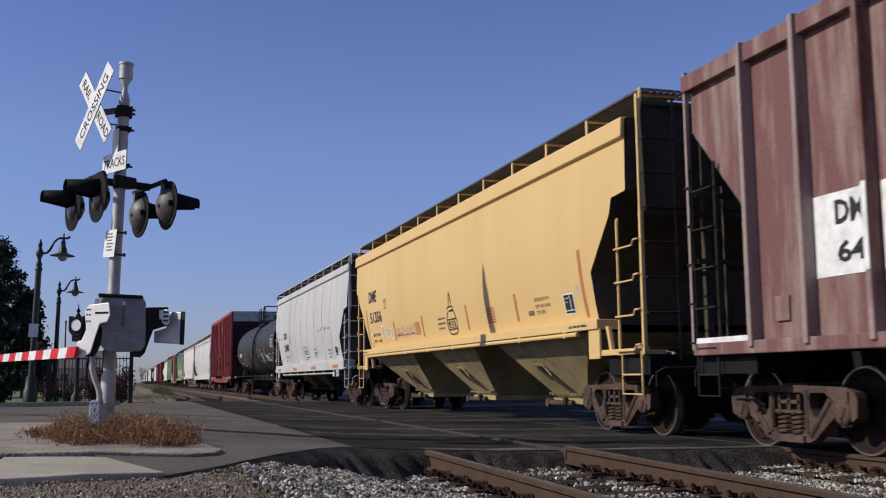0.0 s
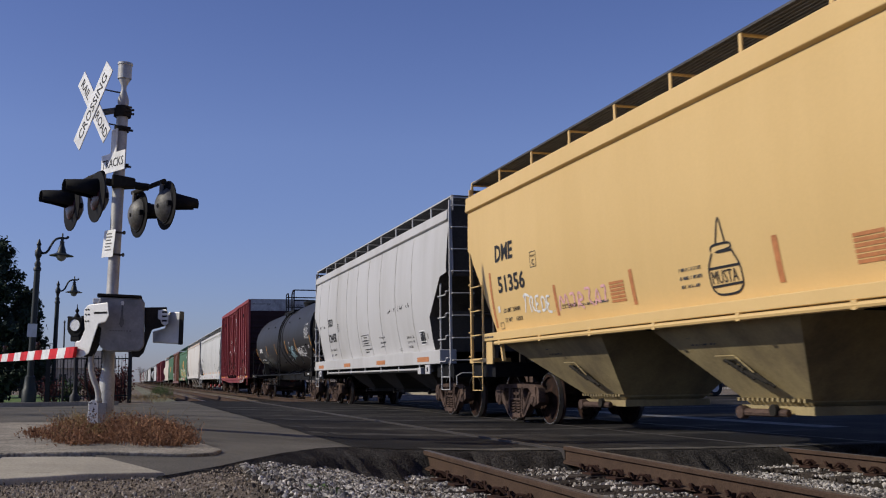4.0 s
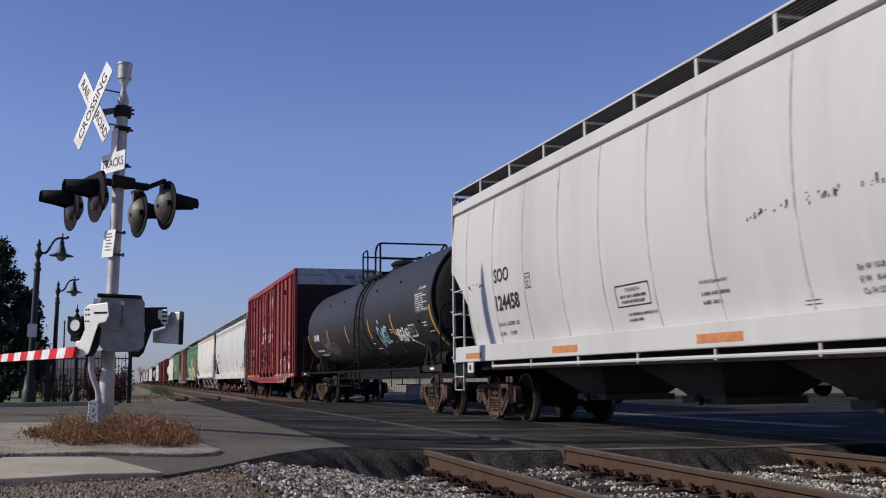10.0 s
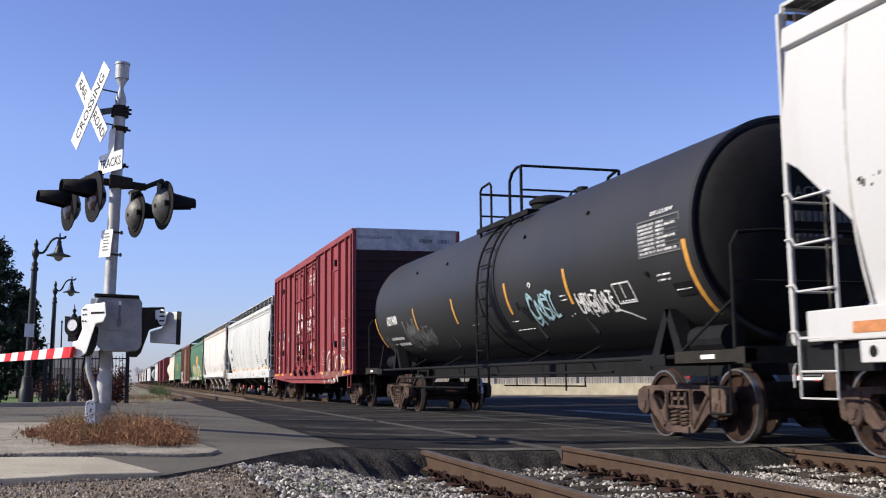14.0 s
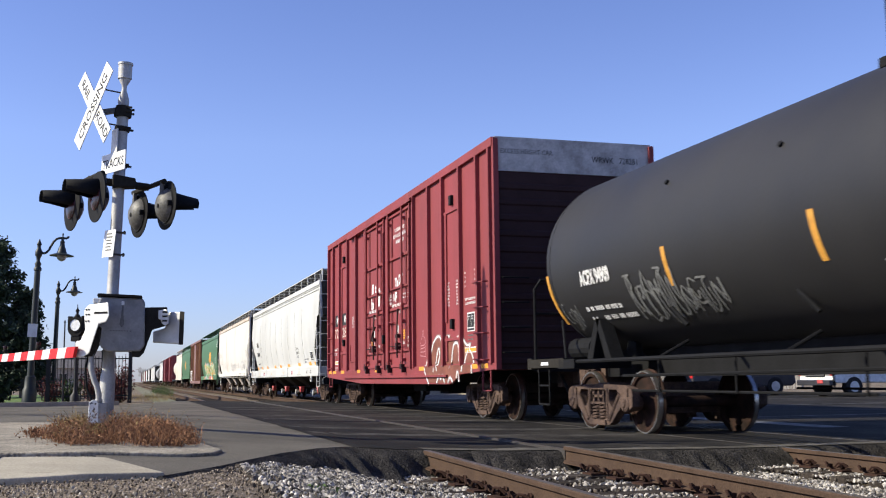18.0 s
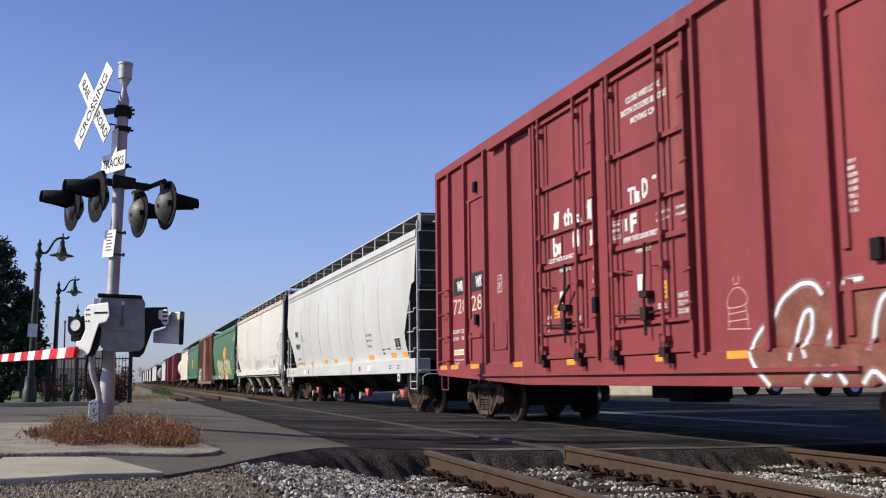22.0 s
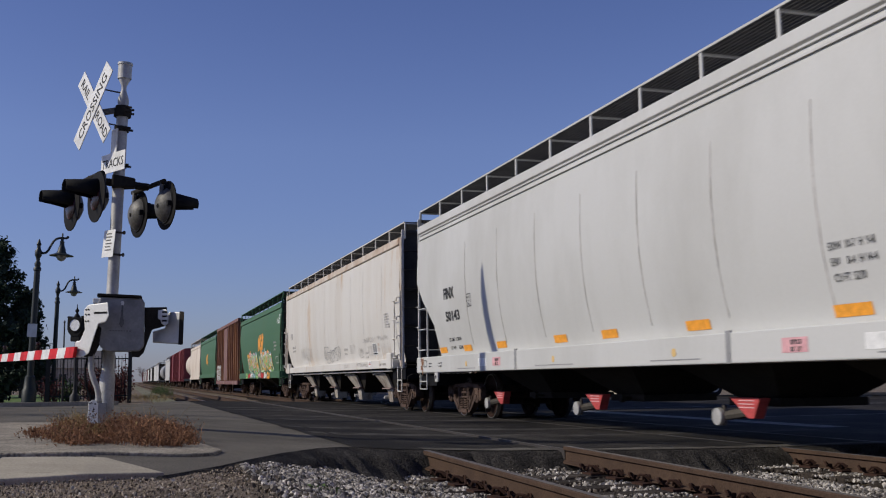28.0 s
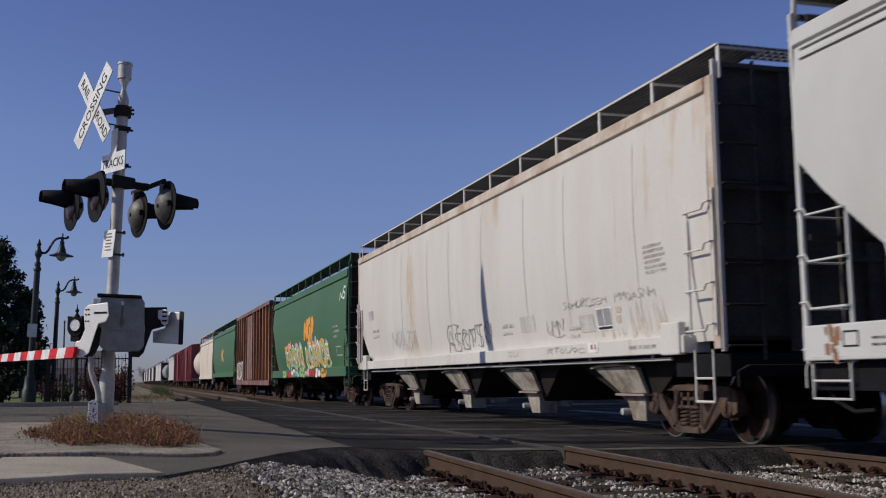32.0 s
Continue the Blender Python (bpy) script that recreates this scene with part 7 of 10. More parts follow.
for pts in fills:
    bm = bmesh.new()
    bm.faces.new([bm.verts.new((-BX - 0.003, a - yc, b)) for a, b in pts])
    part("graffiti", bm, GRAFFITI_BROWN, c, "brown fill of large sprayed letters")
bm = bmesh.new()
bm.faces.new([bm.verts.new((-BX - 0.0535, a - yc, b)) for a, b in ((72.5, 1.115), (72.42, 0.94), (72.2, 0.76), (70.76, 0.76), (70.3, 0.8), (70.05, 0.94), (69.22, 0.96), (69.18, 1.115))])
part("graffiti", bm, GRAFFITI_BROWN, c, "brown fill of large sprayed letters")
LETTERS = [[(72.16, 0.74), (72.44, 0.94), (72.55, 1.15), (72.32, 1.35), (72.11, 1.42), (71.98, 1.61), (71.65, 1.75), (71.43, 1.73), (71.32, 1.61)], [(71.21, 1.73), (71.14, 1.67), (70.93, 1.71), (70.73, 1.71)],
           [(70.25, 1.66), (70.1, 1.7), (69.92, 1.67), (69.76, 1.56), (69.6, 1.48), (69.36, 1.51), (69.5, 1.42), (69.3, 1.32), (69.19, 1.15), (69.21, 0.94)],
           [(71.82, 0.99), (71.72, 1.28), (71.6, 1.47), (71.48, 1.48), (71.5, 1.27), (71.62, 1.16), (71.56, 1.01)], [(71.15, 1.48), (71.17, 1.3), (71.29, 1.15), (71.11, 1.15)],
           [(70.65, 1.06), (70.59, 1.35), (70.48, 1.55), (70.23, 1.57), (70.15, 1.46), (70.15, 1.19)], [(70.17, 0.85), (70.13, 0.98), (70.04, 0.98), (70.0, 0.78)],
           [(70.74, 0.76), (70.6, 0.9), (70.42, 0.78)], [(69.84, 0.98), (69.77, 1.17), (69.64, 1.33), (69.56, 1.39)], [(71.57, 0.76), (71.38, 0.93), (71.24, 0.82), (71.13, 0.93), (70.97, 0.76)]]
tag_strokes(c, SKIRT, yc, LETTERS, 0.05, GRAFFITI_GREY, "grey shadow round large sprayed letters", 0.005)
tag_strokes(c, SKIRT, yc, LETTERS, 0.021, SIGN_WHITE, "white outline of large sprayed letters", 0.008)

# ---- long light grey hopper
FW = sided(1.61, 2.9, 0.22, 1.32, 0.08, 4.3)
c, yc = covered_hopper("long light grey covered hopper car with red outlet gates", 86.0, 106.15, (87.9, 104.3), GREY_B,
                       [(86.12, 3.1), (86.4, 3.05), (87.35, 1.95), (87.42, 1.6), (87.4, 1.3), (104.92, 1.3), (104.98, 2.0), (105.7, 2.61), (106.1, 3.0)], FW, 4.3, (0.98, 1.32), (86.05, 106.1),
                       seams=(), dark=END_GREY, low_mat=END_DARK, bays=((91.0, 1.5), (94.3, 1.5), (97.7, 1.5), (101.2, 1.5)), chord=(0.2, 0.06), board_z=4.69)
for z in (4.0, 4.1):
    bm = bmesh.new()
    box(bm, -FW(z) - 0.03, -FW(z) + 0.02, 86.2 - yc, 106.0 - yc, z - 0.012, z + 0.012)
    part("roof_seam", bm, GREY_B, c)
for k, o in enumerate((102.57, 100.72, 98.87, 97.06, 95.27, 93.45, 91.6, 89.8)):
    bm = bmesh.new()
    for i in range(7):
        a, b = 1.5 + 0.29 * i, 1.5 + 0.29 * (i + 1)
        w = 0.014 if 1 < i < 6 else 0.009
        hexa(bm, [(-FW(a) - 0.004, o - yc - w, a), (-FW(a) - 0.004, o - yc + w, a), (-FW(a) + 0.02, o - yc + w, a), (-FW(a) + 0.02, o - yc - w, a)],
             [(-FW(b) - 0.004, o - yc - w, b), (-FW(b) - 0.004, o - yc + w, b), (-FW(b) + 0.02, o - yc + w, b), (-FW(b) + 0.02, o - yc - w, b)])
    part("panel_seam", bm, SEAM, c, "dirty welded seam")
for o in (99.8, 93.2):
    bm = bmesh.new()
    box(bm, -1.628, -1.6, o - 0.05 - yc, o + 0.05 - yc, 0.98, 1.34)
    part("sill_joint", bm, GREY_BOX, c, "dark joint in the side sill")
for o, w in ((102.5, 0.55), (98.15, 0.75), (94.4, 0.6), (90.2, 0.6)):
    bm = bmesh.new()
    box(bm, -1.628, -1.622, o - w - yc, o + w - yc, 1.035, 1.05)
    part("sill_groove", bm, GREY_BOX, c, "dark groove along the sill")
    bm = bmesh.new()
    lathe(bm, [(0.01, -1.63), (0.055, -1.629), (0.055, -1.62)], "x", (0, o - yc, 1.13), 10)
    part("sill_decal", bm, YELLOW, c, "small yellow-green decal")
for o in (104.6, 87.6):
    bm = bmesh.new()
    slab(bm, [(o - 0.12 - yc, 0.98), (o + 0.12 - yc, 0.98), (o + 0.1 - yc, 0.78), (o - 0.1 - yc, 0.78)], "x", -1.62, -1.57)
    pad = part("jacking_pad", bm, GREY_B, c, "grey lug below the sill", bevel=0.015)
    bm = bmesh.new()
    lathe(bm, [(0.005, -1.626), (0.04, -1.625), (0.04, -1.61)], "x", (0, o - yc, 0.88), 10)
    part("hole", bm, BLACK, pad, "dark hole")
for y in (102.42, 98.1, 93.95, 89.75):
    bm = bmesh.new()
    slab(bm, [(y + 0.28 - yc, 0.59), (y - 0.36 - yc, 0.59), (y - 0.22 - yc, 0.35), (y - 0.1 - yc, 0.35), (y + 0.04 - yc, 0.44)], "x", -1.0, -0.86)
    g = part("outlet_gate", bm, GATE_RED, c, "faded red wedge-shaped outlet gate", bevel=0.008)
    bm = bmesh.new()
    for z in (0.47, 0.51, 0.55):
        box(bm, -1.004, -0.99, y - 0.24 - yc, y + 0.08 - yc, z, z + 0.014)
    part("gate_mark", bm, PINK_MARK, g, "pale worn lettering bars")
    bm = bmesh.new()
    lathe(bm, [(0.02, -1.12), (0.105, -1.11), (0.11, -1.06), (0.07, -1.0)], "x", (0, y + 0.4 - yc, 0.36), 16)
    part("outlet_cap", bm, GALV, g, "pale round outlet cap", smooth=True)
    bm = bmesh.new()
    rod(bm, (-1.05, y + 0.4 - yc, 0.36), (-0.9, y + 0.0 - yc, 0.42), 0.06, 8)
    box(bm, -1.06, -1.03, y + 0.3 - yc, y + 0.34 - yc, 0.26, 0.5)
    part("outlet_tube", bm, END_GREY, g, "dark outlet tube")
letters(c, "FINX", FW, 104.03 - yc, 103.33 - yc, 2.485, 2.715, BLACK_MARK, 0.03)
letters(c, "50143", FW, 104.02 - yc, 103.09 - yc, 2.02, 2.235, BLACK_MARK, 0.03)
letters(c, "LD LMT  220700", FW, 104.04 - yc, 103.24 - yc, 1.615, 1.685, BLACK_MARK, 0.01)
letters(c, "LT WT      65300", FW, 104.04 - yc, 103.24 - yc, 1.445, 1.515, BLACK_MARK, 0.01)
outline_box(c, FW, 102.53 - yc, 102.28 - yc, 2.24, 2.49, BLACK_MARK)
letters(c, "PLATE", FW, 102.5 - yc, 102.32 - yc, 2.4, 2.44, BLACK_MARK, 0.0)
letters(c, "C", FW, 102.45 - yc, 102.36 - yc, 2.27, 2.37, BLACK_MARK, 0.01)
for k, txt in enumerate(("EXW  10-7  H  9-8", "EW    8-4  H 14-4", "CU FT  5270")):
    letters(c, txt, FW, 91.5 - yc, (90.85 if k < 2 else 91.05) - yc, 2.02 - 0.15 * k, 2.1 - 0.15 * k, BLACK_MARK, 0.0)
bars(c, -0.008, 89.9 - yc, 1.6, [0.35, 0.35], BLACK_MARK, 0.06, 0.04, 72, width=lambda z: -FW(z))
bars(c, -0.008, 89.4 - yc, 1.6, [0.4], BLACK_MARK, 0.06, 0.04, 73, width=lambda z: -FW(z))
for o, w in ((104.62, 0.5), (102.97, 0.5), (101.0, 0.5), (98.3, 0.5), (96.55, 0.5), (94.15, 0.55), (91.35, 0.55), (88.8, 0.5), (87.65, 0.5)):
    decal(c, FW, o - w / 2 - yc, o + w / 2 - yc, 1.39, 1.51, ORANGE_MARK, "reflector", "bright orange reflector")
for o, m_, w in ((101.52, SIGN_WHITE, 0.46), (100.75, PINK_MARK, 0.42), (92.0, PINK_MARK, 0.42), (90.75, SIGN_WHITE, 0.42)):
    patch(c, -1.63, o - w / 2 - yc, o + w / 2 - yc, 1.07, 1.22, m_, "sill_placard", "small placard on the sill")
    if m_ is PINK_MARK:
        bars(c, -1.634, o + 0.06 - yc, 1.15, [0.16, 0.16], BLACK_MARK, 0.06, 0.01, 74)
outline_box(c, flat(1.627), 105.5 - yc, 105.28 - yc, 1.1, 1.25, BLACK_MARK, 0.016)
for o, n in ((105.1, 0.2), (104.4, 0.26), (88.5, 0.22), (87.7, 0.25)):
    bars(c, -1.63, o - yc, 1.16, [n, n], BLACK_MARK, 0.03, 0.03, int(o * 10))
rt = random.Random(5)
bm = bmesh.new()
for k in range(16):
    y, z, q = 105.62 + rt.gauss(0, 0.05), rt.uniform(1.0, 1.3), rt.uniform(0.012, 0.04)
    bm.faces.new([bm.verts.new((-1.628 - 0.0004 * k, y + q * a - yc, z + q * b)) for a, b in ((-0.8, -1.6), (0.7, -1.3), (1, 1.2), (-0.6, 1.5))])
part("rust_stain", bm, RUST_BOX, c, "rust stain at the sill's end")
decal(c, FW, 88.42 - yc, 87.86 - yc, 1.56, 1.88, SIGN_WHITE, "data_plate", "black data plate with white border")
for a, b, z0, z1 in ((88.39, 88.16, 1.63, 1.86), (88.12, 87.89, 1.63, 1.86), (88.39, 87.89, 1.575, 1.61)):
    decal(c, FW, a - yc, b - yc, z0, z1, BLACK_MARK, "data_plate", "", 0.008)
bars(c, -0.012, 88.36 - yc, 1.8, [0.12, 0.1], WHITE_MARK, 0.03, 0.03, 75, width=lambda z: -FW(z))
bars(c, -0.012, 88.08 - yc, 1.8, [0.1, 0.1], WHITE_MARK, 0.03, 0.03, 76, width=lambda z: -FW(z))

# ---- weathered white hopper
WW = sided(1.61, 2.9, 0.16, 1.3, 0.03, 4.28)
c, yc = covered_hopper("weathered white covered hopper car with rust and pencil-grey graffiti", 107.6, 126.75, (109.25, 125.1), WHITE_R,
                       [(107.75, 1.3), (107.8, 1.25), (125.1, 1.25), (125.75, 1.45), (126.3, 2.1), (126.5, 3.0), (126.6, 3.3)], WW, 4.28, (1.12, 1.34), (108.4, 126.4),
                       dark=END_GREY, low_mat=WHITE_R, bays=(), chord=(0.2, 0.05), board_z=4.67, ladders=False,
                       chord_mat=WHITE_CHORD)
for o in (109.6, 111.9, 113.6, 115.8, 117.9, 119.5, 121.8):
    tag_strokes(c, WW, yc, [[(o + 0.02, 1.6), (o - 0.02, 2.4), (o + 0.015, 3.2), (o, 3.9)]], 0.009, WHITE_R_SEAM, "faint dirty weld seam", 0.004)
# Bays of the white car coloured near black to stand in for shade.
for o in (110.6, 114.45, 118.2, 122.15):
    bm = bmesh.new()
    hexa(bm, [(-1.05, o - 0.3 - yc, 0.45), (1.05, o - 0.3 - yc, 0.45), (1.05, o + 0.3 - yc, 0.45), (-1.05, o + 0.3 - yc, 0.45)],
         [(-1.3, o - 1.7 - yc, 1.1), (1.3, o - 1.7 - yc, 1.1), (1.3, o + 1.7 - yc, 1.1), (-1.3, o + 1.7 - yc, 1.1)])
    bay = part("hopper_bay", bm, END_DARK, c, "sloping hopper bay coloured dark for shade")
    for s in (-1, 1):
        bm = bmesh.new()
        hexa(bm, [(s * 1.2, o - 0.42 - yc, 0.62), (s * 1.2, o + 0.34 - yc, 0.62), (s * 1.14, o + 0.34 - yc, 0.62), (s * 1.14, o - 0.42 - yc, 0.62)],
             [(s * 1.38, o - 0.48 - yc, 0.98), (s * 1.38, o + 0.85 - yc, 0.98), (s * 1.3, o + 0.85 - yc, 0.98), (s * 1.3, o - 0.48 - yc, 0.98)])
        ch = part("chute_plate", bm, CHUTE, bay, "dirty white plate on the chute's face", bevel=0.01)
        bm = bmesh.new()
        pipe(bm, [(s * 1.4, o + 0.88 - 1.4 * k / 8 - yc, 0.98 + 0.035 * math.sin(math.pi * k / 8)) for k in range(9)], 0.022, 6)
        part("flange", bm, CHUTE, bay)
        bm = bmesh.new()
        box(bm, s * 1.08, s * 1.26, o - 0.46 - yc, o + 0.4 - yc, 0.585, 0.615)
        part("gate_flange", bm, BROWN_POST, bay, "rusty bolted flange")
        bm = bmesh.new()
        hexa(bm, [(s * 1.12, o - 0.24 - yc, 0.24), (s * 1.12, o + 0.14 - yc, 0.24), (s * 0.8, o + 0.14 - yc, 0.24), (s * 0.8, o - 0.24 - yc, 0.24)],
             [(s * 1.16, o - 0.3 - yc, 0.58), (s * 1.16, o + 0.26 - yc, 0.58), (s * 0.8, o + 0.26 - yc, 0.58), (s * 0.8, o - 0.3 - yc, 0.58)])
        part("outlet", bm, CHUTE, bay, "dirty grey outlet below the chute", bevel=0.01)
        bm = bmesh.new()
        lathe(bm, [(0.02, s * 1.25), (0.05, s * 1.24), (0.055, s * 1.16), (0.03, s * 1.0)], "x", (0, o + 0.24 - yc, 0.36), 10)
        box(bm, s * 1.0, s * 1.12, o + 0.1 - yc, o + 0.22 - yc, 0.32, 0.46)
        part("gate_capstan", bm, GALV, bay, "worn steel capstan", smooth=True)
bm = bmesh.new()
slab(bm, [(-1.5, 1.12), (-0.9, 0.95), (-0.3, 0.75), (0.3, 0.75), (0.9, 0.95), (1.5, 1.12)], "y", 109.0 - yc, 125.5 - yc)
part("underframe", bm, BLACK, c)
for s, o in ((-1, 107.6), (1, 126.75)):
    y = o - yc
    for x in (-1.62, 1.6):
        ladder(c, x, y - s * 0.05, y - s * 0.62, 1.3, 2.98, WHITE_R, 0.465)
    bm = bmesh.new()
    box(bm, -1.66, -1.55, y - s * 0.85, y - s * 1.3, 1.1, 1.5)
    part("jacking_pad", bm, WHITE_R, c, bevel=0.02)
    bm = bmesh.new()
    for d in (0.35, 0.75):
        rod(bm, (-1.5, y - s * d, 1.15), (-1.5, y - s * d, 0.55), 0.015, 6)
    rod(bm, (-1.5, y - s * 0.35, 0.55), (-1.5, y - s * 0.75, 0.55), 0.017, 6)
    rod(bm, (-1.5, y - s * 0.35, 0.82), (-1.5, y - s * 0.75, 0.82), 0.015, 6)
    part("step", bm, WHITE_R, c)
for s, o in ((-1, 107.6), (1, 126.75)):
    bm = bmesh.new()
    box(bm, -1.6, -1.52, o - s * 0.02 - yc, o - s * 0.16 - yc, 1.15, 4.3)
    part("end_post", bm, WHITE_CHORD, c, "stained white end post", bevel=0.008)
decal(c, WW, 111.0 - yc, 110.5 - yc, 1.5, 1.82, SIGN_WHITE, "data_plate", "black data plate with white border")
for a, b, z0, z1 in ((110.97, 110.77, 1.57, 1.8), (110.74, 110.53, 1.57, 1.8), (110.97, 110.53, 1.515, 1.55)):
    decal(c, WW, a - yc, b - yc, z0, z1, GREY_BOX if z1 > 1.6 else BLACK_MARK, "data_plate", "", 0.008)
decal(c, WW, 110.38 - yc, 110.24 - yc, 1.58, 1.68, CREAM, "sticker", "pale yellow sticker")
decal(c, WW, 110.36 - yc, 110.2 - yc, 1.72, 1.8, CREAM, "sticker", "pale yellow sticker")
for k in range(6):
    bars(c, -0.008, 109.38 - 0.02 * (k > 2) - yc, 2.48 - 0.066 * k, [0.52 if k % 3 else 0.45], SEAM, 0.05, 0.02, 81 + k, width=lambda z: -WW(z))
decal(c, WW, 125.36 - yc, 124.8 - yc, 2.44, 2.68, SEAM, "paint_patch", "grey painted-out patch")
bars(c, -0.008, 125.0 - yc, 2.08, [0.7, 0.75], SEAM, 0.1, 0.04, 88, width=lambda z: -WW(z))
decal(c, WW, 114.0 - yc, 113.35 - yc, 1.6, 1.87, WHITE_R_SEAM, "paint_patch", "grey painted-out patch")
decal(c, WW, 111.6 - yc, 111.1 - yc, 1.5, 1.75, WHITE_R_SEAM, "paint_patch", "grey painted-out patch")
bars(c, -0.008, 114.9 - yc, 1.72, [0.6, 0.5], SEAM, 0.09, 0.03, 89, width=lambda z: -WW(z))
bars(c, -0.008, 112.0 - yc, 1.55, [0.35, 0.35], SEAM, 0.08, 0.03, 90, width=lambda z: -WW(z))
patch(c, -1.63, 110.74 - yc, 111.08 - yc, 1.19, 1.33, SIGN_WHITE, "placard", "small white placard")
bars(c, -1.634, 110.98 - yc, 1.24, [0.16], GATE_RED, 0.08, 0.03, 91)
bars(c, -1.63, 109.8 - yc, 1.2, [0.7], SEAM, 0.06, 0.03, 92)
# rust run down up from the near end's lower corner
rr = random.Random(21)
bm = bmesh.new()
for k in range(46):
    y = 109.0 + abs(rr.gauss(0, 0.75))
    top_ = 1.42 + abs(rr.gauss(0, 0.25)) * (1.0 if y < 110 else 0.5)
    q = rr.uniform(0.01, 0.05)
    z = 1.36 + rr.uniform(0, 0.1)
    e = 0.0022 + 0.00004 * k
    bm.faces.new([bm.verts.new((-WW(b) - e, a - yc, b)) for a, b in ((y - q, z), (y + q, z), (y + q * 0.5, (z + top_) / 2), (y + q * 0.2, top_), (y - q * 0.6, (z + top_) / 2))])
part("rust_stain", bm, RUST_STREAK, c, "pale rust streaks down the side")
bm = bmesh.new()
rod(bm, (-1.5, 108.9 - yc, 1.06), (-1.5, 125.4 - yc, 1.06), 0.022, 8)
for k in range(9):
    rod(bm, (-1.5, 109.4 + 1.9 * k - yc, 1.04), (-1.5, 109.4 + 1.9 * k - yc, 1.13), 0.02, 6)
part("brake_pipe", bm, WHITE_R, c, "thin pipe slung below the sill")
for k in range(2):
    scrawl(c, WW, 118.3 - yc, 115.5 - yc, 1.42, 2.0, 6, 0.012, GREY_BOX, 84 + 7 * k, "grey-green sprayed scrawl")
scrawl(c, WW, 112.15 - yc, 110.6 - yc, 1.86, 2.0, 9, 0.008, SEAM, 85, "thin grey scrawl")
scrawl(c, WW, 110.35 - yc, 109.2 - yc, 1.86, 2.02, 7, 0.008, SEAM, 86, "thin grey scrawl")
for k in range(2):
    scrawl(c, WW, 123.0 - yc, 120.6 - yc, 1.5, 2.15, 5, 0.01, WHITE_R_SEAM, 94 + k, "faint grey scrawl")
scrawl(c, WW, 112.9 - yc, 112.2 - yc, 1.5, 1.8, 3, 0.01, SEAM, 96, "faint grey scrawl")
scrawl(c, flat(1.625), 112.6 - yc, 111.2 - yc, 1.2, 1.31, 6, 0.008, SEAM, 87, "faint grey scrawl")
scrawl(c, flat(1.625), 114.4 - yc, 113.9 - yc, 1.2, 1.31, 2, 0.008, SEAM, 88, "faint grey scrawl")
tag_strokes(c, WW, yc, [[(112.75, 1.52), (112.5, 1.46), (112.2, 1.5)], [(118.0, 1.42), (117.4, 1.4)]], 0.01, SEAM, "underline of a scrawl")

# ---- green hopper with bright graffiti
GW = sided(1.6, 2.7, 0.2, 1.2, 0.1, 4.2)
c, yc = covered_hopper("green covered hopper car with an orange emblem and bright graffiti", 128.2, 145.2, (130.1, 143.3), GREEN,
                       [(128.5, 3.1), (128.55, 1.2), (144.2, 1.2), (144.25, 1.6), (144.9, 3.0), (145.0, 3.1)], GW, 4.2, (0.95, 1.25), (128.45, 144.9), bays=((132.4, 1.6), (136.7, 1.6), (141, 1.6)), low_mat=END_DARK)
tag_strokes(c, GW, yc, [[(136.3, 2.3), (136.2, 3.05), (135.75, 2.3), (135.65, 3.08)], [(135.0, 3.0), (135.45, 2.95), (135.5, 2.4), (135.05, 2.32), (134.95, 2.65), (135.2, 2.68)], [(134.7, 2.3), (134.75, 3.05), (134.35, 2.9), (134.5, 2.62), (134.75, 2.6)]], 0.13, ORANGE_MARK, "orange sprayed initials")
for k, (m_, r_) in enumerate(((SIGN_WHITE, 0.09), (PINK_MARK, 0.07), (CYAN_MARK, 0.06), (SIGN_WHITE, 0.05), (ORANGE_MARK, 0.06), (GREEN_MARK, 0.05))):
    scrawl(c, GW, 141.4 - yc, 136.9 - yc, 1.28, 2.35, 5, r_, m_, 130 + k, "bright sprayed letters", 0.006 + 0.002 * k)
    scrawl(c, GW, 136.4 - yc, 131.6 - yc, 1.28, 2.3, 6, r_, m_, 140 + k, "bright sprayed letters", 0.006 + 0.002 * k)
for k, m_ in enumerate((GREEN_MARK, SIGN_RED, SIGN_WHITE, CYAN_MARK, GREEN_MARK, PINK_MARK, SIGN_RED, SIGN_WHITE, ORANGE_MARK)):
    scrawl(c, flat(1.63), 141.5 - 1.12 * k - yc, 140.5 - 1.12 * k - yc, 0.98, 1.24, 2, 0.06, m_, 160 + k, "bright sprayed blobs on the sill")
scrawl(c, GW, 129.6 - yc, 128.7 - yc, 3.3, 3.7, 2, 0.03, SIGN_WHITE, 171, "white sprayed initial")
outline_box(c, GW, 130.4 - yc, 129.5 - yc, 1.6, 1.9, SEAM, 0.03)
bars(c, -0.01, 130.6 - yc, 2.5, [0.9, 0.9, 0.7], SEAM, 0.09, 0.07, 172, width=lambda z: -GW(z))

# ---- rust-brown car with outside posts
c, yc = car("boxcar", "rusty brown boxcar with closely spaced outside posts", "boxcar", 146.0, 161.2, (148.1, 159.1))
bm = bmesh.new()
box(bm, -1.5, 1.5, 146.1 - yc, 161.1 - yc, 0.8, 4.5)
part("body", bm, RUST_BOX, c)
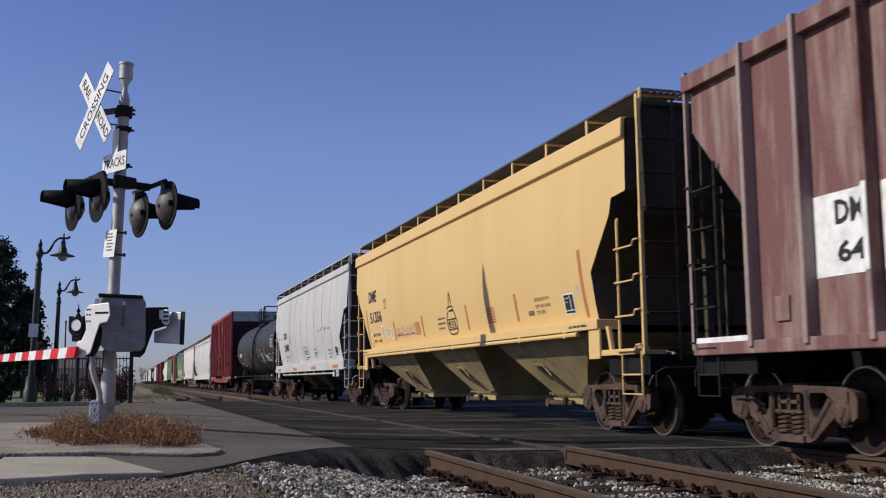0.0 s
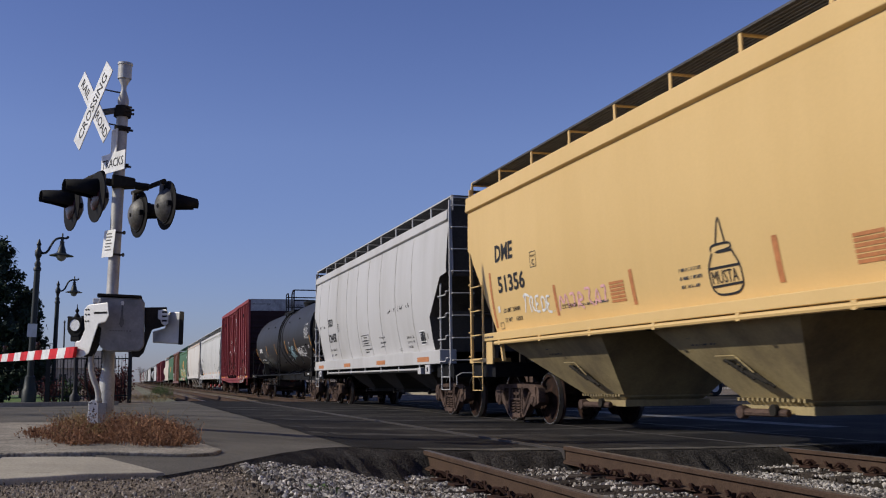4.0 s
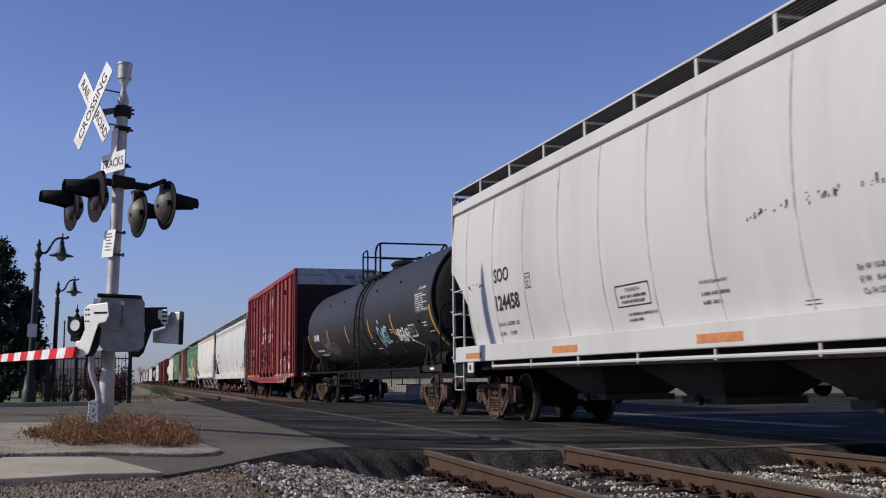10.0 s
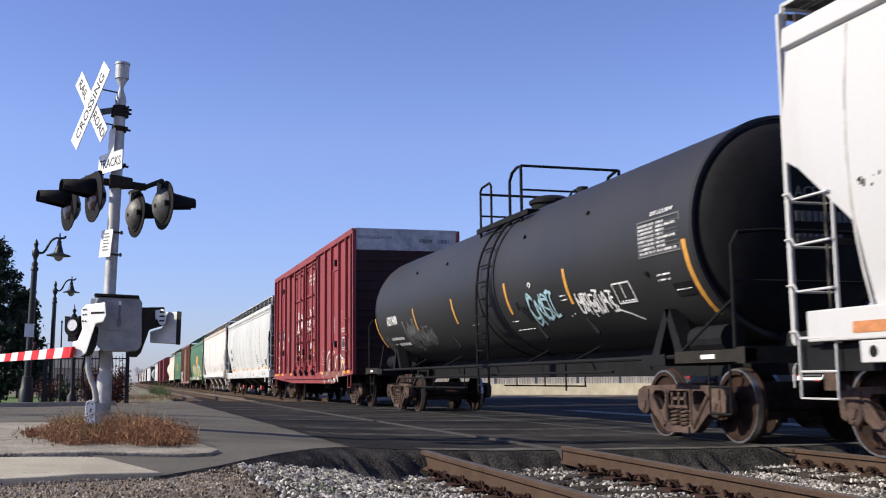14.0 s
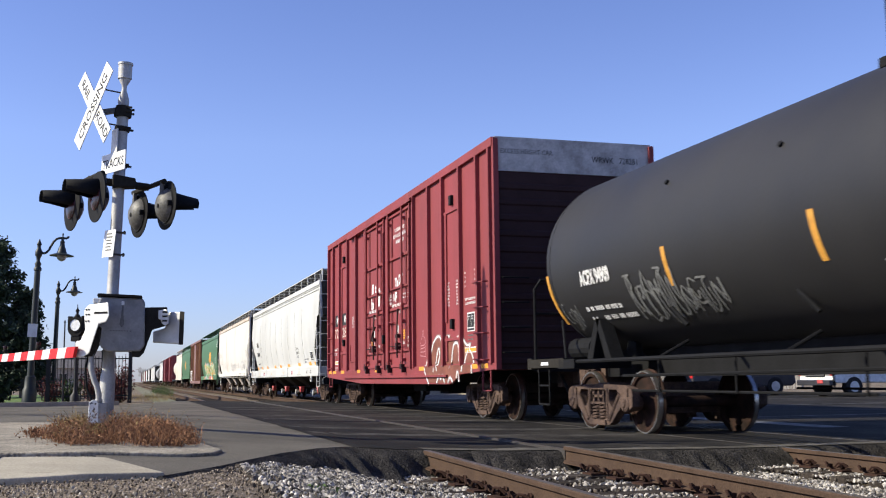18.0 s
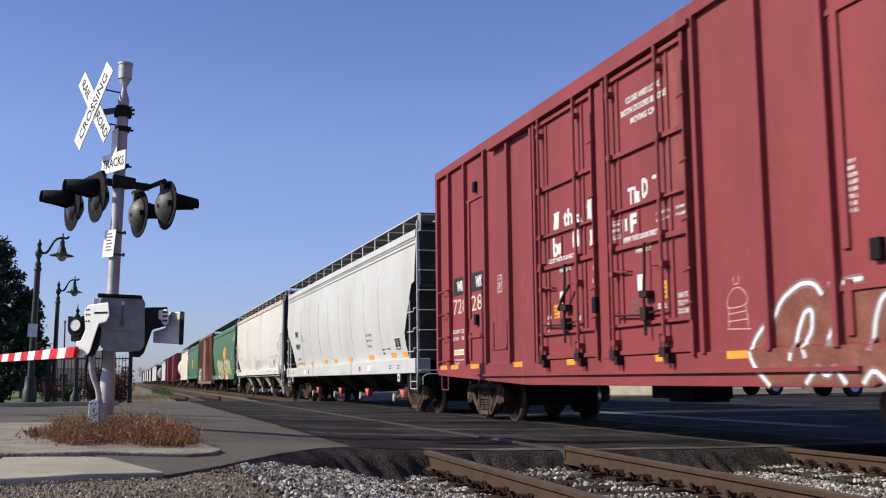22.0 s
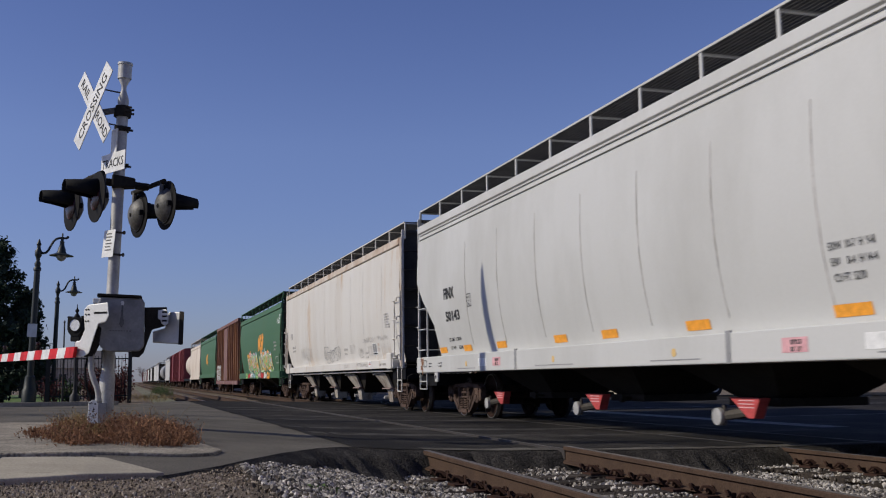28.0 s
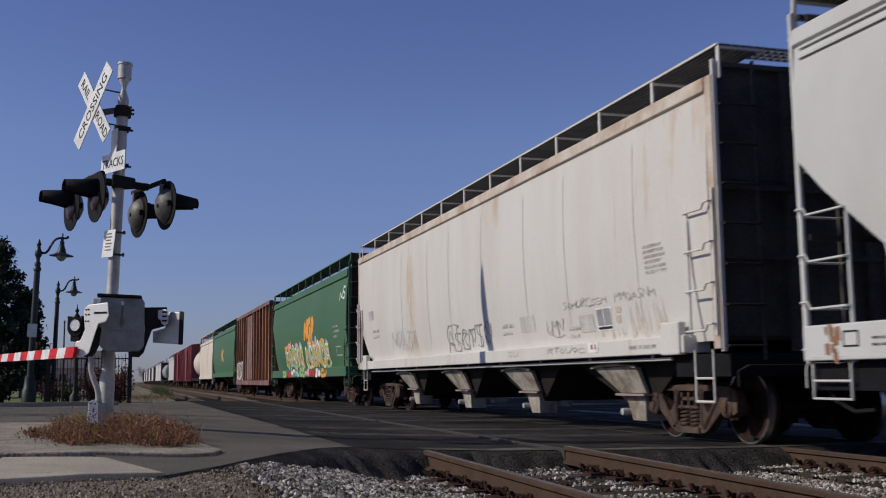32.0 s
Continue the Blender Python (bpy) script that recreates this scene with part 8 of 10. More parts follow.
for s in (-1, 1):
    for k in range(13):
        o = 146.3 + 1.22 * k
        if k in (6, 7):
            continue
        bm = bmesh.new()
        box(bm, s * 1.49, s * 1.62, o - 0.1 - yc, o + 0.1 - yc, 0.8, 4.45)
        part("side_post", bm, RUST_BOX, c)
    bm = bmesh.new()
    box(bm, s * 1.48, s * 1.6, 153.2 - yc, 155.6 - yc, 0.9, 4.3)
    part("sliding_door", bm, BROWN, c)
    bm = bmesh.new()
    box(bm, s * 1.45, s * 1.64, 146.05 - yc, 161.15 - yc, 4.38, 4.55)
    part("top_chord", bm, BROWN, c)
    bm = bmesh.new()
    box(bm, s * 1.45, s * 1.63, 146.05 - yc, 161.15 - yc, 0.62, 0.85)
    part("side_sill", bm, BROWN, c)
squiggle(c, -1.63, 160.6 - yc, 0.9, 3.2, 1.0, SIGN_WHITE, 120, 8, 0.04, label="pale sprayed letters")

# ---- second green hopper
c, yc = covered_hopper("green covered hopper car with an orange emblem", 162.6, 179.2, (164.5, 177.3), GREEN,
                       [(162.8, 3.1), (162.85, 1.4), (178.9, 1.4), (179.0, 3.1)], GW, 4.2, (1.1, 1.4), (162.8, 179.0), bays=((166.5, 1.4), (171, 1.4), (175.4, 1.4)), low_mat=END_DARK)
tag_strokes(c, GW, yc, [[(171.6, 2.2), (171.5, 2.9), (171.0, 2.2), (170.9, 2.95)], [(170.2, 2.9), (170.6, 2.85), (170.65, 2.3), (170.2, 2.2)]], 0.15, ORANGE_MARK, "orange sprayed initials")

# ---- cream hopper and dome-ended tank
c, yc = covered_hopper("cream covered hopper car with rounded sides", 179.6, 194.6, (181.4, 192.8), CREAM,
                       [(179.8, 2.6), (180.2, 1.2), (194.0, 1.2), (194.4, 2.6)], round_side(1.6, 0.1, 2.3, 2.0), 4.1, (1.0, 1.22), (179.9, 194.3), bays=((184, 1.5), (190, 1.5)), low_mat=END_DARK)


def plain_tank(o0, o1, mat, label):
    c, yc = car("tank_car", label, "tank car", o0, o1, (o0 + 1.9, o1 - 1.9))
    bm = bmesh.new()
    prof = [(0.02, o0 + 0.7 - yc), (0.8, o0 + 0.78 - yc), (1.25, o0 + 0.98 - yc), (1.42, o0 + 1.3 - yc), (1.42, o1 - 1.3 - yc), (1.25, o1 - 0.98 - yc), (0.8, o1 - 0.78 - yc), (0.02, o1 - 0.7 - yc)]
    lathe(bm, prof, "y", (0, 0, 2.6), 32)
    part("tank", bm, mat, c, smooth=True)
    bm = bmesh.new()
    box(bm, -1.5, 1.5, o0 - yc, o1 - yc, 0.85, 1.12)
    part("underframe", bm, BLACK, c)
    bm = bmesh.new()
    lathe(bm, [(0.4, 3.9), (0.42, 4.4), (0.05, 4.5)], "z", (0, 0, 0), 14)
    part("dome", bm, mat, c, smooth=True)
    bm = bmesh.new()
    for x in (-0.9, 0.9):
        pipe(bm, [(x, -1.5, 4.0), (x, -1.5, 4.9), (x, 1.5, 4.9), (x, 1.5, 4.0)], 0.03, 6)
    part("railing", bm, BLACK, c)


def plain_box(o0, o1, mat, label, top=4.7):
    c, yc = car("boxcar", label, "boxcar", o0, o1, (o0 + 2, o1 - 2))
    bm = bmesh.new()
    slab(bm, [(-1.52, 0.85), (-1.52, top - 0.1), (0, top + 0.05), (1.52, top - 0.1), (1.52, 0.85)], "y", o0 + 0.1 - yc, o1 - 0.1 - yc)
    part("body", bm, mat, c)
    for s in (-1, 1):
        bm = bmesh.new()
        box(bm, s * 1.52, s * 1.6, -1.6, 1.6, 0.95, top - 0.35)
        part("sliding_door", bm, mat, c)
        for k in range(10):
            o = o0 + 0.5 + (o1 - o0 - 1) * k / 9
            if abs(o - yc) > 1.7:
                bm = bmesh.new()
                box(bm, s * 1.52, s * 1.59, o - 0.07 - yc, o + 0.07 - yc, 0.9, top - 0.15)
                part("side_post", bm, mat, c)


def plain_hopper(o0, o1, mat, label, top=4.2):
    covered_hopper(label, o0, o1, (o0 + 1.9, o1 - 1.9), mat, [(o0 + 0.15, 2.9), (o0 + 1.1, 1.3), (o1 - 1.1, 1.3), (o1 - 0.15, 2.9)], flat(1.58), top, (1.0, 1.32), (o0 + 0.1, o1 - 0.1),
                   bays=((o0 + 5.0, 1.6), ((o0 + o1) / 2, 1.6), (o1 - 5.0, 1.6)), low_mat=END_DARK)


plain_tank(195.2, 207.2, CREAM, "cream tank car with a domed top")
plain_box(208.0, 226.5, MAROON, "plain maroon steel boxcar, far down the train")
plain_box(227.6, 246.2, MAROON, "maroon steel boxcar, sun-faded")
plain_hopper(247.4, 265.4, GREY_W, "pale grey covered hopper car, far down the train")
plain_tank(266.6, 284.0, TANK_BLACK, "black tank car, far down the train")
plain_tank(285.2, 302.0, GREY_BOX, "grey tank car, far down the train")
plain_hopper(303.2, 320.4, GREY_W, "white covered hopper car, far down the train")
plain_hopper(321.6, 339.0, GREY_B, "grey covered hopper car, far down the train")
plain_box(340.2, 357.6, END_DARK, "dark boxcar, far down the train", 4.3)
plain_hopper(358.8, 376.0, GREY_W, "white covered hopper car, far down the train")
plain_tank(377.2, 394.0, TANK_BLACK, "black tank car, far down the train")
plain_hopper(395.2, 412.4, GREY_B, "grey covered hopper car, far down the train")
plain_box(413.6, 431.0, MAROON, "maroon boxcar, far down the train")
plain_hopper(432.2, 449.4, GREY_W, "pale covered hopper car, far down the train")
plain_box(450.6, 468.0, BROWN, "brown boxcar, far down the train", 4.4)
plain_hopper(469.2, 486.4, GREY_B, "grey covered hopper car, far down the train")
plain_tank(487.6, 504.4, TANK_BLACK, "black tank car, far down the train")
plain_box(505.6, 523.0, MAROON, "maroon boxcar, far down the train")


# ------------------------------------------------------------------ crossing signal
SIGN_N = Vector((-0.94, -0.342, 0)).normalized()      # the way the signs face
SIGN_R = Vector((0.342, -0.94, 0)).normalized()       # along the signs, left to right
mast = thing("crossing_signal", "grey steel railroad crossing signal mast with crossbuck, flashing lamps and gate", "crossing signal", pose(-0.212, 12.7, 0.4, 0, 1.55, 0))


def placed(bm, m):
    bmesh.ops.transform(bm, matrix=m, verts=bm.verts)
    return bm


bm = bmesh.new()
lathe(bm, [(0.085, 0), (0.085, 0.5), (0.082, 0.52), (0.068, 0.56), (0.066, 3.66), (0.066, 3.7)], "z", sides=20)
part("mast_pole", bm, GALV, mast, "galvanised steel pole", smooth=True)
bm = bmesh.new()
lathe(bm, [(0.06, 3.7), (0.066, 3.76), (0.06, 3.8), (0.028, 3.9), (0.03, 3.95), (0.062, 4.01), (0.065, 4.03), (0.08, 4.035), (0.08, 4.2), (0.088, 4.205), (0.088, 4.23), (0.05, 4.24)], "z", sides=18)
part("finial", bm, GALV, mast, smooth=True)
for h, r, t in ((3.62, 0.1, 0.05), (3.67, 0.085, 0.03), (3.42, 0.085, 0.03), (2.98, 0.08, 0.025)):
    bm = bmesh.new()
    lathe(bm, [(r, h - t), (r, h + t)], "z", sides=14)
    rod(bm, (0, -0.07, h), (0.1, -0.11, h), 0.014, 6)
    rod(bm, (0, 0.0, h), (0.13, 0.02, h), 0.014, 6)
    part("clamp", bm, END_DARK, mast, "dark bolted clamp")
for h in (1.92, 2.18):
    bm = bmesh.new()
    lathe(bm, [(0.071, h - 0.012), (0.071, h + 0.012)], "z", sides=16)
    rod(bm, (0.05, -0.05, h), (0.11, -0.06, h), 0.012, 6)
    rod(bm, (0.085, -0.055, h), (0.105, -0.058, h), 0.024, 6)
    part("clamp", bm, END_GREY, mast, "thin steel band with a bolt")
bm = bmesh.new()
hexa(bm, [(-0.075, -0.12, 2.7), (0.19, -0.1, 2.72), (0.19, 0.06, 2.72), (-0.075, 0.1, 2.7)], [(-0.075, -0.12, 2.86), (0.19, -0.1, 2.83), (0.19, 0.06, 2.83), (-0.075, 0.1, 2.86)])
part("arm_casting", bm, END_DARK, mast, "dark cast block clamping the lamp arms", bevel=0.02)
# crossbuck
def buck(off):
    n, r = Vector((-0.886, -0.463, 0)), Vector((0.463, -0.886, 0))
    p = n * off + Vector((-0.022, 0, 0))
    return Matrix(((r.x, 0, n.x, p.x), (r.y, 0, n.y, p.y), (0, 1, 0, 3.63), (0, 0, 0, 1)))


for ang, words in ((-48, None), (48, "CROSSING")):
    bm = bmesh.new()
    box(bm, -0.55, 0.55, -0.108, 0.108, -0.005, 0.005)
    m = buck(0.335 if words is None else 0.348) @ pose(0, 0, 0, 0, 0, ang)
    blade = part("crossbuck_blade", placed(bm, m), SIGN_WHITE, mast, "white crossbuck blade with black letters")
    for w, x in (((words, 0.0),) if words else (("RAIL", -0.34), ("ROAD", 0.34))):
        lettering(w, 0.155, BLACK_MARK, blade, m @ pose(x, -0.055, 0.0065), squeeze=1.2 if words else 0.95, bold=0.001, align="CENTER")
bm = bmesh.new()
for h in (3.86, 3.46):
    rod(bm, (0, 0, h), SIGN_N * 0.33 + Vector((0, 0.05, h + 0.02)), 0.009, 6)
part("sign_bracket", bm, END_DARK, mast, "thin dark sign stay")
bm = bmesh.new()
hexa(bm, [(-0.06, -0.03, 3.62), (-0.06, 0.03, 3.62), (-0.33, 0.09, 3.56), (-0.33, 0.03, 3.56)], [(-0.06, -0.03, 3.68), (-0.06, 0.03, 3.68), (-0.33, 0.09, 3.63), (-0.33, 0.03, 3.63)])
part("sign_arm", bm, LENS_BACK, mast, "bright metal arm behind the crossbuck")
m = Matrix.Translation((0.1, 0, -0.02)) @ buck(0.17) @ pose(0, -0.61, 0)
bm = bmesh.new()
slab(bm, [(-0.29, -0.115), (0.29, -0.115), (0.29, 0.115), (0.07, 0.115), (0.07, 0.4), (-0.07, 0.4), (-0.07, 0.115), (-0.29, 0.115)], "z", -0.005, 0.005)
plate_ = part("track_plate", placed(bm, m), SIGN_WHITE, mast, "white inverted-T plate lettered in black")
lettering("TRACKS", 0.15, BLACK_MARK, plate_, m @ pose(0, -0.055, 0.0065), squeeze=0.95, bold=0.001, align="CENTER")
# lamp pairs
for way, label in ((1, "front"), (-1, "rear")):
    bm = bmesh.new()
    rod(bm, SIGN_N * 0.02 * way + Vector((0, 0, 2.77)), SIGN_N * 0.36 * way + Vector((0, 0, 2.77)), 0.045, 8)
    rod(bm, SIGN_N * 0.36 * way - SIGN_R * 0.5 + Vector((0, 0, 2.77)), SIGN_N * 0.36 * way + SIGN_R * 0.5 + Vector((0, 0, 2.77)), 0.03, 8)
    arm = part("lamp_arm", bm, END_DARK, mast, "dark pipe arm carrying the lamps")
    for s in (-0.45, 0.45):
        c0 = SIGN_R * s * 0.97 + SIGN_N * (0.385 if way > 0 else 0.42) * way + Vector((0, 0, 2.5))
        face = Matrix(((SIGN_R.x, 0, SIGN_N.x * way, c0.x), (SIGN_R.y, 0, SIGN_N.y * way, c0.y), (0, 1, 0, c0.z), (0, 0, 0, 1)))
        bm = bmesh.new()
        lathe(bm, [(0.275, -0.004), (0.288, 0.0), (0.288, 0.012), (0.17, 0.02)], "z", sides=32)
        ob = part("lamp_background", placed(bm, face), BLACK, arm, "black round lamp background", smooth=True)
        bm = bmesh.new()
        lathe(bm, [(0.03, -0.115), (0.09, -0.105), (0.15, -0.075), (0.19, -0.03), (0.205, -0.004), (0.19, 0.0)], "z", sides=24)
        rod(bm, (0, 0.12, -0.06), (0, 0.27, -0.06), 0.03, 8)
        part("lamp_housing", placed(bm, face), LENS_BACK, arm, "silver domed lamp housing", smooth=True)
        bm = bmesh.new()
        lathe(bm, [(0.2, -0.014), (0.215, -0.018), (0.225, -0.006)], "z", sides=24)
        box(bm, 0.14, 0.2, -0.03, 0.03, -0.06, -0.005)
        box(bm, -0.025, 0.025, 0.17, 0.23, -0.045, -0.005)
        rod(bm, (0.03, -0.02, -0.118), (0.03, -0.02, -0.1), 0.025, 8)
        part("rim_clip", placed(bm, face), BLACK, arm, "black clamping rim of the housing", smooth=True)
        bm = bmesh.new()
        lathe(bm, [(0.155, 0.018), (0.15, 0.03), (0.1, 0.05), (0.02, 0.058)], "z", sides=24)
        part("lens", placed(bm, face), LENS, arm, "unlit dark red lens", smooth=True)
        bm = bmesh.new()
        rows = []
        for d, rad in ((0.015, 0.14), (0.17, 0.11), (0.37, 0.08)):
            rows.append([bm.verts.new((rad * math.cos(a), rad * math.sin(a) + (0.07 if way > 0 else 0.035) + d * 0.02, d)) for a in [math.radians(-35 + 250 * k / 14) for k in range(15)]])
        for a, b in zip(rows, rows[1:]):
            for k in range(14):
                bm.faces.new((a[k], a[k + 1], b[k + 1], b[k]))
        hood = part("lamp_hood", placed(bm, face), BLACK, arm, "long black lamp hood", smooth=True)
        sol = hood.modifiers.new("thick", "SOLIDIFY")
        sol.thickness = 0.006
# plaque on the pole
bm = bmesh.new()
hexa(bm, [(-0.145, 0.03, 1.885), (-0.02, -0.14, 1.885), (-0.016, -0.136, 1.885), (-0.141, 0.034, 1.885)], [(-0.125, 0.03, 2.205), (0.0, -0.14, 2.205), (0.004, -0.136, 2.205), (-0.121, 0.034, 2.205)])
plaque = part("plaque", bm, SIGN_WHITE, mast, "small white notice plate clamped to the pole")
bm = bmesh.new()
for k in range(6):
    z = 2.15 - 0.038 * k
    f = (z - 1.885) * 0.0625
    hexa(bm, [(-0.117 + f, -0.0085, z), (-0.06 + f + 0.012 * (k % 2), -0.0865 - 0.016 * (k % 2), z), (-0.059 + f, -0.0855, z), (-0.116 + f, -0.0075, z)], [(-0.117 + f, -0.0095, z + 0.016), (-0.06 + f + 0.012 * (k % 2), -0.0875 - 0.016 * (k % 2), z + 0.016), (-0.059 + f, -0.0855, z + 0.016), (-0.116 + f, -0.0075, z + 0.016)])
part("notice_line", bm, SCRAWL, plaque, "faint grey lines of print")
# gate mechanism
bm = bmesh.new()
slab(bm, [(-0.09, 0.84), (-0.12, 0.9), (-0.15, 1.32), (-0.12, 1.4), (0.335, 1.4), (0.365, 1.35), (0.382, 0.86), (0.335, 0.8), (-0.02, 0.79)], "y", -0.34, -0.06)
machine = part("gate_machine", bm, GREY_BOX, mast, "grey enamelled gate machine box", bevel=0.018)
bm = bmesh.new()
slab(bm, [(0.116, 1.34), (0.13, 1.34), (0.136, 1.2), (0.15, 1.1), (0.124, 1.06), (0.098, 1.1), (0.11, 1.2)], "y", -0.3435, -0.338)
part("door_stain", bm, BOX_STAIN, machine, "oily stain run down from the lock")
bm = bmesh.new()
rod(bm, (0.122, -0.365, 1.345), (0.122, -0.34, 1.345), 0.018, 8)
box(bm, 0.108, 0.14, -0.36, -0.342, 1.315, 1.34)
part("padlock", bm, SIGN_WHITE, machine, "small bright padlock")
bm = bmesh.new()
for k in range(8):
    box(bm, 0.0 + k * 0.03, 0.018 + k * 0.03, -0.3435, -0.34, 1.02, 1.03)
part("maker_mark", bm, BOX_STAIN, machine, "raised bar of worn lettering")
bm = bmesh.new()
slab(bm, [(-0.16, 1.412), (-0.15, 1.438), (0.32, 1.432), (0.335, 1.404)], "y", -0.37, -0.03)
part("machine_lid", bm, END_DARK, machine, "dark lid", bevel=0.006)
bm = bmesh.new()
slab(bm, [(-0.2, 1.385), (-0.13, 1.385), (-0.13, 1.33), (-0.2, 1.33)], "y", -0.3, -0.18)
part("hinge_block", bm, ALU, machine, bevel=0.008)
def turned(bm, k, x0):
    """Swing a casting about the upright line x0, so that its face looks sideways along the road."""
    for v in bm.verts:
        v.co.y -= k * (v.co.x - x0)


# arm support beside the box
bm = bmesh.new()
slab(bm, [(-0.288, 1.25), (-0.243, 1.307), (-0.032, 1.326), (-0.013, 1.182), (-0.041, 1.107), (-0.12, 1.089), (-0.16, 0.944), (-0.205, 0.766), (-0.262, 0.725), (-0.36, 0.719), (-0.366, 0.894), (-0.31, 0.907), (-0.265, 1.029), (-0.283, 1.161)], "y", -0.44, -0.37)
turned(bm, 1.1, -0.16)
sup = part("arm_support", bm, ALU, mast, "aluminium gate arm support", bevel=0.012)
bm = bmesh.new()
box(bm, -0.178, -0.036, -0.4465, -0.441, 1.2, 1.222)
turned(bm, 1.1, -0.16)
part("slot", bm, BLACK, sup, "black slot")
bm = bmesh.new()
for x, z in ((-0.267, 1.251), (-0.24, 1.252), (-0.264, 1.195), (-0.236, 1.196), (-0.264, 1.122), (-0.236, 1.123)):
    rod(bm, (x, -0.45, z), (x, -0.438, z), 0.009, 8)
turned(bm, 1.1, -0.16)
part("bolt", bm, BLACK, sup)
bm = bmesh.new()
slab(bm, [(-0.14, 1.08), (-0.09, 1.05), (-0.1, 0.9), (-0.17, 0.73), (-0.26, 0.73), (-0.205, 0.79)], "y", -0.34, 0.1)
part("support_web", bm, END_DARK, sup, "dark rear web of the support")
bm = bmesh.new()
slab(bm, [(0.365, 1.301), (0.612, 1.315), (0.633, 1.109), (0.46, 1.05), (0.38, 0.784), (0.333, 0.733), (0.257, 0.736), (0.243, 0.803), (0.355, 0.83), (0.379, 1.033)], "y", -0.3, -0.24)
cwa = part("counterweight_arm", bm, END_DARK, mast, "dark counterweight arm", bevel=0.01)
bm = bmesh.new()
slab(bm, [(0.64, 1.264), (0.79, 1.258), (0.793, 0.892), (0.479, 0.914), (0.473, 1.04), (0.604, 1.078)], "y", -0.235, -0.1)
turned(bm, 1.0, 0.64)
cw = part("counterweight", bm, ALU, mast, "bright aluminium counterweight slab", bevel=0.012)
# Dark strip coloured for the slab's shaded side; no separate weight.
bm = bmesh.new()
slab(bm, [(0.752, 1.268), (0.802, 1.262), (0.804, 0.886), (0.755, 0.892)], "y", -0.245, -0.09)
turned(bm, 1.0, 0.64)
part("weight_edge", bm, END_DARK, cw, "dark strip for the slab's shaded right side", bevel=0.006)
bm = bmesh.new()
slab(bm, [(0.513, 1.274), (0.6, 1.284), (0.626, 1.24), (0.632, 1.12), (0.6, 1.095), (0.56, 1.12), (0.545, 1.17), (0.518, 1.171)], "y", -0.36, -0.31)
turned(bm, 1.0, 0.57)
part("bracket_plate", bm, ALU, cwa, "bright aluminium bracket", bevel=0.008)
bm = bmesh.new()
for z in (1.25, 1.2, 1.15):
    box(bm, 0.56, 0.615, -0.364, -0.359, z - 0.008, z + 0.012)
turned(bm, 1.0, 0.57)
part("bracket_slot", bm, END_DARK, cwa)
# cable to the base box
bm = bmesh.new()
pipe(bm, [(-0.19, -0.3, 0.8), (-0.182, -0.3, 0.68), (-0.173, -0.3, 0.571), (-0.14, -0.3, 0.47), (-0.104, -0.3, 0.395), (-0.085, -0.3, 0.32), (-0.076, -0.28, 0.24)], 0.032, 10)
part("conduit", bm, GALV, mast, "flexible grey conduit", smooth=True)
bm = bmesh.new()
pipe(bm, [(-0.215, -0.2, 0.78), (-0.24, -0.2, 0.6), (-0.22, -0.2, 0.4), (-0.15, -0.2, 0.22)], 0.012, 6)
part("cable", bm, BLACK, mast, "thin black cable", smooth=True)
bm = bmesh.new()
box(bm, -0.18, 0.016, -0.3, -0.12, -0.06, 0.215)
lathe(bm, [(0.042, 0.215), (0.042, 0.25), (0.03, 0.27), (0.03, 0.33)], "z", (-0.08, -0.24, 0), 12)
jb = part("junction_box", bm, GREY_BOX, mast, "grey junction box at the pole's foot", bevel=0.01)
bm = bmesh.new()
slab(bm, [(-0.186, -0.06), (-0.07, -0.06), (-0.078, 0.2), (-0.1, 0.245), (-0.15, 0.25), (-0.18, 0.22)], "y", -0.316, -0.302)
lid = part("junction_lid", bm, SIGN_WHITE, jb, "chipped white lid", bevel=0.006)
rj = random.Random(8)
bm = bmesh.new()
for k in range(26):
    x, z, q = rj.uniform(-0.17, -0.085), rj.uniform(-0.05, 0.22), rj.uniform(0.004, 0.013)
    slab(bm, [(x - q, z), (x, z - q * rj.uniform(0.5, 1.6)), (x + q, z), (x, z + q * rj.uniform(0.5, 2))], "y", -0.3185, -0.3165)
tagged(part("paint_chip", bm, END_DARK, lid, "dark chips in the paint"), kind="stuff")
bm = bmesh.new()
box(bm, -0.13, 0.13, -0.13, 0.13, -0.06, 0.02)
part("foot_plate", bm, GALV, mast)
# gate arm across the road
down = -SIGN_R
hub = Vector((-0.545, 12.4, 1.185))
arm = thing("crossing_gate_arm", "lowered red and white striped crossing gate arm", "gate arm")
seg = 0.305
slant = down * -0.035
for k in range(22):
    a, b = hub + down * (seg * k), hub + down * (seg * (k + 1) - 0.001)
    h = Vector((0, 0, 0.06 - 0.001 * k))
    bm = bmesh.new()
    o = SIGN_N * 0.018
    hexa(bm, [a - o - h - slant, b - o - h - slant, b + o - h - slant, a + o - h - slant], [a - o + h + slant, b - o + h + slant, b + o + h + slant, a + o + h + slant])
    part("stripe", bm, SIGN_RED if k % 2 == 0 else SIGN_WHITE, arm, "red stripe" if k % 2 == 0 else "white stripe")
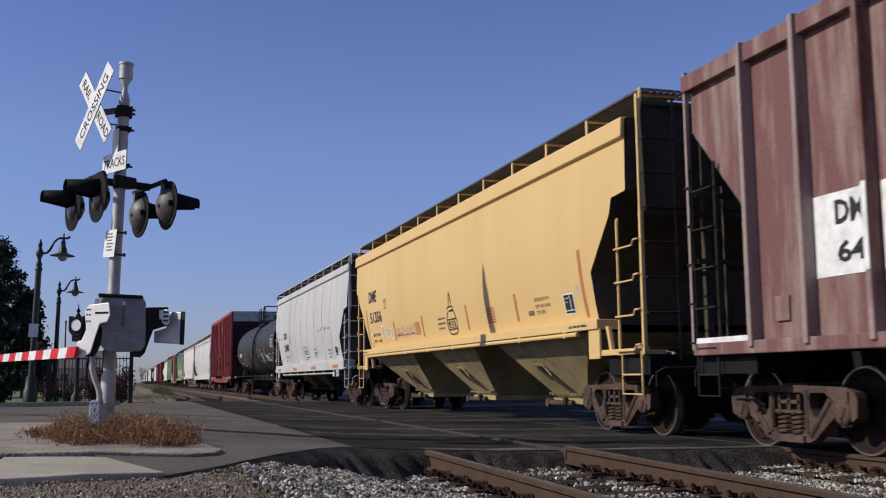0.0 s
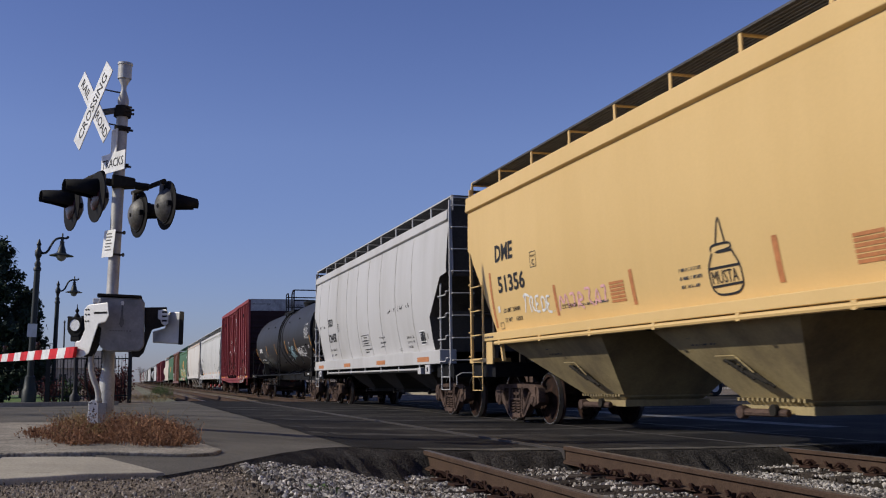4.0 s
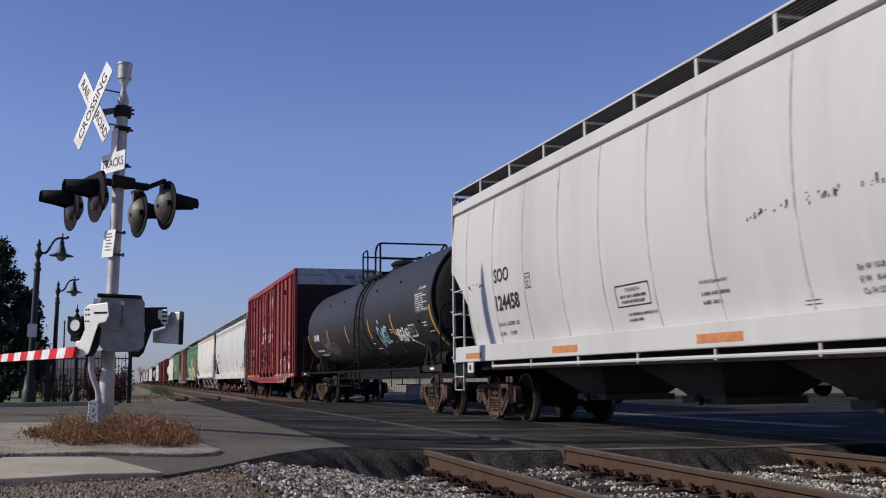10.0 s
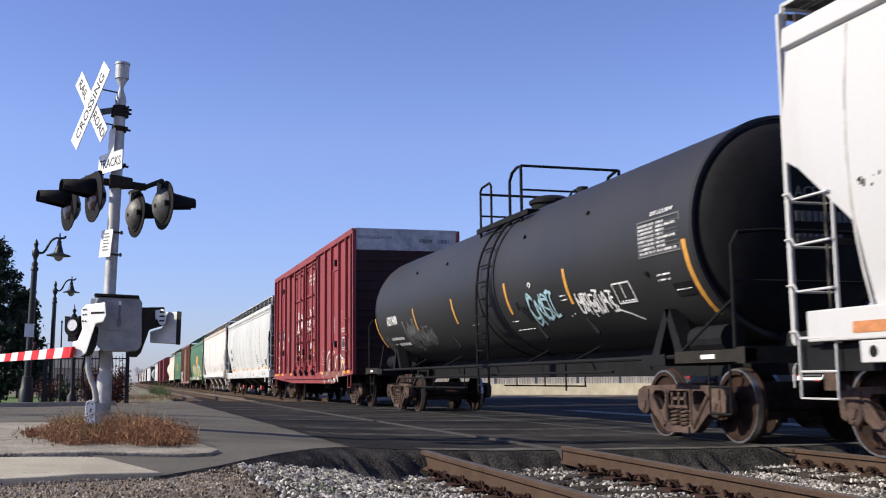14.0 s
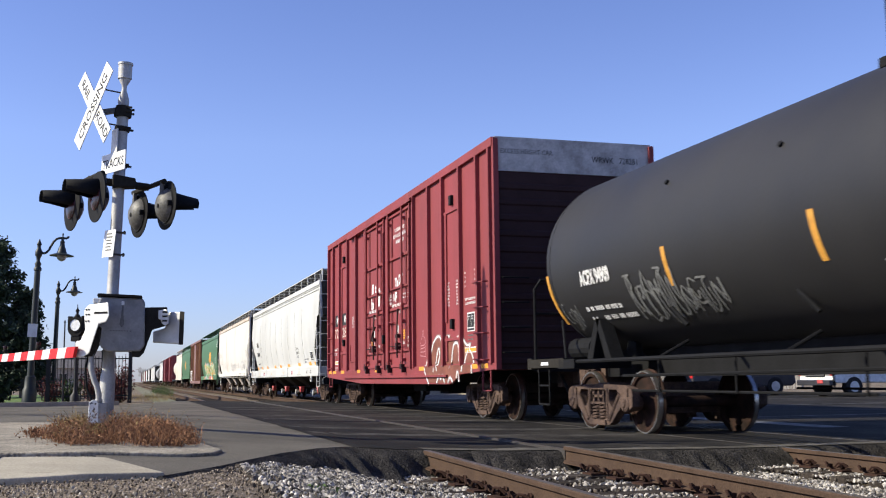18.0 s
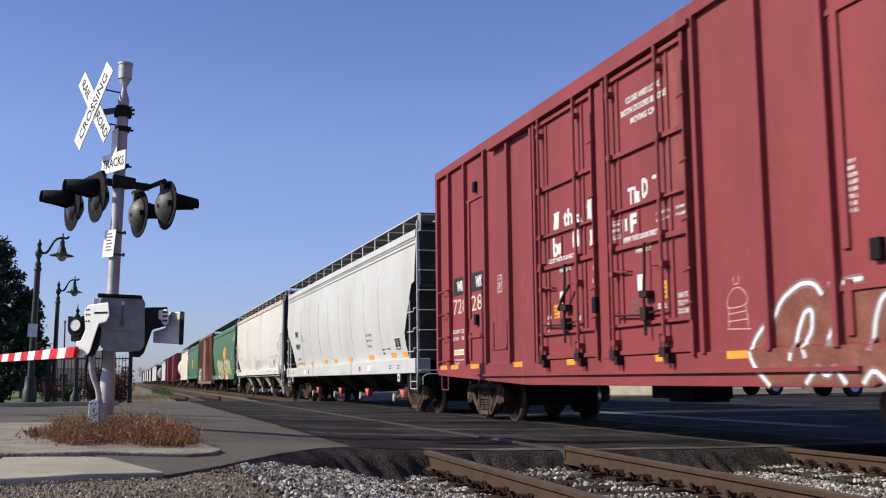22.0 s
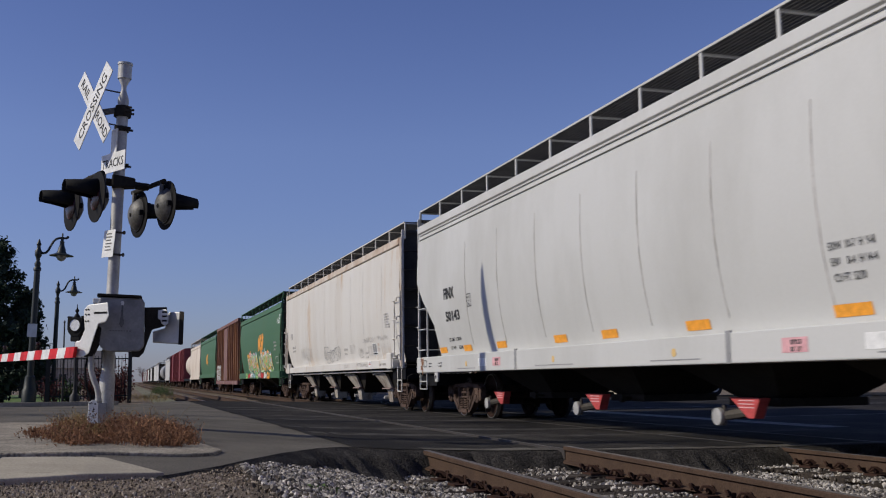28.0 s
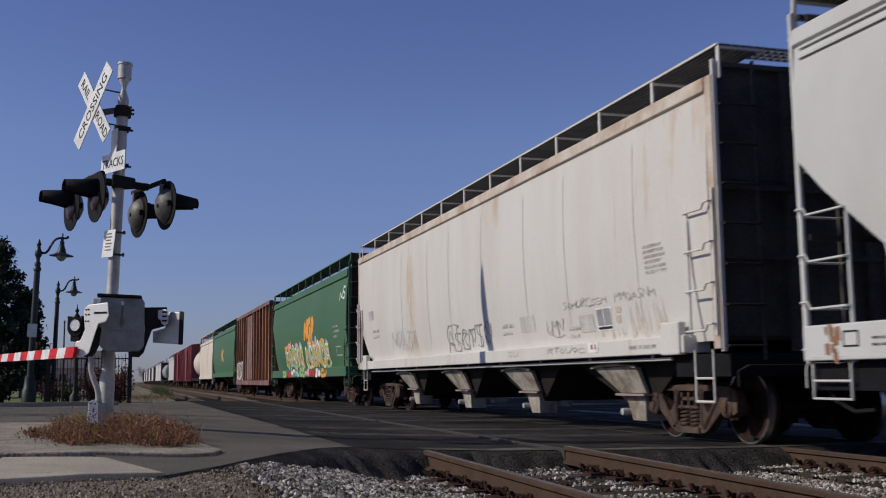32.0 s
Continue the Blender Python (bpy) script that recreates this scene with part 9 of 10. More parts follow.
for d in (1.44, 2.97):
    p = hub + down * d + Vector((0, 0, 0.055))
    bm = bmesh.new()
    lathe(bm, [(0.012, 0), (0.012, 0.02), (0.03, 0.025), (0.032, 0.05), (0.02, 0.06)], "z", p, 10)
    rod(bm, p + SIGN_N * -0.01, p + SIGN_N * -0.01 + Vector((0, 0, 0.12)), 0.008, 6)
    gl = part("gate_lamp", bm, END_DARK, arm, "small dark gate lamp", smooth=True)
    bm = bmesh.new()
    lathe(bm, [(0.024, -0.02), (0.026, 0.0), (0.024, 0.02)], "z", p + Vector((0, 0, 0.085)), 10)
    part("lens", bm, LENS, gl, "dark red lens", smooth=True)

# ------------------------------------------------------------------ weeds and litter
def blades(name, count, cx, cy, rx_, ry_, lo, hi, mat, label, seed, base=0.06):
    rnd = random.Random(seed)
    v, f = [], []
    for _ in range(count):
        a, d = rnd.uniform(0, 6.283), math.sqrt(rnd.random())
        x, y = cx + rx_ * d * math.cos(a), cy + ry_ * d * math.sin(a)
        z = ground_z(x, y) + base
        h = rnd.uniform(lo, hi) * (1.15 - 0.5 * d)
        t = rnd.uniform(0, 6.283)
        w = rnd.uniform(0.0018, 0.0045)
        lean = Vector((rnd.gauss(0, 0.5), rnd.gauss(0, 0.5), 1)) * h
        o = Vector((math.cos(t), math.sin(t), 0)) * w
        p = Vector((x, y, z))
        b = len(v)
        v += [p - o, p + o, p + lean * 0.6 + o, p + lean * 0.6 - o, p + lean + Vector((rnd.gauss(0, 0.02), rnd.gauss(0, 0.02), -0.01))]
        f += [(b, b + 1, b + 2, b + 3), (b + 3, b + 2, b + 4)]
        if rnd.random() < 0.6:      # seed head
            q = p + lean * rnd.uniform(0.6, 1)
            s = rnd.uniform(0.008, 0.018)
            b = len(v)
            v += [q + Vector((rnd.uniform(-s, s), rnd.uniform(-s, s), rnd.uniform(-s, s))) for _ in range(3)]
            f.append((b, b + 1, b + 2))
    me = bpy.data.meshes.new(name)
    me.from_pydata(v, [], f)
    me.materials.append(mat)
    return tagged(new(name, me), label, "weeds", kind="stuff")


def weeds(name, clumps, per, cx, cy, rx_, ry_, hi, mat, label, seed, base=0.03):
    """Wispy stalks in clumps of uneven height, with many tiny dry leaves and seeds."""
    rnd = random.Random(seed)
    v, f = [], []
    for _ in range(clumps):
        u, w = rnd.uniform(-1, 1), rnd.uniform(-1, 1)
        while u * u + w * w > 1.3 + 0.3 * rnd.random():
            u, w = rnd.uniform(-1, 1), rnd.uniform(-1, 1)
        px, py, d = cx + rx_ * u, cy + ry_ * w, math.hypot(u, w)
        tall = hi * rnd.uniform(0.3, 1.0) * (1.15 - 0.45 * d)
        for _ in range(per):
            x, y = px + rnd.gauss(0, 0.05), py + rnd.gauss(0, 0.08)
            p = Vector((x, y, ground_z(x, y) + base))
            h = tall * rnd.uniform(0.25, 1.15)
            if abs(x + 0.0243 * y) < 0.1:       # trodden down before the junction box
                h *= 0.35
            lean = Vector((rnd.gauss(0, 0.35), rnd.gauss(0, 0.35), 1)) * h
            bend = Vector((rnd.gauss(0, 0.25), rnd.gauss(0, 0.25), -0.1)) * h
            t, w = rnd.uniform(0, 6.283), rnd.uniform(0.0009, 0.0022)
            o = Vector((math.cos(t), math.sin(t), 0)) * w
            b = len(v)
            v += [p - o, p + o, p + lean * 0.6 + o, p + lean * 0.6 - o, p + lean + bend]
            f += [(b, b + 1, b + 2, b + 3), (b + 3, b + 2, b + 4)]
            for _ in range(5):
                k = rnd.uniform(0.1, 1)
                q = p + lean * k + bend * k * k
                s = rnd.uniform(0.003, 0.011)
                b = len(v)
                v += [q, q + Vector((rnd.gauss(0, s), rnd.gauss(0, s), rnd.gauss(0, s))), q + Vector((rnd.gauss(0, s), rnd.gauss(0, s), rnd.gauss(s * 0.5, s)))]
                f.append((b, b + 1, b + 2))
    me = bpy.data.meshes.new(name)
    me.from_pydata(v, [], f)
    me.materials.append(mat)
    return tagged(new(name, me), label, "weeds", kind="stuff")


weeds("dry_weeds", 200, 34, -0.02, 9.8, 0.56, 1.5, 0.25, WEED, "wispy russet dry weeds round the signal's base", 1)
weeds("dry_weeds", 34, 34, -0.36, 10.3, 0.22, 1.4, 0.26, WEED_PALE, "straw-yellow dry grass round the signal's base", 2)
weeds("dry_weeds", 30, 8, 0.05, 10.3, 0.5, 1.3, 0.42, WEED_PALE, "thin straw stalks standing out of the weeds", 12)
weeds("dry_weeds", 18, 30, -0.58, 10.0, 0.26, 0.6, 0.13, WEED, "low russet weeds at the island's edge", 3)
blades("verge_grass", 1500, 0.6, 50, 1.6, 9, 0.1, 0.4, WEED_PALE, "dry verge grass beside the tracks", 4, -0.1)
blades("verge_grass", 700, 2.2, 70, 0.6, 12, 0.3, 0.9, LEAF_GREEN, "green weeds beside the tracks", 5, -0.1)
blades("ballast_weeds", 60, 1.05, 5.9, 0.12, 0.15, 0.02, 0.06, LEAF_GREEN, "small green weed in the gravel", 6, -0.06)


# ------------------------------------------------------------------ far side of the road
def street_lamp(x, y, z, height, lean):
    t = thing("street_lamp", "dark green cast-iron street lamp with a hanging bell shade", "street lamp", pose(x, y, z, 0, lean, 0), group="street lamps along the road")
    k = height / 5.8
    bm = bmesh.new()
    lathe(bm, [(0.24, 0), (0.24, 0.5), (0.2, 0.56), (0.17, 0.95), (0.12, 1.0), (0.115, 1.1), (0.1, 4.55 * k), (0.13, 4.57 * k), (0.13, 4.65 * k), (0.09, 4.7 * k), (0.11, 4.8 * k), (0.06, 4.9 * k), (0.07, 5.0 * k), (0.12, 5.1 * k), (0.12, 5.24 * k), (0.07, 5.32 * k), (0.06, 5.42 * k), (0.085, 5.48 * k), (0.05, 5.56 * k), (0.015, 5.66 * k)], "z", sides=16)
    part("post", bm, LAMP_GREEN, t, smooth=True)
    bm = bmesh.new()
    s_curve = ((0.06, 5.2), (0.16, 5.17), (0.25, 5.2), (0.33, 5.3), (0.4, 5.46), (0.47, 5.6), (0.56, 5.69), (0.66, 5.73), (0.78, 5.735), (0.88, 5.73), (0.94, 5.76), (0.95, 5.81))
    pipe(bm, [(x_, 0, z_ * k) for x_, z_ in s_curve], 0.042, 8)
    part("scroll_arm", bm, LAMP_GREEN, t, smooth=True)
    bm = bmesh.new()
    lathe(bm, [(0.01, 5.92 * k), (0.03, 5.86 * k), (0.025, 5.78 * k), (0.05, 5.72 * k), (0.05, 5.64 * k), (0.085, 5.6 * k), (0.07, 5.56 * k), (0.09, 5.44 * k), (0.12, 5.38 * k), (0.14, 5.28 * k), (0.18, 5.2 * k), (0.41, 5.125 * k), (0.41, 5.105 * k), (0.18, 5.12 * k)], "z", (0.76, 0, 0), 18)
    part("shade", bm, LAMP_GREEN, t, smooth=True)
    bm = bmesh.new()
    lathe(bm, [(0.17, 5.115 * k), (0.165, 5.05 * k), (0.11, 4.96 * k), (0.02, 4.92 * k)], "z", (0.76, 0, 0), 16)
    part("globe", bm, FROST, t, "frosted glass globe", smooth=True)
    return t


lamp = street_lamp(-3.18, 38.9, 0.1, 5.9, 1.6)
bm = bmesh.new()
box(bm, -0.18, 0.13, -0.14, -0.13, 2.32, 2.78)
part("sign_back", bm, ALU, lamp, "pale back of a small sign")
street_lamp(-3.46, 55.8, 0.08, 6.0, 1.0)

bm = bmesh.new()
for x0, x1 in ((-30, -4.1), (-4.05, -0.2)):
    box(bm, x0, x1, 36.5, 36.85, -0.05, 0.22)
solid("far_kerb", bm, CONCRETE_OLD, "pale concrete kerb along the far side of the road", kind="structure")
sheet("lawn", [-30, -18, -12, -8, -6, -5, -4, -3, -2.3], [36.9, 40, 44, 50, 58, 66], LAWN, 0.06, "strip of green lawn behind the kerb")
sheet("verge", [-2.2, -1, 0, 1, 1.9], [39, 45, 60, 90, 140, 220, 380], SCRUB, -0.06, "dry scrubby verge beside the tracks")


def conifer(x, y, z, height, spread, seed, label):
    t = thing("conifer_tree", label, "tree", pose(x, y, z))
    bm = bmesh.new()
    rod(bm, (0, 0, 0), (0, 0, height * 0.95), 0.16, 8, 0.03)
    rnd = random.Random(seed)
    limbs = []
    for i in range(46):
        h = height * (0.1 + 0.86 * i / 45)
        reach = spread * (1.02 - 0.8 * (h / height) ** 1.3) * rnd.uniform(0.6, 1.12)
        a = i * 2.4 + rnd.uniform(-0.3, 0.3)
        tip = Vector((math.cos(a) * reach, math.sin(a) * reach, h + reach * rnd.uniform(-0.1, 0.35)))
        limbs.append((Vector((0, 0, h)), tip))
        rod(bm, (0, 0, h), tip, 0.03, 4, 0.008)
    part("trunk", bm, BARK, t, "rough brown trunk with limbs")
    v, f = [], []
    for a, b in limbs:
        for _ in range(430):
            k = rnd.uniform(0.25, 1.06)
            c = a.lerp(b, k) + Vector((rnd.gauss(0, 0.16), rnd.gauss(0, 0.16), rnd.gauss(0, 0.13)))
            s = rnd.uniform(0.045, 0.12)
            u = Vector((rnd.gauss(0, 1), rnd.gauss(0, 1), rnd.gauss(0, 1))).normalized() * s
            w = Vector((rnd.gauss(0, 1), rnd.gauss(0, 1), rnd.gauss(0, 1))).normalized() * s * 0.6
            n = len(v)
            v += [c - u - w, c + u * 0.3 - w * 1.3, c + u + w, c - u * 0.4 + w * 1.2]
            f.append((n, n + 1, n + 2, n + 3))
    me = bpy.data.meshes.new("crown")
    me.from_pydata(v, [], f)
    me.materials.append(LEAF_DARK)
    part("crown", me, None, t, "dense dark green needles")
    return t


conifer(-6.05, 53.5, 0.1, 7.6, 2.0, 11, "tall dark green pine tree behind the lawn")
conifer(-4.75, 54.5, 0.1, 5.1, 1.5, 12, "shorter dark green pine tree behind the lawn")
conifer(-8.6, 56, 0.1, 7.0, 2.0, 13, "dark green pine tree behind the lawn")


def shrub(name, x, y, rx_, ry_, h, mat, label, count, seed, size=0.07):
    rnd = random.Random(seed)
    t = thing(name, label, "shrub", pose(x, y, ground_z(x, y)))
    bm = bmesh.new()
    tips = []
    for i in range(16):
        a = rnd.uniform(0, 6.28)
        tip = Vector((math.cos(a) * rx_ * rnd.uniform(0.3, 1), math.sin(a) * ry_ * rnd.uniform(0.3, 1), h * rnd.uniform(0.5, 1)))
        rod(bm, (tip.x * 0.25, tip.y * 0.25, 0), tip, 0.014, 4, 0.004)
        tips.append(tip)
    part("stems", bm, BARK, t)
    v, f = [], []
    for _ in range(count):
        q = rnd.choice(tips)
        c = Vector((q.x * 0.25, q.y * 0.25, 0)).lerp(q, rnd.uniform(0.15, 1.08)) + Vector((rnd.gauss(0, 0.1), rnd.gauss(0, 0.1), rnd.gauss(0, 0.1)))
        c.z = max(c.z, 0.03)
        u = Vector((rnd.gauss(0, 1), rnd.gauss(0, 1), rnd.gauss(0, 1))).normalized() * size * rnd.uniform(0.5, 1)
        w = Vector((rnd.gauss(0, 1), rnd.gauss(0, 1), rnd.gauss(0, 1))).normalized() * size * 0.6
        n = len(v)
        v += [c - u, c + w, c + u, c - w]
        f.append((n, n + 1, n + 2, n + 3))
    me = bpy.data.meshes.new("foliage")
    me.from_pydata(v, [], f)
    me.materials.append(mat)
    part("foliage", me, None, t)
    return t


shrub("hedge", -4.9, 41.5, 1.5, 0.8, 1.6, LEAF_DARK, "clipped dark evergreen hedge", 9000, 21, 0.12)
shrub("hedge", -6.9, 41.8, 1.4, 0.8, 1.65, LEAF_DARK, "clipped dark evergreen hedge", 8000, 22, 0.12)
shrub("shrub", -0.25, 41.2, 0.55, 0.5, 1.5, LEAF_RED, "russet-leaved shrub by the iron fence", 2200, 23, 0.06)
shrub("shrub", -1.05, 41.4, 0.5, 0.5, 1.25, LEAF_RED, "russet-leaved shrub by the iron fence", 1600, 24, 0.06)
shrub("shrub", -1.9, 41.0, 0.5, 0.4, 0.9, LEAF_GREEN, "low green shrub by the iron fence", 1200, 25, 0.05)
shrub("shrub", -2.6, 41.0, 0.5, 0.4, 0.85, LEAF_RED, "low russet shrub by the iron fence", 1000, 26, 0.05)

# black iron fence
fence = thing("iron_fence", "black iron picket fence with square posts", "fence", pose(0, 40.6, 0.08))
for x in (-2.7, -1.75, -0.8, 0.15):
    bm = bmesh.new()
    box(bm, x - 0.07, x + 0.07, -0.07, 0.07, 0, 1.85)
    lathe(bm, [(0.09, 1.85), (0.1, 1.9), (0.02, 1.98)], "z", (x, 0, 0), 8)
    part("post", bm, IRON, fence)
for z in (0.25, 1.6):
    bm = bmesh.new()
    box(bm, -2.7, 0.15, -0.02, 0.02, z, z + 0.045)
    part("rail", bm, IRON, fence)
bm = bmesh.new()
box(bm, -0.011, 0.011, -0.011, 0.011, 0.1, 1.72)
picket_mesh = finish(bm, "picket", IRON)
for k in range(24):
    x = -2.62 + 0.118 * k
    o = new("picket", picket_mesh)
    o.parent = fence
    o.matrix_basis = pose(x, 0, 0)

# street clock
clock = thing("street_clock", "black post clock with a round white face", "clock", pose(-1.6, 36.95, 0.1, 0, 0, -32))
bm = bmesh.new()
lathe(bm, [(0.16, 0), (0.16, 0.3), (0.08, 0.4), (0.05, 0.6), (0.05, 2.2), (0.1, 2.25), (0.12, 2.3)], "z", sides=12)
part("post", bm, IRON, clock, smooth=True)
bm = bmesh.new()
slab(bm, [(-0.13, 2.28), (0.13, 2.28), (0.24, 2.4), (0.28, 2.5), (0.28, 2.84), (0.25, 2.9), (-0.25, 2.9), (-0.28, 2.84), (-0.28, 2.5), (-0.24, 2.4)], "y", -0.12, 0.12)
box(bm, -0.3, -0.22, -0.1, 0.1, 2.88, 2.94)
box(bm, 0.22, 0.3, -0.1, 0.1, 2.88, 2.94)
box(bm, -0.16, 0.16, -0.1, 0.1, 2.1, 2.28)
lathe(bm, [(0.12, 2.9), (0.06, 3.0), (0.03, 3.05), (0.07, 3.12), (0.02, 3.2), (0.01, 3.34)], "z", sides=10)
case = part("case", bm, BLACK, clock, bevel=0.02)
bm = bmesh.new()
lathe(bm, [(0.245, -0.12), (0.245, -0.145), (0.195, -0.145), (0.195, -0.125)], "y", (0.01, 0, 2.64), 28, caps=False)
part("bezel", bm, BLACK, case, "black ring round the dial", smooth=True)
bm = bmesh.new()
lathe(bm, [(0.01, -0.13), (0.19, -0.13), (0.195, -0.12)], "y", (0.01, 0, 2.64), 28)
part("face", bm, DIAL, clock, "white dial")

bench = thing("bench", "dark slatted park bench on the lawn", "bench", pose(-3.95, 47.0, 0.12, 0, 0, 20))
for x in (-0.7, 0.7):
    bm = bmesh.new()
    pipe(bm, [(x, -0.25, 0), (x, -0.22, 0.42), (x, 0.2, 0.42), (x, 0.32, 0.85)], 0.03, 6)
    pipe(bm, [(x, 0.22, 0), (x, 0.2, 0.42)], 0.03, 6)
    part("leg", bm, IRON, bench)
for k in range(4):
    bm = bmesh.new()
    box(bm, -0.8, 0.8, -0.22 + 0.11 * k, -0.14 + 0.11 * k, 0.42, 0.45)
    part("slat", bm, IRON, bench)
for k in range(3):
    bm = bmesh.new()
    box(bm, -0.8, 0.8, 0.22 + 0.035 * k, 0.25 + 0.035 * k, 0.52 + 0.12 * k, 0.6 + 0.12 * k)
    part("slat", bm, IRON, bench)

# slim pole beside the clock
slim = thing("pole", "slim dark metal pole on the pavement beside the clock", "pole", pose(-2.02, 37.6, 0.1))
bm = bmesh.new()
rod(bm, (0, 0, 0), (0, 0, 2.75), 0.03, 8, 0.022)
part("shaft", bm, IRON, slim)
bm = bmesh.new()
lathe(bm, [(0.022, 2.75), (0.04, 2.77), (0.01, 2.84)], "z", sides=8)
part("cap", bm, IRON, slim)

# ------------------------------------------------------------------ beyond the train
wall_pts = [(14.4, 54.4), (18.1, 50.2), (21.7, 45.0), (23.2, 42.4)]
bm = bmesh.new()
for (x0, y0), (x1, y1) in zip(wall_pts, wall_pts[1:]):
    d = Vector((x1 - x0, y1 - y0, 0)).normalized()
    n = Vector((-d.y, d.x, 0)) * 0.12
    hexa(bm, [(x0 - n.x, y0 - n.y, 0), (x1 - n.x, y1 - n.y, 0), (x1 + n.x, y1 + n.y, 0), (x0 + n.x, y0 + n.y, 0)],
         [(x0 - n.x, y0 - n.y, 0.55), (x1 - n.x, y1 - n.y, 0.55), (x1 + n.x, y1 + n.y, 0.55), (x0 + n.x, y0 + n.y, 0.55)])
solid("low_wall", bm, CONCRETE, "low cream concrete wall at the roadside", "wall")
pf = thing("picket_fence", "cream vinyl picket fence behind the low wall", "fence", pose(0, 0, 0))
a, b = Vector((15.6, 66.0, 0)), Vector((37.5, 52.0, 0))
d = (b - a).normalized()
bm = bmesh.new()
box(bm, -0.06, 0.06, -0.01, 0.01, 0.05, 1.3)
pk = finish(bm, "picket", FENCE_WHITE)
bm = bmesh.new()
box(bm, -0.08, 0.08, -0.08, 0.08, 0, 1.42)
pp = finish(bm, "post", FENCE_WHITE)
ang = math.degrees(math.atan2(d.y, d.x))
n = int((b - a).length / 0.16)
for k in range(n):
    p = a + d * (0.16 * k)
    o = new("picket", pk) if k % 16 else new("post", pp)
    o.parent = pf
    o.matrix_basis = pose(p.x, p.y, 0, 0, 0, ang)
for z in (0.3, 1.02):
    bm = bmesh.new()
    o = Vector((-d.y, d.x, 0)) * 0.03
    hexa(bm, [a + o + Vector((0, 0, z)), b + o + Vector((0, 0, z)), b + o * 2 + Vector((0, 0, z)), a + o * 2 + Vector((0, 0, z))],
         [a + o + Vector((0, 0, z + 0.09)), b + o + Vector((0, 0, z + 0.09)), b + o * 2 + Vector((0, 0, z + 0.09)), a + o * 2 + Vector((0, 0, z + 0.09))])
    part("rail", bm, FENCE_WHITE, pf)


def suv(x, y, turn, paint, label):
    """Length runs along local x, tail at x = 0."""
    t = thing("sport_utility_car", label, "car", pose(x, y, ground_z(x, y), 0, 0, turn))
    bm = bmesh.new()
    slab(bm, [(0.05, 0.45), (0.0, 0.6), (0.02, 1.0), (0.12, 1.1), (0.35, 1.72), (0.6, 1.78), (2.6, 1.76), (3.35, 1.14), (4.5, 1.02), (4.7, 0.85), (4.75, 0.5), (4.55, 0.38), (0.2, 0.36)], "y", -0.92, 0.92)
    part("body", bm, paint, t, bevel=0.05)
    for s in (-1, 1):
        bm = bmesh.new()
        slab(bm, [(0.42, 1.14), (0.58, 1.66), (2.5, 1.66), (3.1, 1.16)], "y", s * 0.922, s * 0.93)
        part("side_window", bm, GLASS, t)
        bm = bmesh.new()
        box(bm, -0.012, 0.05, s * 0.9, s * 0.68, 0.72, 1.02)
        part("tail_lamp", bm, TAIL_RED, t, "red tail lamp")
        for wx in (0.95, 3.75):
            bm = bmesh.new()
            lathe(bm, [(0.2, s * 0.95), (0.34, s * 0.95), (0.37, s * 0.92), (0.37, s * 0.74), (0.3, s * 0.72)], "y", (wx, 0, 0.37), 20)
            w = part("wheel", bm, RUBBER, t, smooth=True)
            bm = bmesh.new()
            lathe(bm, [(0.04, s * 0.962), (0.2, s * 0.956), (0.21, s * 0.94)], "y", (wx, 0, 0.37), 16)
            part("rim", bm, ALU, w, smooth=True)
    bm = bmesh.new()
    hexa(bm, [(0.09, -0.72, 1.12), (0.09, 0.72, 1.12), (0.14, 0.72, 1.12), (0.14, -0.72, 1.12)], [(0.3, -0.66, 1.62), (0.3, 0.66, 1.62), (0.36, 0.66, 1.62), (0.36, -0.66, 1.62)])
    part("rear_window", bm, GLASS, t)
    bm = bmesh.new()
    box(bm, -0.09, 0.1, -0.9, 0.9, 0.42, 0.62)
    part("bumper", bm, SUV_DARK, t, bevel=0.03)
    bm = bmesh.new()
    box(bm, -0.02, 0.02, -0.17, 0.17, 0.76, 0.9)
    part("plate", bm, SIGN_WHITE, t)
    return t


suv(21.5, 38.0, 0, SUV_DARK, "dark sport-utility car stopped beyond the tracks")


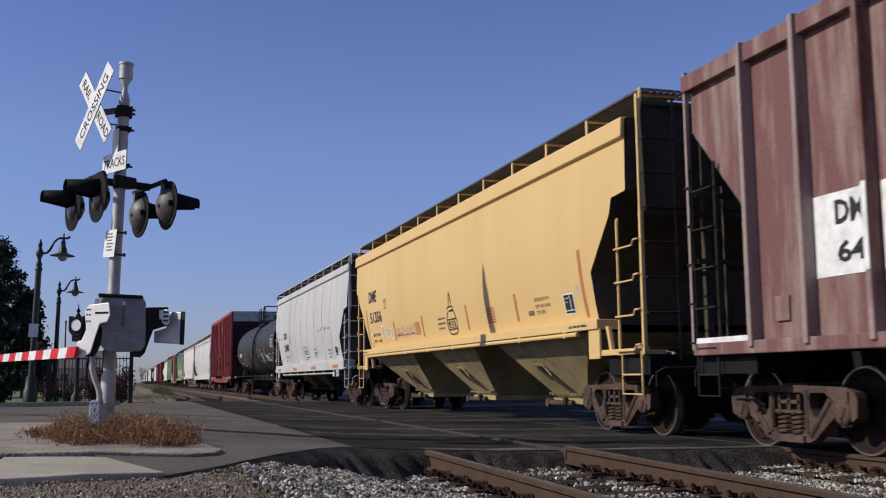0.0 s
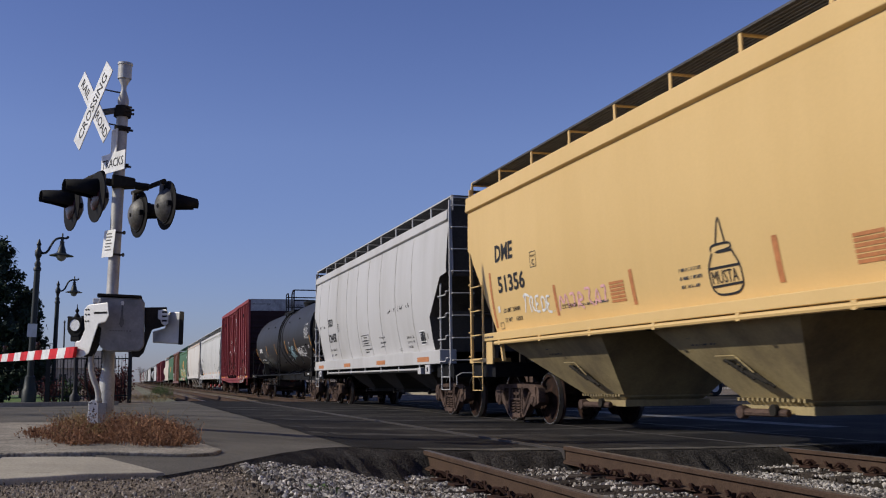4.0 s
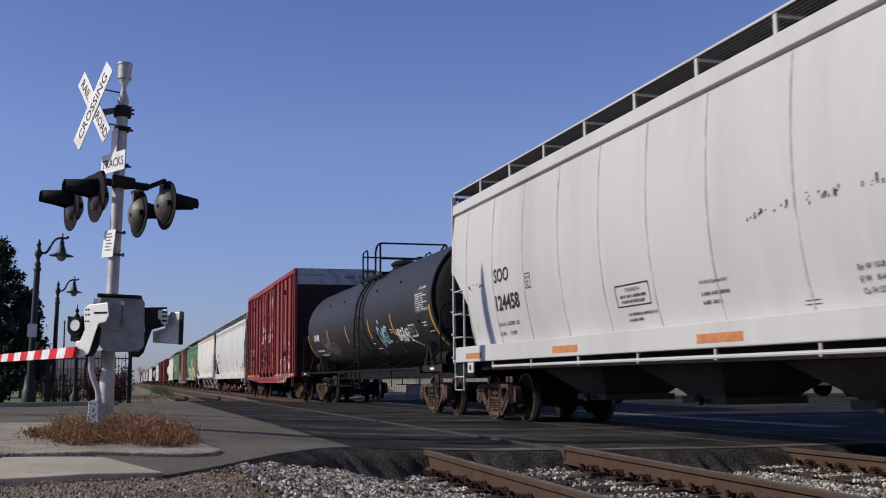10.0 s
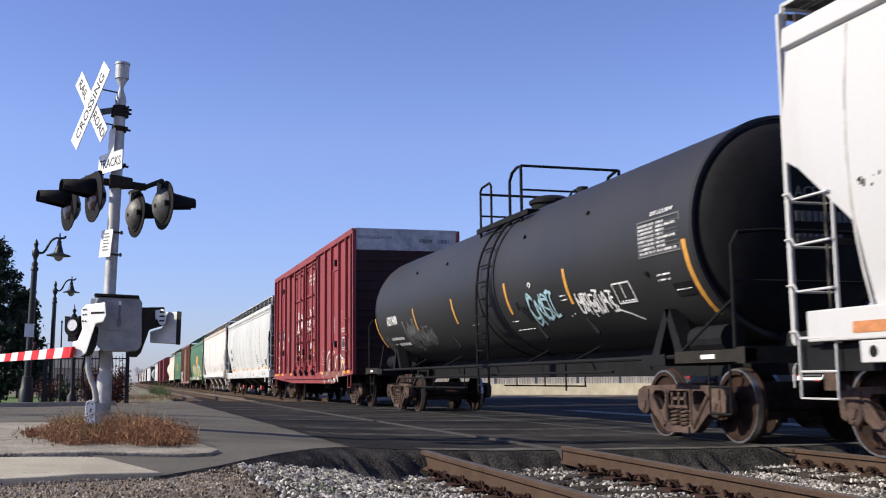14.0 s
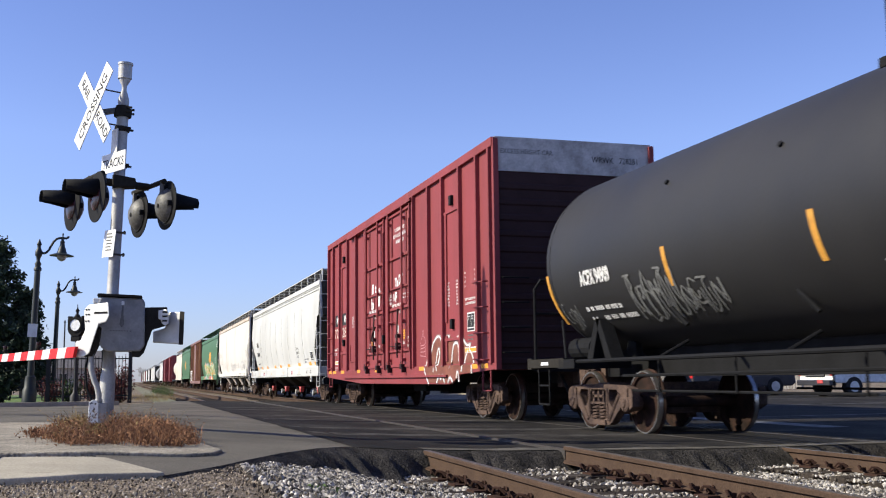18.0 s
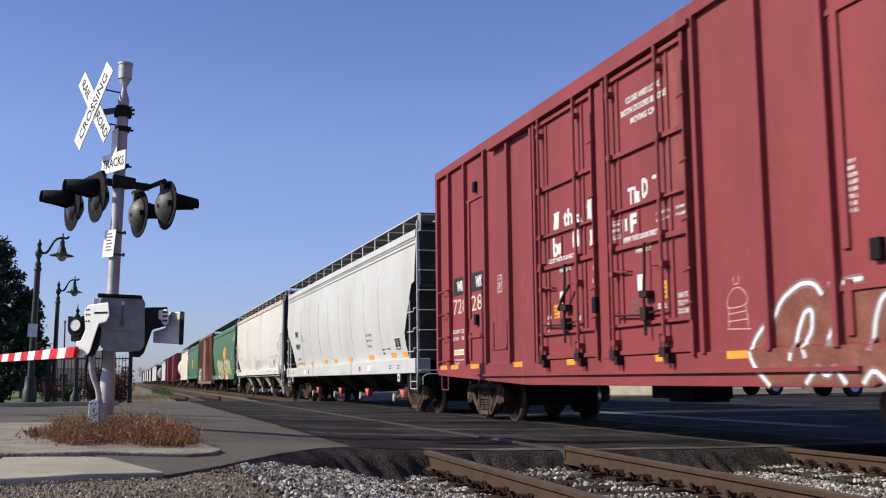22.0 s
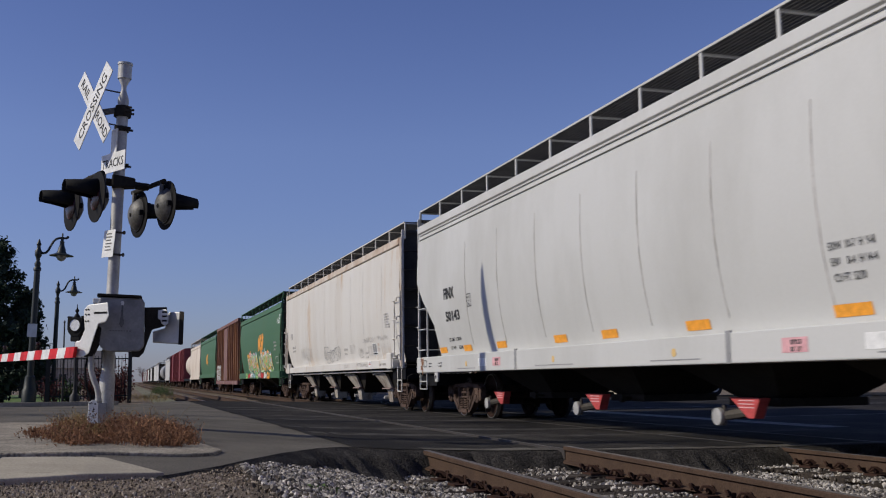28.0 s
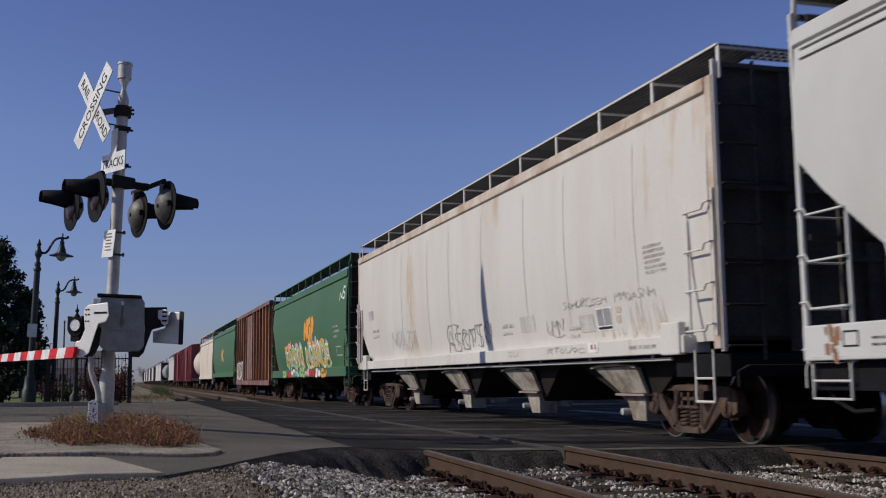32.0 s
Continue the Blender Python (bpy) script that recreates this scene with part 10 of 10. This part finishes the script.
def van(x, y):
    """Van waiting at the crossing, front at local x = 0, length along +x."""
    t = thing("van", "white van with a black grille waiting beyond the tracks", "van", pose(x, y, ground_z(x, y)))
    bm = bmesh.new()
    slab(bm, [(0.12, 0.5), (0.02, 0.62), (0.04, 1.0), (0.2, 1.12), (1.1, 1.25), (1.75, 2.0), (2.1, 2.12), (5.5, 2.12), (5.6, 0.5)], "y", -0.98, 0.98)
    part("body", bm, SIGN_WHITE, t, bevel=0.05)
    bm = bmesh.new()
    hexa(bm, [(1.13, -0.82, 1.28), (1.13, 0.82, 1.28), (1.2, 0.82, 1.28), (1.2, -0.82, 1.28)], [(1.68, -0.76, 1.94), (1.68, 0.76, 1.94), (1.75, 0.76, 1.94), (1.75, -0.76, 1.94)])
    part("windscreen", bm, GLASS, t)
    bm = bmesh.new()
    box(bm, -0.01, 0.06, -0.56, 0.56, 0.74, 1.0)
    g = part("grille", bm, BLACK, t, "black grille")
    for z in (0.8, 0.87, 0.94):
        bm = bmesh.new()
        box(bm, -0.02, 0.02, -0.54, 0.54, z - 0.012, z + 0.012)
        part("grille_bar", bm, GREY_BOX, g)
    bm = bmesh.new()
    box(bm, -0.12, 0.2, -0.97, 0.97, 0.42, 0.62)
    part("bumper", bm, SUV_DARK, t, "dark bumper", bevel=0.03)
    bm = bmesh.new()
    box(bm, -0.14, -0.12, -0.62, -0.3, 0.5, 0.63)
    part("plate", bm, GATE_RED, t, "small red plate")
    for s in (-1, 1):
        bm = bmesh.new()
        box(bm, -0.012, 0.08, s * 0.62, s * 0.86, 0.78, 0.98)
        part("headlight", bm, GALV, t, "clear headlight", bevel=0.02)
        bm = bmesh.new()
        box(bm, -0.008, 0.1, s * 0.87, s * 0.985, 0.78, 0.98)
        part("indicator", bm, TAIL_RED, t, "red-orange indicator")
        bm = bmesh.new()
        slab(bm, [(1.5, 1.3), (1.85, 1.95), (3.2, 1.95), (3.2, 1.3)], "y", s * 0.982, s * 0.99)
        part("side_window", bm, GLASS, t)
        for wx in (0.95, 4.5):
            bm = bmesh.new()
            lathe(bm, [(0.2, s * 1.0), (0.34, s * 1.0), (0.37, s * 0.97), (0.37, s * 0.76), (0.3, s * 0.74)], "y", (wx, 0, 0.37), 20)
            w = part("wheel", bm, RUBBER, t, smooth=True)
            bm = bmesh.new()
            lathe(bm, [(0.04, s * 1.012), (0.2, s * 1.006), (0.21, s * 0.98)], "y", (wx, 0, 0.37), 16)
            part("rim", bm, ALU, w, smooth=True)


van(24.6, 33.6)


# ------------------------------------------------------------------ distance
def house(x, y, w, dp, h, turn, label):
    t = thing("house", label, "house", pose(x, y, 0, 0, 0, turn))
    bm = bmesh.new()
    box(bm, -w / 2, w / 2, -dp / 2, dp / 2, -0.2, h)
    part("wall", bm, HOUSE, t)
    bm = bmesh.new()
    slab(bm, [(-dp / 2 - 0.4, h), (dp / 2 + 0.4, h), (0, h + dp * 0.28)], "x", -w / 2 - 0.3, w / 2 + 0.3)
    part("roof", bm, ROOFING, t)
    for k in range(4):
        bm = bmesh.new()
        xx = -w / 2 + w * (k + 0.5) / 4
        box(bm, xx - 0.5, xx + 0.5, -dp / 2 - 0.03, -dp / 2 + 0.02, 1.0, 2.1)
        part("window", bm, GLASS, t)


house(-22, 120, 16, 10, 3.2, 0, "low tan house far behind the trees")
house(-12, 175, 20, 10, 3.0, 4, "low tan building far along the railway")


def bare_tree(x, y, h, seed):
    t = thing("bare_tree", "leafless grey tree far along the railway", "tree", pose(x, y, 0), group="far bare trees")
    rnd = random.Random(seed)
    bm = bmesh.new()

    def grow(p, d, length, r, level):
        q = p + d * length
        rod(bm, p, q, r, 5, r * 0.65)
        if level < 4:
            for _ in range(3 if level else 5):
                e = (d + Vector((rnd.gauss(0, 0.5), rnd.gauss(0, 0.5), rnd.gauss(0.1, 0.25)))).normalized()
                grow(p.lerp(q, rnd.uniform(0.55, 1)), e, length * rnd.uniform(0.55, 0.8), r * 0.6, level + 1)
    grow(Vector((0, 0, 0)), Vector((0, 0, 1)), h * 0.33, h * 0.02, 0)
    part("trunk", bm, TWIG, t, "grey trunk and bare branches")


for k, (x, y, h) in enumerate(((6.5, 430, 9), (0.5, 380, 7), (-6, 400, 8), (-14, 330, 9), (-20, 360, 10), (-31, 420, 11))):
    bare_tree(x, y, h, 40 + k)
bm = bmesh.new()
rnd = random.Random(9)
v, f = [], []
for k in range(5200):
    x = rnd.uniform(-260, 200)
    y = rnd.uniform(560, 640)
    if -3 < x < 15:
        continue
    z = rnd.uniform(0, 4.5) * (0.6 + 0.4 * math.sin(x * 0.07) * math.sin(x * 0.023))
    s = rnd.uniform(0.5, 1.3)
    n = len(v)
    u, w = Vector((rnd.gauss(0, 1), rnd.gauss(0, 1), rnd.gauss(0, 1))).normalized() * s, Vector((rnd.gauss(0, 1), rnd.gauss(0, 1), rnd.gauss(0, 1))).normalized() * s
    c0 = Vector((x, y, max(z, 0.3)))
    v += [c0 - u, c0 + w, c0 + u, c0 - w]
    f.append((n, n + 1, n + 2, n + 3))
me = bpy.data.meshes.new("far_woods")
me.from_pydata(v, [], f)
me.materials.append(TWIG)
tagged(new("far_woods", me), "low line of leafless far woods on the horizon", "woods", kind="stuff")
bm.free()

# pole beside the road whose shadow falls on the passing cars
pole = thing("utility_pole", "tall weathered wooden pole beside the road", "utility pole", pose(-3.2, 19.58, 0.3))
bm = bmesh.new()
lathe(bm, [(0.19, 0), (0.185, 2.0), (0.16, 7.2), (0.145, 8.4), (0.06, 8.85), (0.02, 8.95)], "z", sides=14)
part("shaft", bm, WOOD_POLE, pole, smooth=True)


# ------------------------------------------------------------------ motion
def motions():
    """The train rolls towards the camera; the wheels of the nearer cars turn with it."""
    times = [0.5 * k for k in range(65)]
    for c, y in ROLLING:
        walk(c, [(t, pose(XT, y - rolled(t), 0)) for t in times])
    ticks = [2 * k / 15 for k in range(241)]
    for w, y, z in WHEELS[:32]:
        walk(w, [(t, Matrix.Translation((0, y, z)) @ Matrix.Rotation(rolled(t) / WR, 4, "X")) for t in ticks])
    for w, y, z in WHEELS[32:]:
        w.matrix_basis = pose(0, y, z)


motions()
